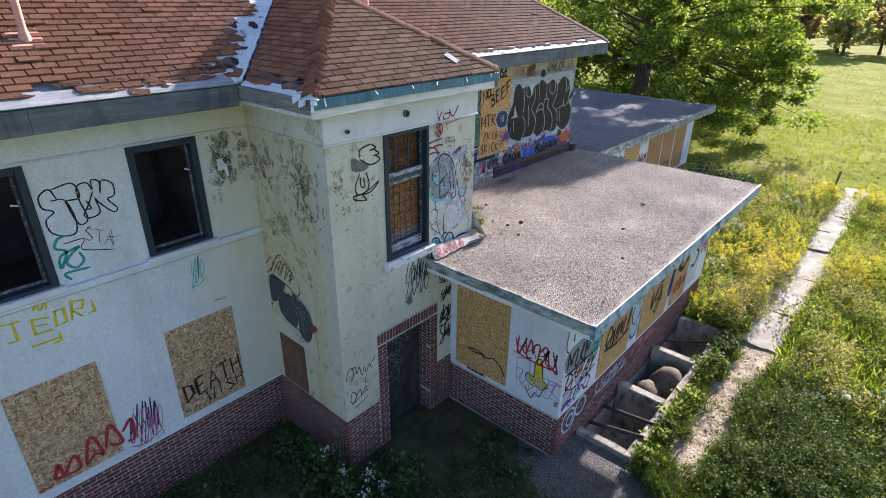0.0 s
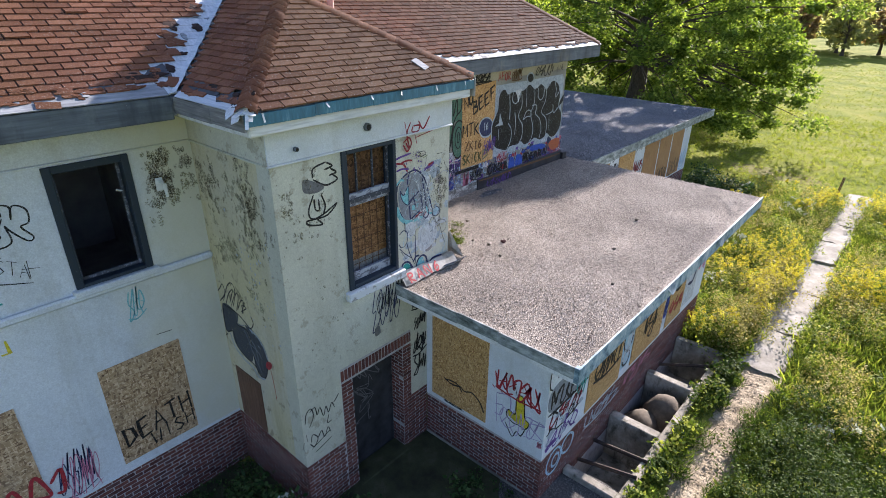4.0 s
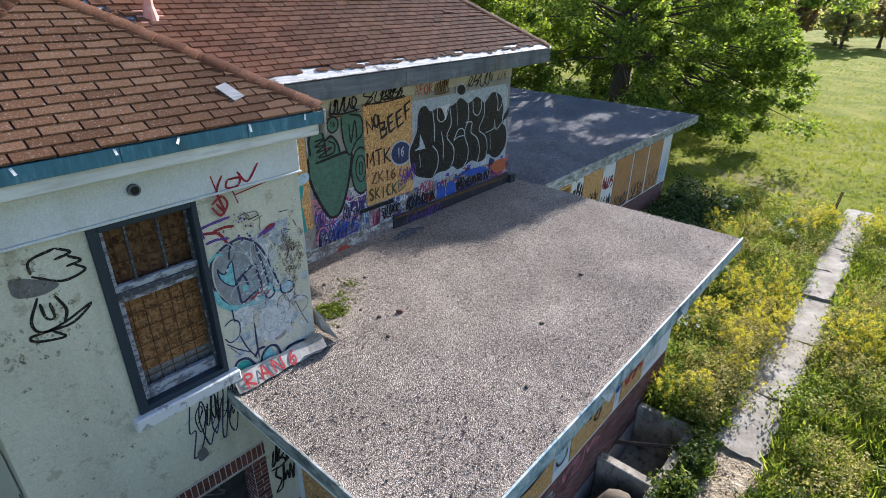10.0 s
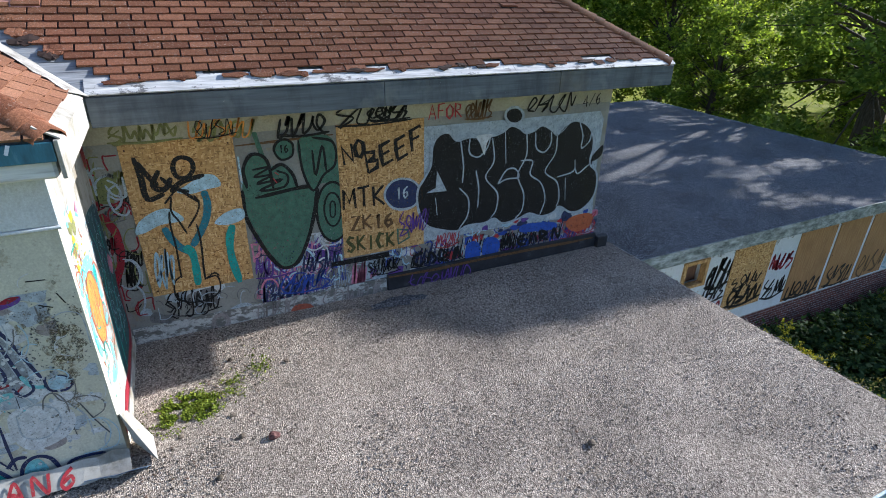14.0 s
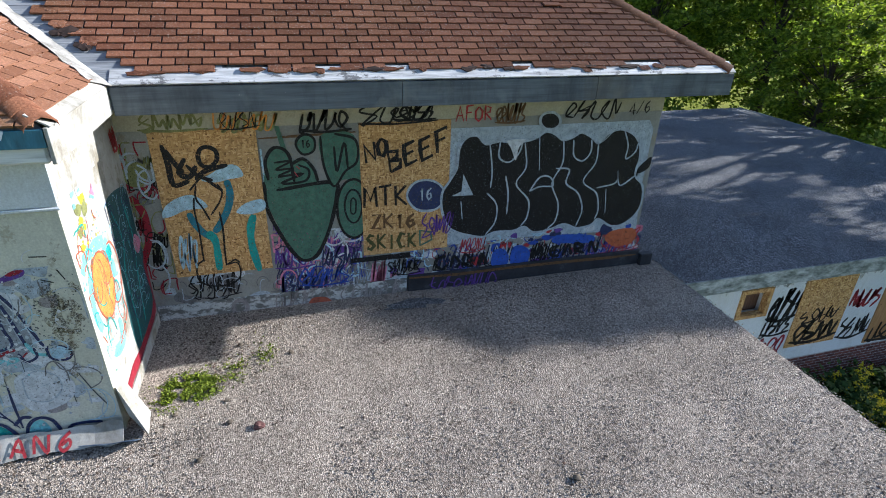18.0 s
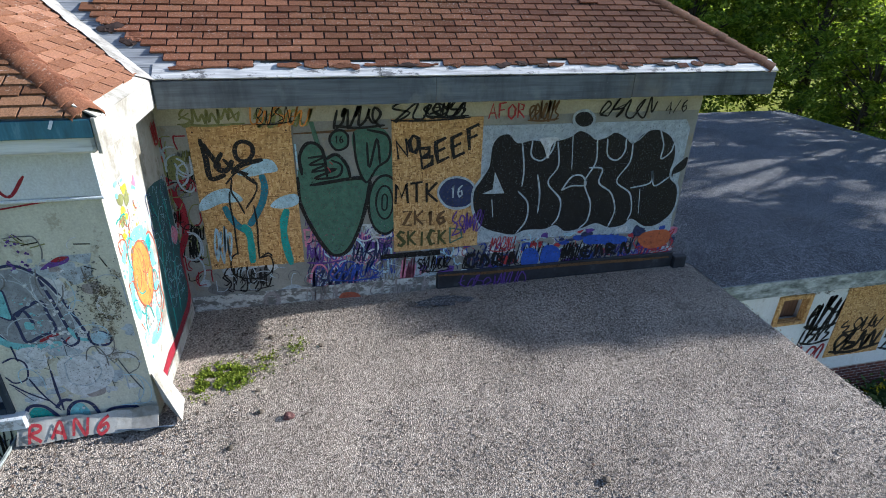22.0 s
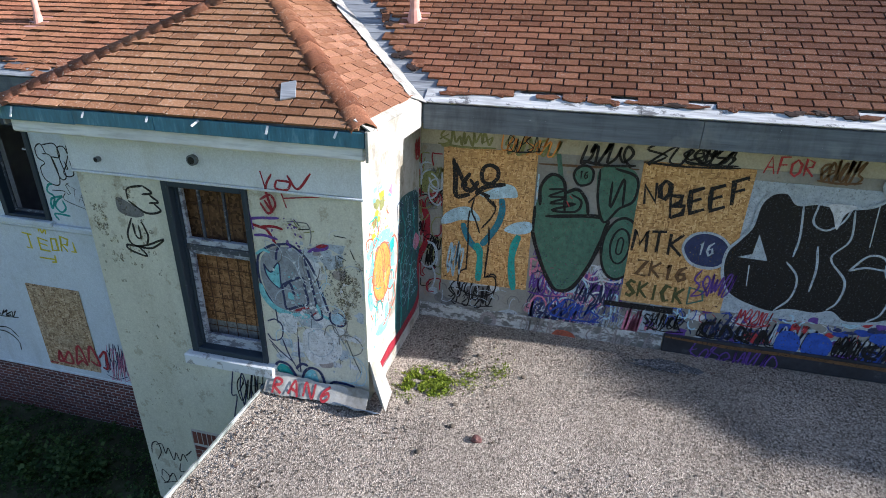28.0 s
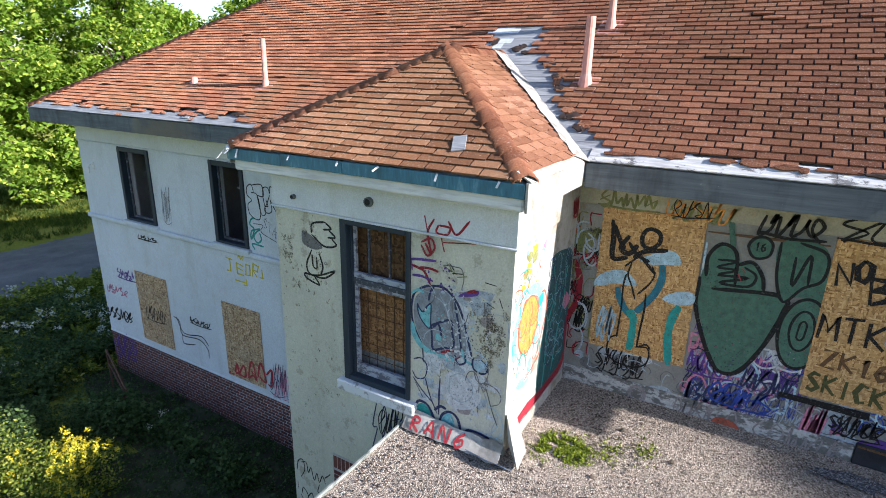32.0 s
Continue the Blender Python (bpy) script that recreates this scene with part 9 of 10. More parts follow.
specks("bay_south", "grey-brown bare patches", "leak", -6.75, -6.15, 4.35, 5.70, 150, 0.0, 0.03, 364)
specks("bay_south", "pale chalky patches", "pale", -7.4, -6.0, 2.6, 5.2, 160, 0.0, 0.03, 365)
specks("front", "grey-brown bare patches", "leak", 4.66, 5.15, 4.4, 5.75, 60, 0.0, 0.02, 366)
# worn flecks on the bay front
specks("front", "worn flecks of old paint", "pale", 6.86, 7.95, 3.6, 5.5, 150, 0.0, 0.03, 331)
specks("front", "worn flecks of old paint", "white", 6.86, 7.95, 3.6, 5.3, 110, 0.0, 0.03, 332)
specks("front", "worn flecks of old paint", "purple", 6.86, 7.3, 5.1, 5.6, 60, 0.0, 0.022, 334)
specks("front", "worn flecks of old paint", "cyan", 6.86, 7.5, 4.2, 5.0, 40, 0.0, 0.02, 337)
# mural on the sunlit bay side
specks("bay_north", "flecks of mural paint", "yellow", -6.9, -5.95, 4.9, 5.7, 70, 0.0, 0.028, 350)
specks("bay_north", "flecks of mural paint", "cyan", -6.9, -5.95, 4.0, 5.6, 160, 0.0, 0.03, 351)
specks("bay_north", "flecks of mural paint", "orange", -6.9, -5.95, 4.3, 5.5, 70, 0.0, 0.02, 352)
specks("bay_north", "flecks of mural paint", "teal", -6.9, -5.95, 3.9, 5.3, 120, 0.0, 0.025, 353)
specks("bay_north", "flecks of mural paint", "pink", -6.9, -5.95, 4.0, 5.7, 60, 0.0, 0.02, 354)
specks("bay_north", "flecks of mural paint", "grey", -6.9, -5.95, 3.7, 5.8, 90, 0.0, 0.016, 355)
specks("bay_north", "flecks of mural paint", "rust", -6.9, -5.95, 4.0, 5.4, 80, 0.0, 0.016, 356)
splatter("bay_north", "broad fields of mural paint", ["cyan", "teal", "cyan", "sky"], -6.85, -6.05, 4.1, 5.25, 9, 0.06, 0.15, 312, 0.0)
blob("bay_north", "orange painted disc", "amber", oval(-6.42, 4.80, 0.27, 0.33, 14), 0.0)
strokes("bay_north", "dark line round the orange disc", "rust", 0.02, [oval(-6.42, 4.80, 0.28, 0.34, 14)], 0.0, closed=True)
arcs("bay_north", "dark curls over the mural", ["rust", "teal", "rust"], 0.014, -6.8, -6.0, 4.1, 5.5, 8, 0.16, 313)
arcs("bay_north", "pale curls in the teal paint", ["cyan", "sky", "navy"], 0.012, -7.8, -7.0, 3.9, 5.4, 26, 0.15, 314)

# ---- shingles ----
EXPO, LAP = 0.113, 0.155
M_SLATE = Nodes("blue_grey_underlay", 0.9).world()
M_SLATE = M_SLATE.color(M_SLATE.ramp(M_SLATE.noise(7, 5), (0.3, (0.055, 0.06, 0.07)), (0.7, (0.10, 0.108, 0.125)))).mat
M_FELT = Nodes("dark_felt", 0.95).world()
M_FELT = M_FELT.color(M_FELT.ramp(M_FELT.noise(9), (0.3, (0.02, 0.014, 0.012)), (0.7, (0.05, 0.03, 0.025)))).mat


def tab_mesh(name, w, material):
    bm = bmesh.new()
    g = 0.009
    v = [bm.verts.new(p) for p in ((g, 0, 0.012), (w - g, 0, 0.012), (w - g, LAP, 0.004), (g, LAP, 0.004), (g, 0, 0.034), (w - g, 0, 0.034), (w - g, LAP, 0.012), (g, LAP, 0.012))]
    for f in ((4, 5, 6, 7), (0, 1, 5, 4), (1, 2, 6, 5), (0, 4, 7, 3)):
        bm.faces.new([v[i] for i in f])
    bmesh.ops.recalc_face_normals(bm, faces=bm.faces)
    me = bpy.data.meshes.new(name)
    bm.to_mesh(me)
    bm.free()
    me.materials.append(material)
    return me


TABS = {w: tab_mesh("shingle", w, m_) for w, m_ in ((0.255, M_SHINGLE), (0.290, M_SHINGLE_N), (0.295, M_SHINGLE_B))}


def shingle_roof(parent, frame_, u_start, u_end, span, skip, single, seed, TAB=0.255):
    """Courses of three-tab shingles on a slope. span(u): the course's ends; skip(s, u): tabs that are gone;
    single(s, u): tabs that are objects of their own; the rest is joined into one mesh."""
    O, a, b, n = frame_
    r = random.Random(seed)
    V, F, count = [], [], 0
    D, DF = [], []
    u, k = u_start, 0
    while u < u_end:
        s0, s1 = span(u + EXPO / 2)
        off = (k % 2) * TAB / 2 + r.uniform(-0.015, 0.015)
        i = math.floor((s0 - off) / TAB) - 1
        while True:
            p, q = off + i * TAB, off + (i + 1) * TAB
            i += 1
            if p > s1:
                break
            p, q = max(p, s0), min(q, s1)
            if q - p < 0.04 or skip((p + q) / 2, u + EXPO / 2):
                continue
            o = len(D)
            D += [O + a * ss + b * (u + uu) + n * hh for ss, uu, hh in ((p, 0.006, 0.0185), (q, 0.006, 0.0185), (q, EXPO + 0.01, 0.0125), (p, EXPO + 0.01, 0.0125))]
            DF.append((o, o + 1, o + 2, o + 3))
            du, tw = r.gauss(0, 0.004), r.gauss(0, 0.004)
            lift = 0.022 * r.random() if r.random() < 0.07 else r.uniform(0, 0.004)
            if q - p > TAB - 0.01 and single((p + q) / 2, u) and count < 300:
                ob = new("shingle", TABS[TAB])
                ob.parent = parent
                m = Matrix((a, b, n)).transposed().to_4x4()
                m.translation = O + a * p + b * (u + du) + n * lift * 0.3
                ob.matrix_basis = m @ Matrix.Rotation(tw, 4, "Z")
                count += 1
                continue
            base = len(V)
            g = 0.009
            for s, uu, h in ((p + g, 0, 0.012), (q - g, 0, 0.012), (q - g, LAP, 0.004), (p + g, LAP, 0.004), (p + g, 0, 0.034), (q - g, 0, 0.034), (q - g, LAP, 0.012), (p + g, LAP, 0.012)):
                V.append(O + a * s + b * (u + uu + du + tw * (s - p)) + n * (h + (lift if uu == 0 else 0)))
            for f in ((4, 5, 6, 7), (0, 1, 5, 4), (1, 2, 6, 5), (0, 4, 7, 3)):
                F.append([base + j for j in f])
        u += EXPO
        k += 1
    if V:
        me = from_arrays("shingle_courses", V, F, {0.290: M_SHINGLE_NJ, 0.295: M_SHINGLE_BJ}.get(TAB, M_SHINGLE_J))
        tagged(part("shingle_courses", me, None, parent), kind="stuff")
    tagged(part("felt", from_arrays("felt", D, DF, M_FELT), None, parent, "dark mat seen in the slots between tabs"), kind="stuff")


LM, LB = math.hypot(1, S), math.hypot(1, SB)


def valley(d):
    return BEY0 + 1.066 * d, BEY1 - 1.066 * d


def main_skip(s, u):
    d = u / LM
    lo, hi = valley(d)
    nz = noise.noise((s * 2.1, u * 2.1, 4.0))
    n2 = noise.noise((s * 6.0, u * 6.0, 8.0))
    if d < 1.84 and lo - 0.05 < s < hi + 0.05:
        return True
    if d < 2.5:
        if abs(s - lo) < (0.42 + 0.22 * nz + 0.1 * n2) and s < BYM and d > 0.12:
            return True
        w = 0.28 + 0.42 * max(0.0, 1 - abs(d - 1.45) / 0.6) + 0.15 * nz + 0.1 * n2
        if s > BYM - 0.4 and 0 <= s - hi < w:
            return True
        if d > 1.8 and abs(s - BYM - 0.1) < 0.35 + 0.2 * nz:
            return True
    if u < 0.22:
        return n2 + nz * 0.6 > (0.12 if s < BEY0 else 0.30)
    if u < 0.36 and s < BEY0:
        return n2 + nz * 0.6 > 0.38
    return False


shingle_roof(roof, F_MAIN, 0.13, HALF * LM - 0.05, lambda u: (EY0 + u / LM + 0.03, EY1 - u / LM - 0.03), main_skip, lambda s, u: 8.4 < s < 13.2 and u < 2.2, 51)
shingle_roof(bay_roof, F_BFRONT, 0.0, BHALF * LB - 0.08, lambda u: (BEY0 + u / LB + 0.02, BEY1 - u / LB - 0.02), lambda s, u: False, lambda s, u: True, 52, 0.295)
ragged = lambda s, u: u < 0.13 and s < BEX - 0.5 and noise.noise((s * 7, u * 7, 3.0)) > 0.05
shingle_roof(bay_roof, F_BNORTH, 0.10, BHALF * LB - 0.05, lambda u: (EX - u / LB + 0.25 + 0.05 * noise.noise((u * 6, 1.0, 2.0)), BEX - u / LB - 0.02), ragged, lambda s, u: s > -9, 53, 0.290)
shingle_roof(bay_roof, F_BSOUTH, 0.08, BHALF * LB - 0.05, lambda u: (EX - u / LB + 0.22, BEX - u / LB - 0.02), lambda s, u: u < 0.3 and noise.noise((s * 5, u * 5, 6.0)) > 0.15, lambda s, u: False, 54, 0.285)
# end slopes of the main roof
F_END = slope_frame((0, EY1, EZ), (1, 0, 0), S, (0, -1, 0))
shingle_roof(roof, F_END, 0.05, HALF * LM - 0.05, lambda u: (BEX_BACK + u / LM, EX - u / LM), lambda s, u: False, lambda s, u: False, 55)
F_SEND = slope_frame((0, EY0, EZ), (1, 0, 0), S, (0, 1, 0))
shingle_roof(roof, F_SEND, 0.05, HALF * LM - 0.05, lambda u: (BEX_BACK + u / LM, EX - u / LM), lambda s, u: False, lambda s, u: False, 56)


def cap_mesh(n1, n2, d, material, half=0.13, roll=0.06):
    """One bent cap shingle over a hip or ridge that runs along d."""
    up = (n1 + n2).normalized()
    s1, s2 = n1.cross(d).normalized(), n2.cross(d).normalized()
    s1 = s1 if s1.dot(n2) < 0 else -s1
    s2 = s2 if s2.dot(n1) < 0 else -s2
    bm = bmesh.new()
    rows = []
    for t, h in ((0.0, 0.040), (0.24, 0.024)):
        row = [s1 * half + n1 * (h - 0.034), s1 * half * 0.8 + n1 * h, s1 * half * 0.42 + n1 * (h + roll * 0.28), up * (h + roll * 0.42), s2 * half * 0.42 + n2 * (h + roll * 0.28), s2 * half * 0.8 + n2 * h, s2 * half + n2 * (h - 0.034)]
        rows.append([bm.verts.new(p + d * t) for p in row])
    low = [bm.verts.new(v.co - up * 0.016) for v in rows[0]]
    for i in range(6):
        bm.faces.new([rows[0][i], rows[0][i + 1], rows[1][i + 1], rows[1][i]])
        bm.faces.new([low[i], low[i + 1], rows[0][i + 1], rows[0][i]])
    bmesh.ops.recalc_face_normals(bm, faces=bm.faces)
    me = bpy.data.meshes.new("hip_cap")
    bm.to_mesh(me)
    bm.free()
    me.materials.append(material)
    me.shade_smooth()
    return me


def hip_caps(parent, p0, p1, n1, n2, seed, step=0.143):
    p0, p1 = Vector(p0), Vector(p1)
    d = (p1 - p0).normalized()
    me = cap_mesh(n1, n2, d, M_SHINGLE)
    r = random.Random(seed)
    L, t = (p1 - p0).length, 0.06
    while t < L:
        ob = new("hip_cap", me)
        ob.parent = parent
        ob.location = p0 + d * t + Vector((r.gauss(0, 0.004), r.gauss(0, 0.004), r.gauss(0, 0.003)))
        t += step


PEAK = (BEX - BHALF, BYM, BPZ)
hip_caps(bay_roof, (BEX, BEY1, EZ - 0.01), PEAK, F_BFRONT[3], F_BNORTH[3], 61)
hip_caps(bay_roof, (BEX, BEY0, EZ - 0.01), PEAK, F_BFRONT[3], F_BSOUTH[3], 62)
hip_caps(bay_roof, PEAK, (-9.05, BYM, BPZ), F_BNORTH[3], F_BSOUTH[3], 63)
hip_caps(roof, (EX, EY1, EZ), (MID, EY1 - HALF, RZ), F_MAIN[3], F_END[3], 64)
hip_caps(roof, (EX, EY0, EZ), (MID, EY0 + HALF, RZ), F_MAIN[3], F_SEND[3], 65)

# bare valley boards and lifted flashing
bare = thing("valley_boards", "bare grey roof boards where shingles are stripped", "roof boards", kind="structure")
r = random.Random(71)
O, a, b, n = F_MAIN
for k in range(22):
    u = 0.02 + 0.145 * k
    d = u / LM
    lo, hi = valley(min(d, 1.80))
    bm = bmesh.new()
    slope_box(bm, O, a, b, n, hi - 0.1, hi + 1.15 + r.uniform(-0.1, 0.1), u, u + 0.138, -0.012, 0.004 + r.uniform(0, 0.003))
    part("board", bm, M_DECK, bare)
    bm = bmesh.new()
    slope_box(bm, O, a, b, n, lo - 0.9 + r.uniform(-0.1, 0.1), lo + 0.1, u, u + 0.138, -0.012, 0.004 + r.uniform(0, 0.003))
    part("board", bm, M_DECK_X, bare, "flaking blue-white roof board")
    if d > 1.80:
        bm = bmesh.new()
        slope_box(bm, O, a, b, n, BYM - 0.5, hi - 0.102, u, u + 0.138, -0.012, 0.005)
        part("board", bm, M_DECK, bare)


def torn(frame_, s, u, w, l, material, seed, h=0.03):
    """A torn, curled piece of roofing with a ragged outline, lying on a slope."""
    O_, a_, b_, n_ = frame_
    rr = random.Random(seed)
    bm = bmesh.new()
    k = 13
    ring = []
    for i in range(k):
        q = 2 * math.pi * i / k
        f = rr.uniform(0.55, 1.1)
        ring.append(O_ + a_ * (s + w * f * math.cos(q)) + b_ * (u + l * f * math.sin(q)) + n_ * (h + rr.uniform(0, 0.012)))
    mid = bm.verts.new(O_ + a_ * s + b_ * u + n_ * (h + 0.01))
    top = [bm.verts.new(p) for p in ring]
    low = [bm.verts.new(p - n_ * 0.012) for p in ring]
    for i in range(k):
        j = (i + 1) % k
        bm.faces.new([mid, top[i], top[j]])
        bm.faces.new([top[i], low[i], low[j], top[j]])
    part("torn_shingle", bm, material, bare, "torn ragged piece of roofing")


tr = random.Random(404)
for k in range(20):
    d_ = tr.uniform(0.1, 2.1)
    lo, hi = valley(d_)
    torn(F_MAIN, lo - tr.uniform(0.26, 0.56), d_ * LM, tr.uniform(0.05, 0.15), tr.uniform(0.05, 0.11), tr.choice((M_SHINGLE, M_SHINGLE, M_FELT)), 500 + k, 0.026)
for k in range(9):
    d_ = tr.uniform(0.1, 1.5)
    lo, hi = valley(d_)
    torn(F_MAIN, lo - tr.uniform(0.02, 0.3), d_ * LM, tr.uniform(0.04, 0.13), tr.uniform(0.03, 0.09), tr.choice((M_SHINGLE, M_FELT, M_DECK)), 560 + k, 0.016)
for k in range(20):
    d_ = tr.uniform(0.1, 2.1)
    lo, hi = valley(d_)
    w_ = 0.28 + 0.42 * max(0.0, 1 - abs(d_ - 1.45) / 0.6)
    torn(F_MAIN, hi + w_ + tr.uniform(-0.12, 0.1), d_ * LM, tr.uniform(0.05, 0.13), tr.uniform(0.05, 0.1), tr.choice((M_SHINGLE, M_SHINGLE, M_FELT)), 600 + k, 0.026)
for k in range(14):
    s_ = tr.uniform(EX - 1.6, BEX - 0.1)
    torn(F_BSOUTH, s_, tr.uniform(0.08, 0.3), tr.uniform(0.05, 0.14), tr.uniform(0.03, 0.08), tr.choice((M_SHINGLE, M_FELT, M_DECK_X)), 660 + k, 0.02)
for k in range(80):
    s_ = tr.uniform(EY0 + 0.2, EY1 - 0.2)
    if BEY0 - 0.3 < s_ < BEY1 + 0.3:
        continue
    torn(F_MAIN, s_, tr.uniform(0.11, 0.30 if s_ < BEY0 else 0.15), tr.uniform(0.05, 0.2), tr.uniform(0.02, 0.05), tr.choice((M_SHINGLE, M_SHINGLE, M_SHINGLE, M_FELT)), 700 + k, 0.03)


for s_, u_, w_, l_, k in ((-6.95, 0.22, 0.20, 0.12, 1), (-6.55, 0.20, 0.24, 0.10, 2), (-6.15, 0.16, 0.2, 0.10, 3), (-5.85, 0.13, 0.14, 0.08, 4)):
    torn(F_BSOUTH, s_, u_, w_, l_, M_SLATE, 800 + k, 0.017)
for s_, u_, w_, l_, k in ((4.28, 0.42, 0.18, 0.15, 1), (3.55, 0.24, 0.2, 0.09, 2), (4.05, 0.30, 0.16, 0.1, 3), (2.5, 0.2, 0.2, 0.06, 4), (1.2, 0.2, 0.22, 0.06, 5), (-0.4, 0.19, 0.2, 0.06, 6)):
    torn(F_MAIN, s_, u_, w_, l_, M_SLATE, 810 + k, 0.015)
for s_, u_, w_, l_, k in ((4.40, 0.20, 0.16, 0.1, 1), (4.75, 0.95, 0.16, 0.10, 2), (3.2, 0.14, 0.1, 0.05, 3)):
    torn(F_MAIN, s_, u_, w_, l_, M_SHINGLE, 820 + k, 0.024)


def ribbon3(name, p0, p1, w, up, material, parent, thick=0.006, wob=0.0, seed=0, label=""):
    """A flat strip of sheet from p0 to p1."""
    p0, p1, up = Vector(p0), Vector(p1), Vector(up).normalized()
    d = (p1 - p0).normalized()
    side = d.cross(up).normalized()
    bm = bmesh.new()
    rr = random.Random(seed)
    L = (p1 - p0).length
    m = max(2, int(L / 0.12))
    prev = None
    for i in range(m + 1):
        c = p0.lerp(p1, i / m) + up * rr.uniform(0, wob)
        ww = w * (1 + rr.uniform(-0.18, 0.18) * (wob > 0))
        row = [bm.verts.new(c + side * s * ww / 2 + up * h) for s, h in ((-1, 0), (1, 0), (1, thick), (-1, thick))]
        if prev:
            for j in range(4):
                bm.faces.new([prev[j], prev[(j + 1) % 4], row[(j + 1) % 4], row[j]])
        else:
            bm.faces.new(row)
        prev = row
    bm.faces.new(prev)
    return part(name, bm, material, parent, label)


_m = Nodes("stained_white_metal", 0.6).world()
_c = _m.ramp(_m.noise(3.2, 7, 0.72), (0.36, (0.13, 0.12, 0.10)), (0.5, (0.34, 0.33, 0.31)), (0.66, (0.47, 0.47, 0.46)))
M_STRIP = _m.color(_c).bump(_m.noise(18, 5), 0.3, 0.004).mat
vf = thing("valley_flashing", "white painted metal valley strip, torn at the edges", "flashing", kind="structure")
nv = (F_MAIN[3] + F_BNORTH[3]).normalized()
ribbon3("strip", Vector((EX + 0.11, BEY1 - 0.02, EZ)) + nv * 0.03, Vector((-8.96, BEY1 - 1.066 * 1.82 + 0.02, EZ + S * 1.82)) + nv * 0.03, 0.24, F_BNORTH[3], M_STRIP, vf, 0.006, 0.012, 3)
nv = (F_MAIN[3] + F_BSOUTH[3]).normalized()
ribbon3("strip", Vector((EX, BEY0 + 0.02, EZ)) + nv * 0.02, Vector((-9.07, BEY0 + 1.066 * 1.82 - 0.02, EZ + S * 1.82)) + nv * 0.02, 0.14, F_BSOUTH[3], M_DECK_X, vf, 0.006, 0.012, 4)

# torn shingle scraps along the eaves
r = random.Random(81)
for k in range(18):
    s = r.uniform(EY0 + 0.3, EY1 - 0.3)
    if BEY0 - 0.2 < s < BEY1 + 0.2:
        continue
    u = r.uniform(0.0, 0.16)
    t = thing("shingle_scrap", "loose torn shingle lying at the eave", "shingle", "torn shingles")
    bm = bmesh.new()
    w, l = r.uniform(0.05, 0.22), r.uniform(0.04, 0.12)
    slope_box(bm, Vector((0, 0, 0)), a, b, n, -w / 2, w / 2, -l / 2, l / 2, 0.0, 0.006)
    for v in bm.verts:
        v.co += Vector((r.uniform(-0.01, 0.01), r.uniform(-0.02, 0.02), r.uniform(-0.004, 0.01)))
    ob = part("scrap", bm, M_SHINGLE if r.random() < 0.75 else M_DECK, t)
    t.matrix_basis = Matrix.Translation(O + a * s + b * u + n * 0.018) @ Matrix.Rotation(r.uniform(-0.25, 0.25), 4, n)
for (s, u, ang) in ((7.28, 0.42, 0.35),):
    t = thing("shingle_scrap", "pale loose shingle lying on the bay roof", "shingle", "torn shingles")
    bm = bmesh.new()
    slope_box(bm, Vector((0, 0, 0)), *F_BFRONT[1:], -0.07, 0.07, -0.12, 0.12, 0.0, 0.012)
    part("scrap", bm, M_DECK, t)
    t.matrix_basis = Matrix.Translation(F_BFRONT[0] + F_BFRONT[1] * s + F_BFRONT[2] * u + F_BFRONT[3] * 0.03) @ Matrix.Rotation(ang, 4, F_BFRONT[3])
# white metal tabs hanging from the drip edge
r = random.Random(82)
for k in range(6):
    s = BEY0 + 0.3 + (BEY1 - BEY0 - 0.5) * k / 5 + r.uniform(-0.12, 0.12)
    t = thing("metal_tab", "small bent white metal tab on the drip edge", "tab", "drip edge tabs")
    ribbon3("strip", (BEX + 0.006, s, 6.53), (BEX + 0.03 + r.uniform(0, 0.03), s + r.uniform(-0.06, 0.05), 6.53 - r.uniform(0.04, 0.1)), 0.022, (1, 0, 0.3), M_TRIM, t, 0.003)
for k in range(6):
    t = thing("metal_tab", "curled white metal strip at the bay corner", "tab", "drip edge tabs")
    ribbon3("strip", (BEX - r.uniform(0, 0.12), BEY0 + r.uniform(0, 0.1), 6.55), (BEX + r.uniform(-0.15, 0.06), BEY0 + r.uniform(-0.12, 0.12), 6.55 + r.uniform(-0.1, 0.09)), 0.04, (0.2, -0.4, 1), M_TRIM, t, 0.004, 0.02, k)

curl = thing("corner_flashing", "curled white metal flashing torn open at the bay corner", "flashing")
for k, (p0, p1, w_, up_) in enumerate((((BEX - 0.22, BEY0 + 0.06, 6.60), (BEX - 0.02, BEY0 - 0.10, 6.46), 0.10, (0.3, -0.8, 0.6)), ((BEX - 0.10, BEY0 + 0.14, 6.63), (BEX + 0.05, BEY0 + 0.02, 6.47), 0.09, (0.7, -0.2, 0.6)),
                                       ((BEX - 0.30, BEY0 + 0.02, 6.57), (BEX - 0.16, BEY0 - 0.06, 6.50), 0.12, (0.1, -0.8, 0.7)), ((BEX - 0.02, BEY0 + 0.05, 6.56), (BEX + 0.10, BEY0 - 0.04, 6.40), 0.035, (0.8, -0.5, 0.3)))):
    ribbon3("curl", p0, p1, w_, up_, M_TRIM, curl, 0.004, 0.02, 30 + k)

# ---- brickwork ----
BL, BH, JT = 0.203, 0.060, 0.0125


def brick_mesh(name, l, material):
    bm = bx(0.002, l - 0.002, -0.006, 0.004, 0, BH, bev=0.003)
    bmesh.ops.recalc_face_normals(bm, faces=bm.faces)
    me = bpy.data.meshes.new(name)
    bm.to_mesh(me)
    bm.free()
    me.materials.append(material)
    return me


BRICK, BRICK_JM = brick_mesh("brick", BL, M_BRICK), None


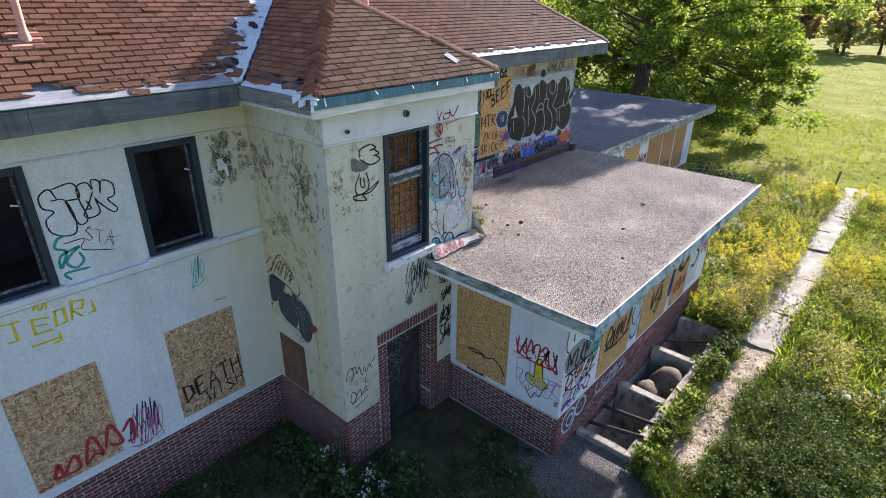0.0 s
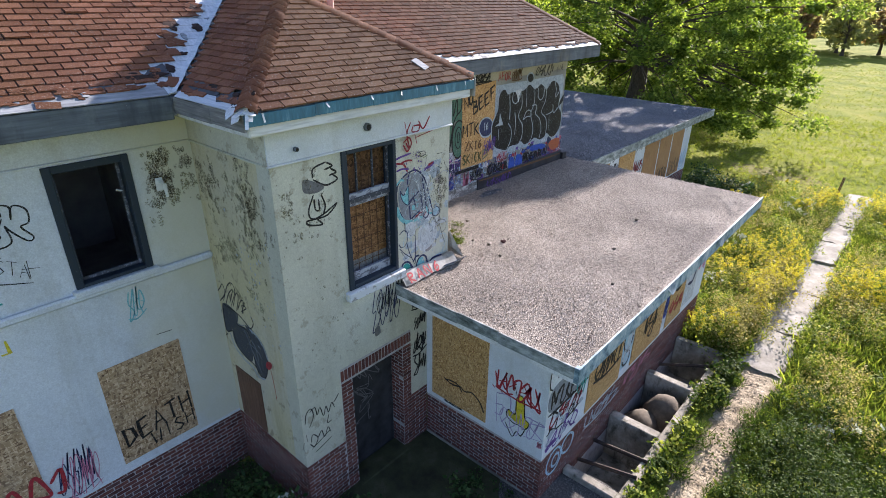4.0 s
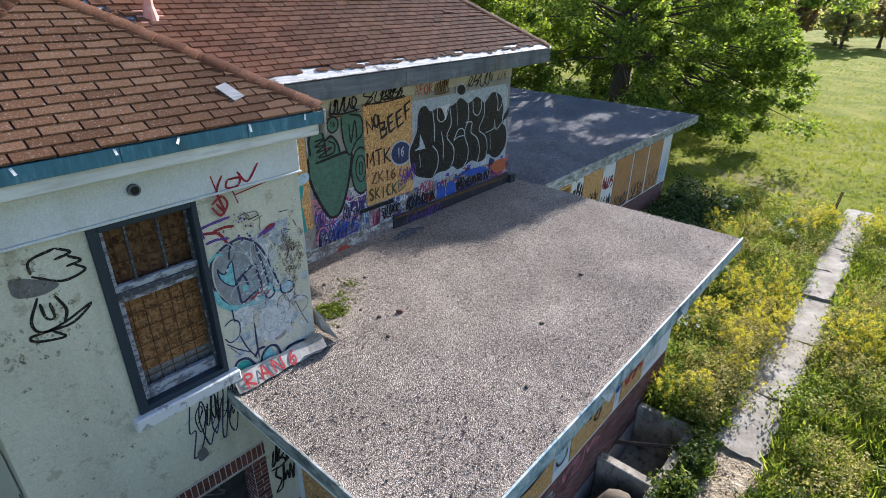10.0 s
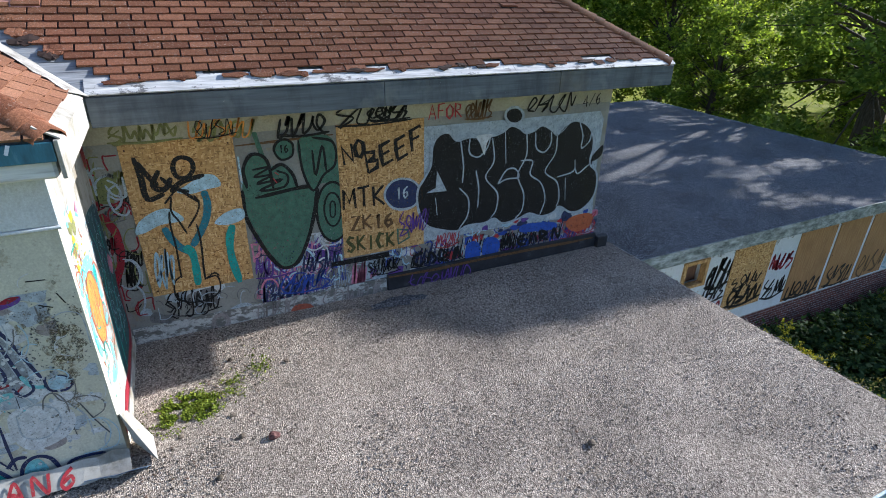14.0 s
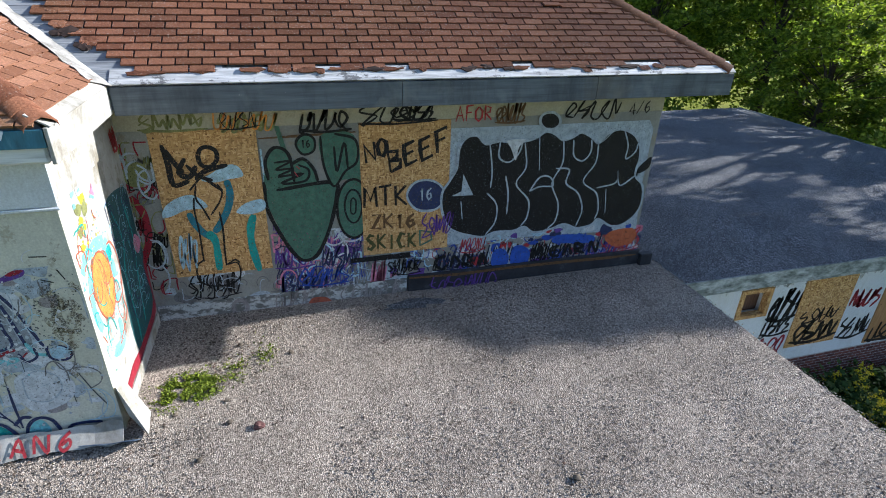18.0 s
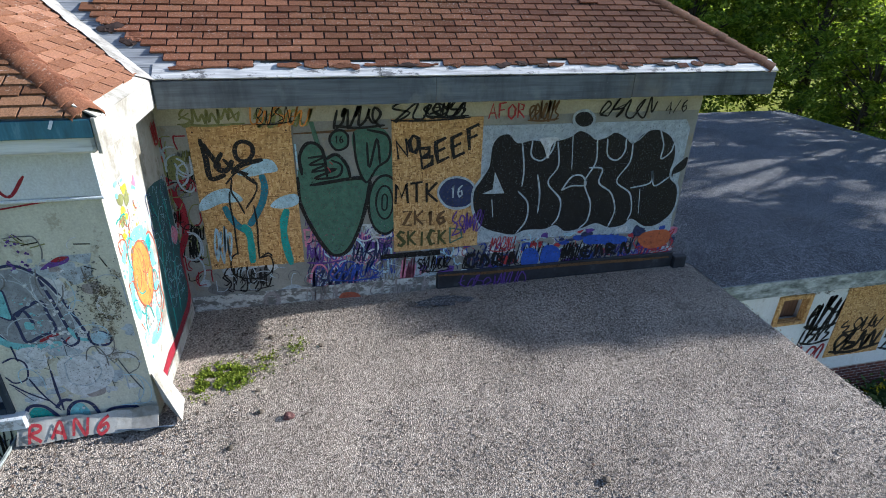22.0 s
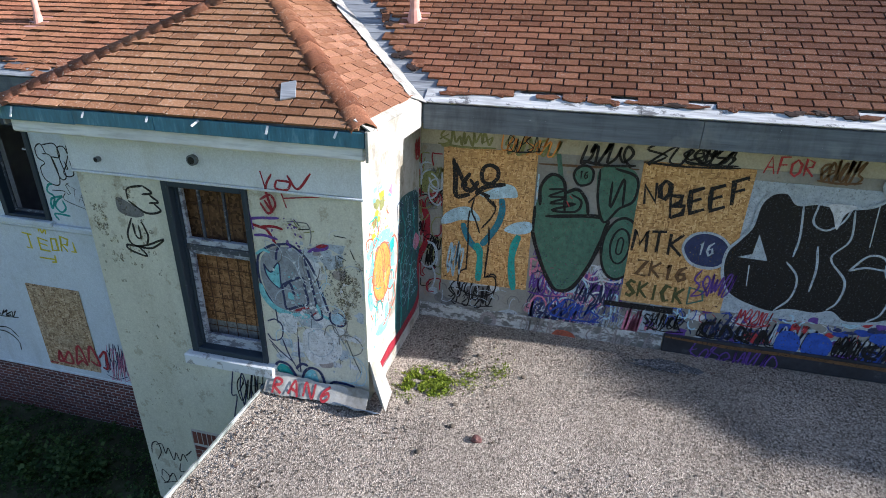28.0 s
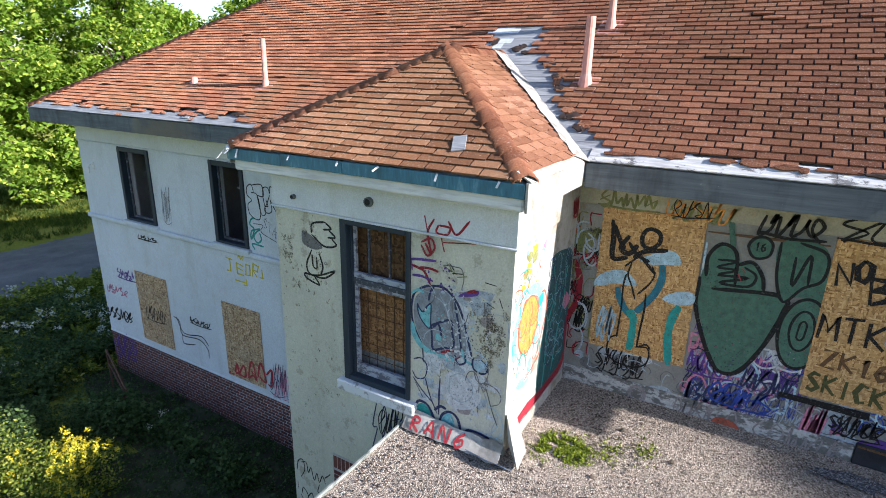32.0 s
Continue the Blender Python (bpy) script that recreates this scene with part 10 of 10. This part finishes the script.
def brick_face(parent, origin, along, out, length, z0, z1, holes=(), limit=300, seed=0, near=None):
    """Running-bond bricks, proud of a mortar bed, on one wall face. Cut bricks and those past the limit are joined."""
    r = random.Random(seed)
    origin, along, out = Vector(origin), Vector(along), Vector(out)
    V, F, count, row = [], [], 0, 0
    m = Matrix((along, out, Vector((0, 0, 1)))).transposed().to_4x4()
    z = z0
    while z + BH <= z1 + 0.02:
        h = min(BH, z1 - z)
        s = -(row % 2) * (BL + JT) / 2
        while s < length:
            p, q = max(0.0, s), min(length, s + BL)
            segs = [(p, q)]
            for h0, h1, hz0, hz1 in holes:
                if z + BH > hz0 and z < hz1:
                    nxt = []
                    for c, d in segs:
                        if h1 <= c or h0 >= d:
                            nxt.append((c, d))
                        else:
                            if h0 > c:
                                nxt.append((c, h0))
                            if h1 < d:
                                nxt.append((h1, d))
                    segs = nxt
            for c, d in segs:
                if d - c < 0.025:
                    continue
                pr = r.gauss(0, 0.0012)
                if d - c > BL - 0.002 and h > BH - 0.002 and count < limit and (near is None or near(c, z)):
                    ob = new("brick", BRICK)
                    ob.parent = parent
                    mm = m.copy()
                    mm.translation = origin + along * c + out * pr + Vector((0, 0, z))
                    ob.matrix_basis = mm
                    count += 1
                else:
                    base = len(V)
                    for o in (-0.006, 0.004):
                        for ss, zz in ((c + 0.002, 0), (d - 0.002, 0), (d - 0.002, h), (c + 0.002, h)):
                            V.append(origin + along * ss + out * (o + pr) + Vector((0, 0, z + zz)))
                    F += [[base + j for j in f] for f in ((4, 5, 6, 7), (0, 1, 5, 4), (1, 2, 6, 5), (2, 3, 7, 6), (3, 0, 4, 7))]
            s += BL + JT
        z += BH + JT
        row += 1
    if V:
        tagged(part("brick_courses", from_arrays("brick_courses", V, F, M_BRICK_J), None, parent), kind="stuff")


BASE = -0.5
bw_s = setting("wall_base_south", bx(WX - 0.3, WX - 0.005, Y0, BY0 + 0.004, BASE, BRS - 0.002), M_MORTAR, "dark red brick base under the stucco", "wall")
brick_face(bw_s, (WX - 0.005, Y0, 0), (0, 1, 0), (1, 0, 0), BY0 - Y0, G - 0.25, BRS - 0.04, seed=1, near=lambda s, z: z > 0.35 and s > 4.5)
part("coping", bx(WX - 0.1, WX + 0.015, Y0, BY0, BRS - 0.035, BRS + 0.01, bev=0.006), M_WHITE, bw_s, "white painted water table")
bw_bs = setting("wall_base_bay_south", bx(WX, BX - 0.005, BY0 + 0.005, BY0 + 0.3, BASE, BRT - 0.002), M_MORTAR, "dark red brick base of the bay side", "wall")
brick_face(bw_bs, (WX, BY0 + 0.005, 0), (1, 0, 0), (0, -1, 0), BX - WX, G - 0.25, BRT - 0.02, seed=2)
bf_grid = wall_grid("y", BX - 0.005, 0.295, BY0 + 0.31, AWY, BASE, BRT - 0.002, [(5.65, 6.78, -1.0, 3)])
bw_bf = setting("wall_base_bay_front", bf_grid, M_MORTAR, "dark red brick base and door surround of the bay", "wall")
part("surround_bed", wall_grid("y", BX - 0.005, 0.295, 5.42, 6.98, BRT - 0.001, 2.385, [(5.65, 6.78, 0, 2.1)]), M_MORTAR, bw_bf)
brick_face(bw_bf, (BX - 0.005, BY0, 0), (0, 1, 0), (1, 0, 0), 5.42 - BY0, G - 0.1, BRT - 0.02, seed=3)
brick_face(bw_bf, (BX - 0.005, 5.43, 0), (0, 1, 0), (1, 0, 0), 0.22, G - 0.1, 2.12, seed=4, limit=120)
brick_face(bw_bf, (BX - 0.005, 6.785, 0), (0, 1, 0), (1, 0, 0), 0.195, G - 0.1, 2.12, seed=5, limit=120)
brick_face(bw_bf, (BX - 0.005, 6.98, 0), (0, 1, 0), (1, 0, 0), AWY - 6.98, G - 0.1, BRT, seed=6, limit=60)
brick_face(bw_bf, (BX - 0.006, 6.782, 0), (-1, 0, 0), (0, -1, 0), 0.29, G - 0.1, 2.08, seed=7, limit=100)
brick_face(bw_bf, (BX - 0.296, 5.648, 0), (1, 0, 0), (0, 1, 0), 0.29, G - 0.1, 2.08, seed=8, limit=100)
# soldier course over the door
s = 5.43
while s < 6.97:
    ob = new("brick", BRICK)
    ob.parent = bw_bf
    ob.matrix_basis = Matrix.Translation((BX - 0.005, s + BH, 2.14)) @ Matrix(((0, 1, 0), (0, 0, -1), (1, 0, 0))).to_4x4()
    s += BH + JT
bw_an = setting("wall_base_annex_near", bx(BX + 0.006, AWX - 0.005, AWY + 0.005, AWY + 0.25, BASE, ABT - 0.002), M_MORTAR, "dark red brick base of the annex end", "wall")
brick_face(bw_an, (BX + 0.004, AWY + 0.005, 0), (1, 0, 0), (0, -1, 0), AWX - BX - 0.004, G + 0.02, ABT - 0.01, seed=9)
bw_ao = setting("wall_base_annex_outer", bx(AWX - 0.25, AWX - 0.005, AWY + 0.251, 15.0, -1.2, ABT - 0.002), M_MORTAR, "dark red brick base of the annex side", "wall")
brick_face(bw_ao, (AWX - 0.005, AWY, 0), (0, 1, 0), (1, 0, 0), 15.0 - AWY, G - 0.25, ABT - 0.01, seed=10)
setting("footing_annex", bx(BX + 0.01, AWX + 0.02, AWY - 0.03, AWY + 0.004, -0.5, G + 0.03, bev=0.01), M_CONC, "concrete footing edge under the brick", "footing")
bw_f = setting("wall_base_far", bx(FWX - 0.25, FWX - 0.005, 15.0, 25.85, -0.6, 0.898), M_MORTAR, "dark red brick base of the far wing", "wall")
brick_face(bw_f, (FWX - 0.005, 15.6, 0), (0, 1, 0), (1, 0, 0), 10.2, G - 0.1, 0.87, seed=11, limit=200, near=lambda s, z: s > 4)

# ---- small things on walls and roofs ----
_m = Nodes("blue_back_of_sheet", 0.5).world()
M_FOLD = _m.color(_m.ramp(_m.noise(6, 6, 0.7), (0.35, (0.03, 0.045, 0.075)), (0.65, (0.10, 0.14, 0.20)))).mat
bent = thing("flashing_sheet", "bent white metal flashing with red sprayed marks", "flashing")
ribbon3("sheet", (BX + 0.10, 6.72, 3.50), (BX + 0.13, 7.98, 3.50), 0.22, (0.75, 0, 0.65), M_TRIM_X, bent, 0.006, 0.012, 5)
ribbon3("fold", (BX + 0.2, 7.62, 3.44), (BX + 0.26, 8.12, 3.46), 0.16, (-0.6, 0.2, 0.75), M_FOLD, bent, 0.006, 0.02, 6)
flap = thing("flashing_flap", "torn white flashing flap at the bay corner", "flashing")
bm = bmesh.new()
v = [bm.verts.new(p) for p in ((BX + 0.012, BY1 + 0.02, 3.95), (BX - 0.28, BY1 + 0.03, 3.75), (BX - 0.18, BY1 + 0.2, 3.43), (BX + 0.16, BY1 + 0.24, 3.425), (BX + 0.05, BY1 + 0.08, 3.62))]
for f in ((0, 1, 4), (1, 2, 4), (2, 3, 4), (3, 0, 4)):
    bm.faces.new([v[i] for i in f])
r_ = bmesh.ops.extrude_face_region(bm, geom=bm.faces[:])
bmesh.ops.translate(bm, vec=(0.004, 0.006, 0.002), verts=[g for g in r_["geom"] if isinstance(g, bmesh.types.BMVert)])
part("sheet", bm, M_TRIM_X, flap)
strip_b = thing("flashing_strip", "white painted flashing along the bay foot", "flashing")
part("strip", bx(WX + 0.05, BX - 0.3, BY1 + 0.002, BY1 + 0.02, ROOF, 3.56, bev=0.004), M_TRIM_X, strip_b)
for k, (a0, ch) in enumerate(((6.83, "R"), (7.03, "A"), (7.22, "N"), (7.42, "6"))):
    lines = []
    for ln in GLYPHS.get(ch, GLYPHS["C"]):
        lines.append([(a0 + 0.12 * p[0], 3.43 + 0.12 * p[1] + 0.01 * math.sin(9 * a0 + 5 * p[0])) for p in ln])
    bm = bmesh.new()
    for ln in lines:
        P = smooth_line(ln)
        prev = None
        for i, p in enumerate(P):
            d = P[min(i + 1, len(P) - 1)] - P[max(i - 1, 0)]
            nn = Vector((-d.y, d.x)).normalized() * 0.013
            row = []
            for q in (p + nn, p - nn):
                x = BX + 0.105 + (3.50 - q.y) * 0.866 + 0.03
                row.append(bm.verts.new((x, q.x, q.y + 0.012)))
            if prev:
                bm.faces.new([prev[0], row[0], row[1], prev[1]])
            prev = row
    part("mark", bm, COL["red"], bent, "red sprayed mark")


def wall_stub(y, z, r, label):
    t = thing("pipe_stub", label, "pipe")
    bm = bmesh.new()
    tube(bm, (BX + 0.0, y, z), (BX + 0.07, y, z), r, r, 14)
    part("rim", bm, M_FASCIA, t)
    # the stub is solid; a black disc on its end stands for the shaded hollow
    bm = bmesh.new()
    tube(bm, (BX + 0.071, y, z), (BX + 0.074, y, z), r * 0.7, r * 0.7, 12)
    part("bore", bm, COL["black"], t)


wall_stub(6.18, 6.06, 0.055, "short drain stub with dark bore in the frieze")
wall_stub(5.02, 5.97, 0.03, "small pipe stub in the frieze")


def bracket(y, z, label):
    t = thing("wall_bracket", label, "bracket")
    part("plate", bx(WX + 0.001, WX + 0.02, y - 0.05, y + 0.05, z - 0.09, z + 0.09, bev=0.004), M_TRIM, t)
    bm = bmesh.new()
    tube(bm, (WX + 0.02, y, z + 0.04), (WX + 0.12, y + 0.02, z + 0.02), 0.018, 0.016, 8)
    tube(bm, (WX + 0.12, y + 0.02, z + 0.02), (WX + 0.13, y + 0.03, z - 0.16), 0.03, 0.02, 8)
    part("arm", bm, M_TRIM, t)


bracket(4.12, 5.28, "broken white lamp bracket on the wing wall")
bracket(-3.45, 5.25, "broken white lamp bracket near the wing corner")

# moss, stones and litter on the flat roof
rs = np.random.RandomState(77)
c = []
for mx, my, sx, sy, n in ((-6.40, 8.50, 0.17, 0.22, 9000), (-6.62, 8.95, 0.2, 0.12, 400), (-6.85, 9.3, 0.22, 0.1, 350), (-6.25, 8.3, 0.14, 0.1, 400)):
    q = rs.normal(0, 1, (n, 2)) * (sx, sy) * 0.6 + (mx, my)
    f = np.array([noise.noise((a * 9, b * 9, 1.0)) for a, b in q])
    q = q[f > -0.12]
    c.append(np.column_stack([q, np.full(len(q), ROOF + 0.012) + rs.uniform(0, 0.012, len(q))]))
V, F = leaf_cloud(np.concatenate(c), rs.uniform(0.014, 0.034, sum(len(k) for k in c)), rs, 0.2)
tagged(part("moss", mesh_np("moss", V, F, M_MOSS), None, None), "bright green moss cushion on the gravel", "moss", kind="stuff")
n = 48000
px, py = rs.uniform(-7.85, -2.7, n), rs.uniform(6.8, 15.6, n)
ok = (px > BX + 0.06) | (py > BY1 + 0.06)
px, py = px[ok], py[ok]
tet = np.array([(0.6, 0.1, 0), (-0.4, 0.5, 0), (-0.3, -0.55, 0), (0.0, 0.05, 0.6)])
yaw, sz = rs.uniform(0, 6.28, len(px)), 0.008 + 0.015 * rs.uniform(0, 1, len(px)) ** 2
X = tet[None, :, 0] * np.cos(yaw)[:, None] - tet[None, :, 1] * np.sin(yaw)[:, None]
Y = tet[None, :, 0] * np.sin(yaw)[:, None] + tet[None, :, 1] * np.cos(yaw)[:, None]
V = np.stack([X * sz[:, None] + px[:, None], Y * sz[:, None] + py[:, None], tet[None, :, 2] * sz[:, None] + ROOF + 0.004], -1).reshape(-1, 3)
F = (np.arange(len(px))[:, None, None] * 4 + np.array([(0, 1, 3), (1, 2, 3), (2, 0, 3)])[None]).reshape(-1, 3)
m = Nodes("loose_pebbles", 0.9, spec=0.15)
m.bsdf.inputs["Diffuse Roughness"].default_value = 0.25
m.color(m.ramp(m.island(), (0.0, (0.085, 0.07, 0.06)), (0.5, (0.29, 0.25, 0.21)), (1.0, (0.55, 0.48, 0.415))))
tagged(part("pebbles", mesh_np("pebbles", V, F, m.mat), None, None), "loose pebbles over the gravel roof", "pebbles", kind="stuff")
# dark litter and crumbs of tar by the wall foot and the bay corner
dx, dy = [], []
for cx_, cy_, sx_, sy_, k_ in ((-7.45, 8.7, 0.35, 0.5, 420), (-6.7, 8.75, 0.5, 0.35, 420), (-5.7, 8.3, 0.3, 0.25, 160), (-5.6, 7.5, 0.22, 0.5, 220), (-7.6, 12.2, 0.2, 1.8, 320), (-4.5, 9.6, 1.3, 1.6, 240), (-5.2, 7.1, 0.6, 0.25, 260), (-3.7, 7.6, 0.6, 0.45, 520), (-4.2, 6.86, 1.0, 0.09, 420), (-2.85, 9.5, 0.12, 2.2, 420), (-3.4, 11.6, 0.35, 1.2, 260), (-3.3, 14.4, 0.4, 0.6, 260), (-6.5, 11.6, 0.9, 1.2, 260), (-4.8, 10.5, 1.5, 2.5, 500)):
    dx.append(rs.normal(cx_, sx_, k_))
    dy.append(rs.normal(cy_, sy_, k_))
dx, dy = np.concatenate(dx), np.concatenate(dy)
ok = ((dx > BX + 0.06) | (dy > BY1 + 0.06)) & (dx > WX + 0.04) & (dx < AX0 - 0.1) & (dy > AY0 + 0.1) & (dy < 15.5)
dx, dy = dx[ok], dy[ok]
yaw, sz = rs.uniform(0, 6.28, len(dx)), 0.007 + 0.030 * rs.uniform(0, 1, len(dx)) ** 4
X = tet[None, :, 0] * np.cos(yaw)[:, None] - tet[None, :, 1] * np.sin(yaw)[:, None]
Y = tet[None, :, 0] * np.sin(yaw)[:, None] + tet[None, :, 1] * np.cos(yaw)[:, None]
V = np.stack([X * sz[:, None] + dx[:, None], Y * sz[:, None] + dy[:, None], tet[None, :, 2] * sz[:, None] * 0.7 + ROOF + 0.008], -1).reshape(-1, 3)
F = (np.arange(len(dx))[:, None, None] * 4 + np.array([(0, 1, 3), (1, 2, 3), (2, 0, 3)])[None]).reshape(-1, 3)
m = Nodes("dark_litter", 0.9)
m.color(m.ramp(m.island(), (0.0, (0.02, 0.017, 0.014)), (0.7, (0.08, 0.06, 0.045)), (1.0, (0.16, 0.10, 0.075))))
tagged(part("litter", mesh_np("litter", V, F, m.mat), None, None), "dark crumbs of tar and litter on the gravel", "litter", kind="stuff")
r = random.Random(91)
for k, (x, y, s) in enumerate(((-5.61, 9.24, 0.055), (-5.75, 8.95, 0.035), (-6.1, 8.9, 0.03), (-5.3, 8.7, 0.03), (-4.2, 12.1, 0.04), (-3.9, 10.4, 0.035), (-6.8, 9.6, 0.03), (-7.1, 9.0, 0.035), (-6.0, 8.4, 0.03), (-3.3, 9.1, 0.03))):
    t = thing("stone", "reddish brick fragment on the gravel roof" if k == 0 else "small stone lying on the gravel roof", "stone", "roof stones")
    bm = bmesh.new()
    bmesh.ops.create_icosphere(bm, subdivisions=2, radius=s)
    for v in bm.verts:
        v.co = v.co * (1 + 0.35 * noise.noise(v.co * 30 + Vector((k, 0, 0))))
        v.co.z *= 0.6
        v.co += Vector((x, y, ROOF + s * 0.45))
    part("lump", bm, M_BRICK_J if k == 0 else M_STONE, t)
stain = Nodes("tar_stain", 0.7).world()
stain = stain.color(stain.ramp(stain.noise(6, 5), (0.3, (0.02, 0.02, 0.022)), (0.7, (0.07, 0.065, 0.06)))).mat
for x, y, ax, ay, k in ((-7.5, 11.35, 0.13, 0.4, 1),):
    bm = bmesh.new()
    ring = [bm.verts.new((x + ax * (1 + 0.9 * noise.noise((math.cos(q) * 4, math.sin(q) * 4, k))) * math.cos(q), y + ay * (1 + 0.9 * noise.noise((math.cos(q) * 4, math.sin(q) * 4, k + 5))) * math.sin(q), ROOF + 0.028)) for q in [2 * math.pi * i / 28 for i in range(28)]]
    bm.faces.new(ring)
    tagged(part("tar_patch", bm, M_GRAVEL_2, None), "dark tar patch at the wall foot", "tar patch")
part("torn_end", bx(WX + 0.001, WX + 0.12, 15.2, 15.42, FZ + 0.01, FZ + 0.26, bev=0.01), M_TAR, ann_edge, "bent black flashing end")

# door scrawl, step, and the fallen handrail by the wing
scr = random.Random(17)
bm = bmesh.new()
for k in range(7):
    y_, z_ = scr.uniform(5.85, 6.4), scr.uniform(0.7, 1.8)
    P = smooth_line([(y_ + scr.uniform(-0.2, 0.2), z_ + scr.uniform(-0.2, 0.2)) for _ in range(6)])
    prev = None
    for i, p in enumerate(P):
        d = P[min(i + 1, len(P) - 1)] - P[max(i - 1, 0)]
        nn = Vector((-d.y, d.x)).normalized() * 0.008
        row = [bm.verts.new((BX - 0.307 + k * 0.0001, q.x, q.y)) for q in (p + nn, p - nn)]
        if prev:
            bm.faces.new([prev[0], row[0], row[1], prev[1]])
        prev = row
part("scrawl", bm, COL["grey"], leaf, "grey scrawled marks")
setting("door_step", bx(BX - 0.3, BX + 0.12, 5.6, 6.85, G - 0.2, G + 0.03, bev=0.02), M_EARTH, "door step in the shade-darkened earth colour", "step")
rail = thing("handrail", "rusty bent handrail among the weeds by the wing", "railing")
for n_, p0, p1 in (("post", (-7.3, -3.1, -0.3), (-7.32, -3.15, 0.85)), ("post", (-6.85, -1.75, -0.3), (-6.9, -1.8, 0.72)), ("top_rail", (-7.32, -3.15, 0.85), (-6.7, -1.3, 0.66)), ("mid_rail", (-7.31, -3.12, 0.5), (-6.78, -1.45, 0.36))):
    bm = bmesh.new()
    tube(bm, p0, p1, 0.022, 0.022, 8)
    part(n_, bm, M_RUST, rail)
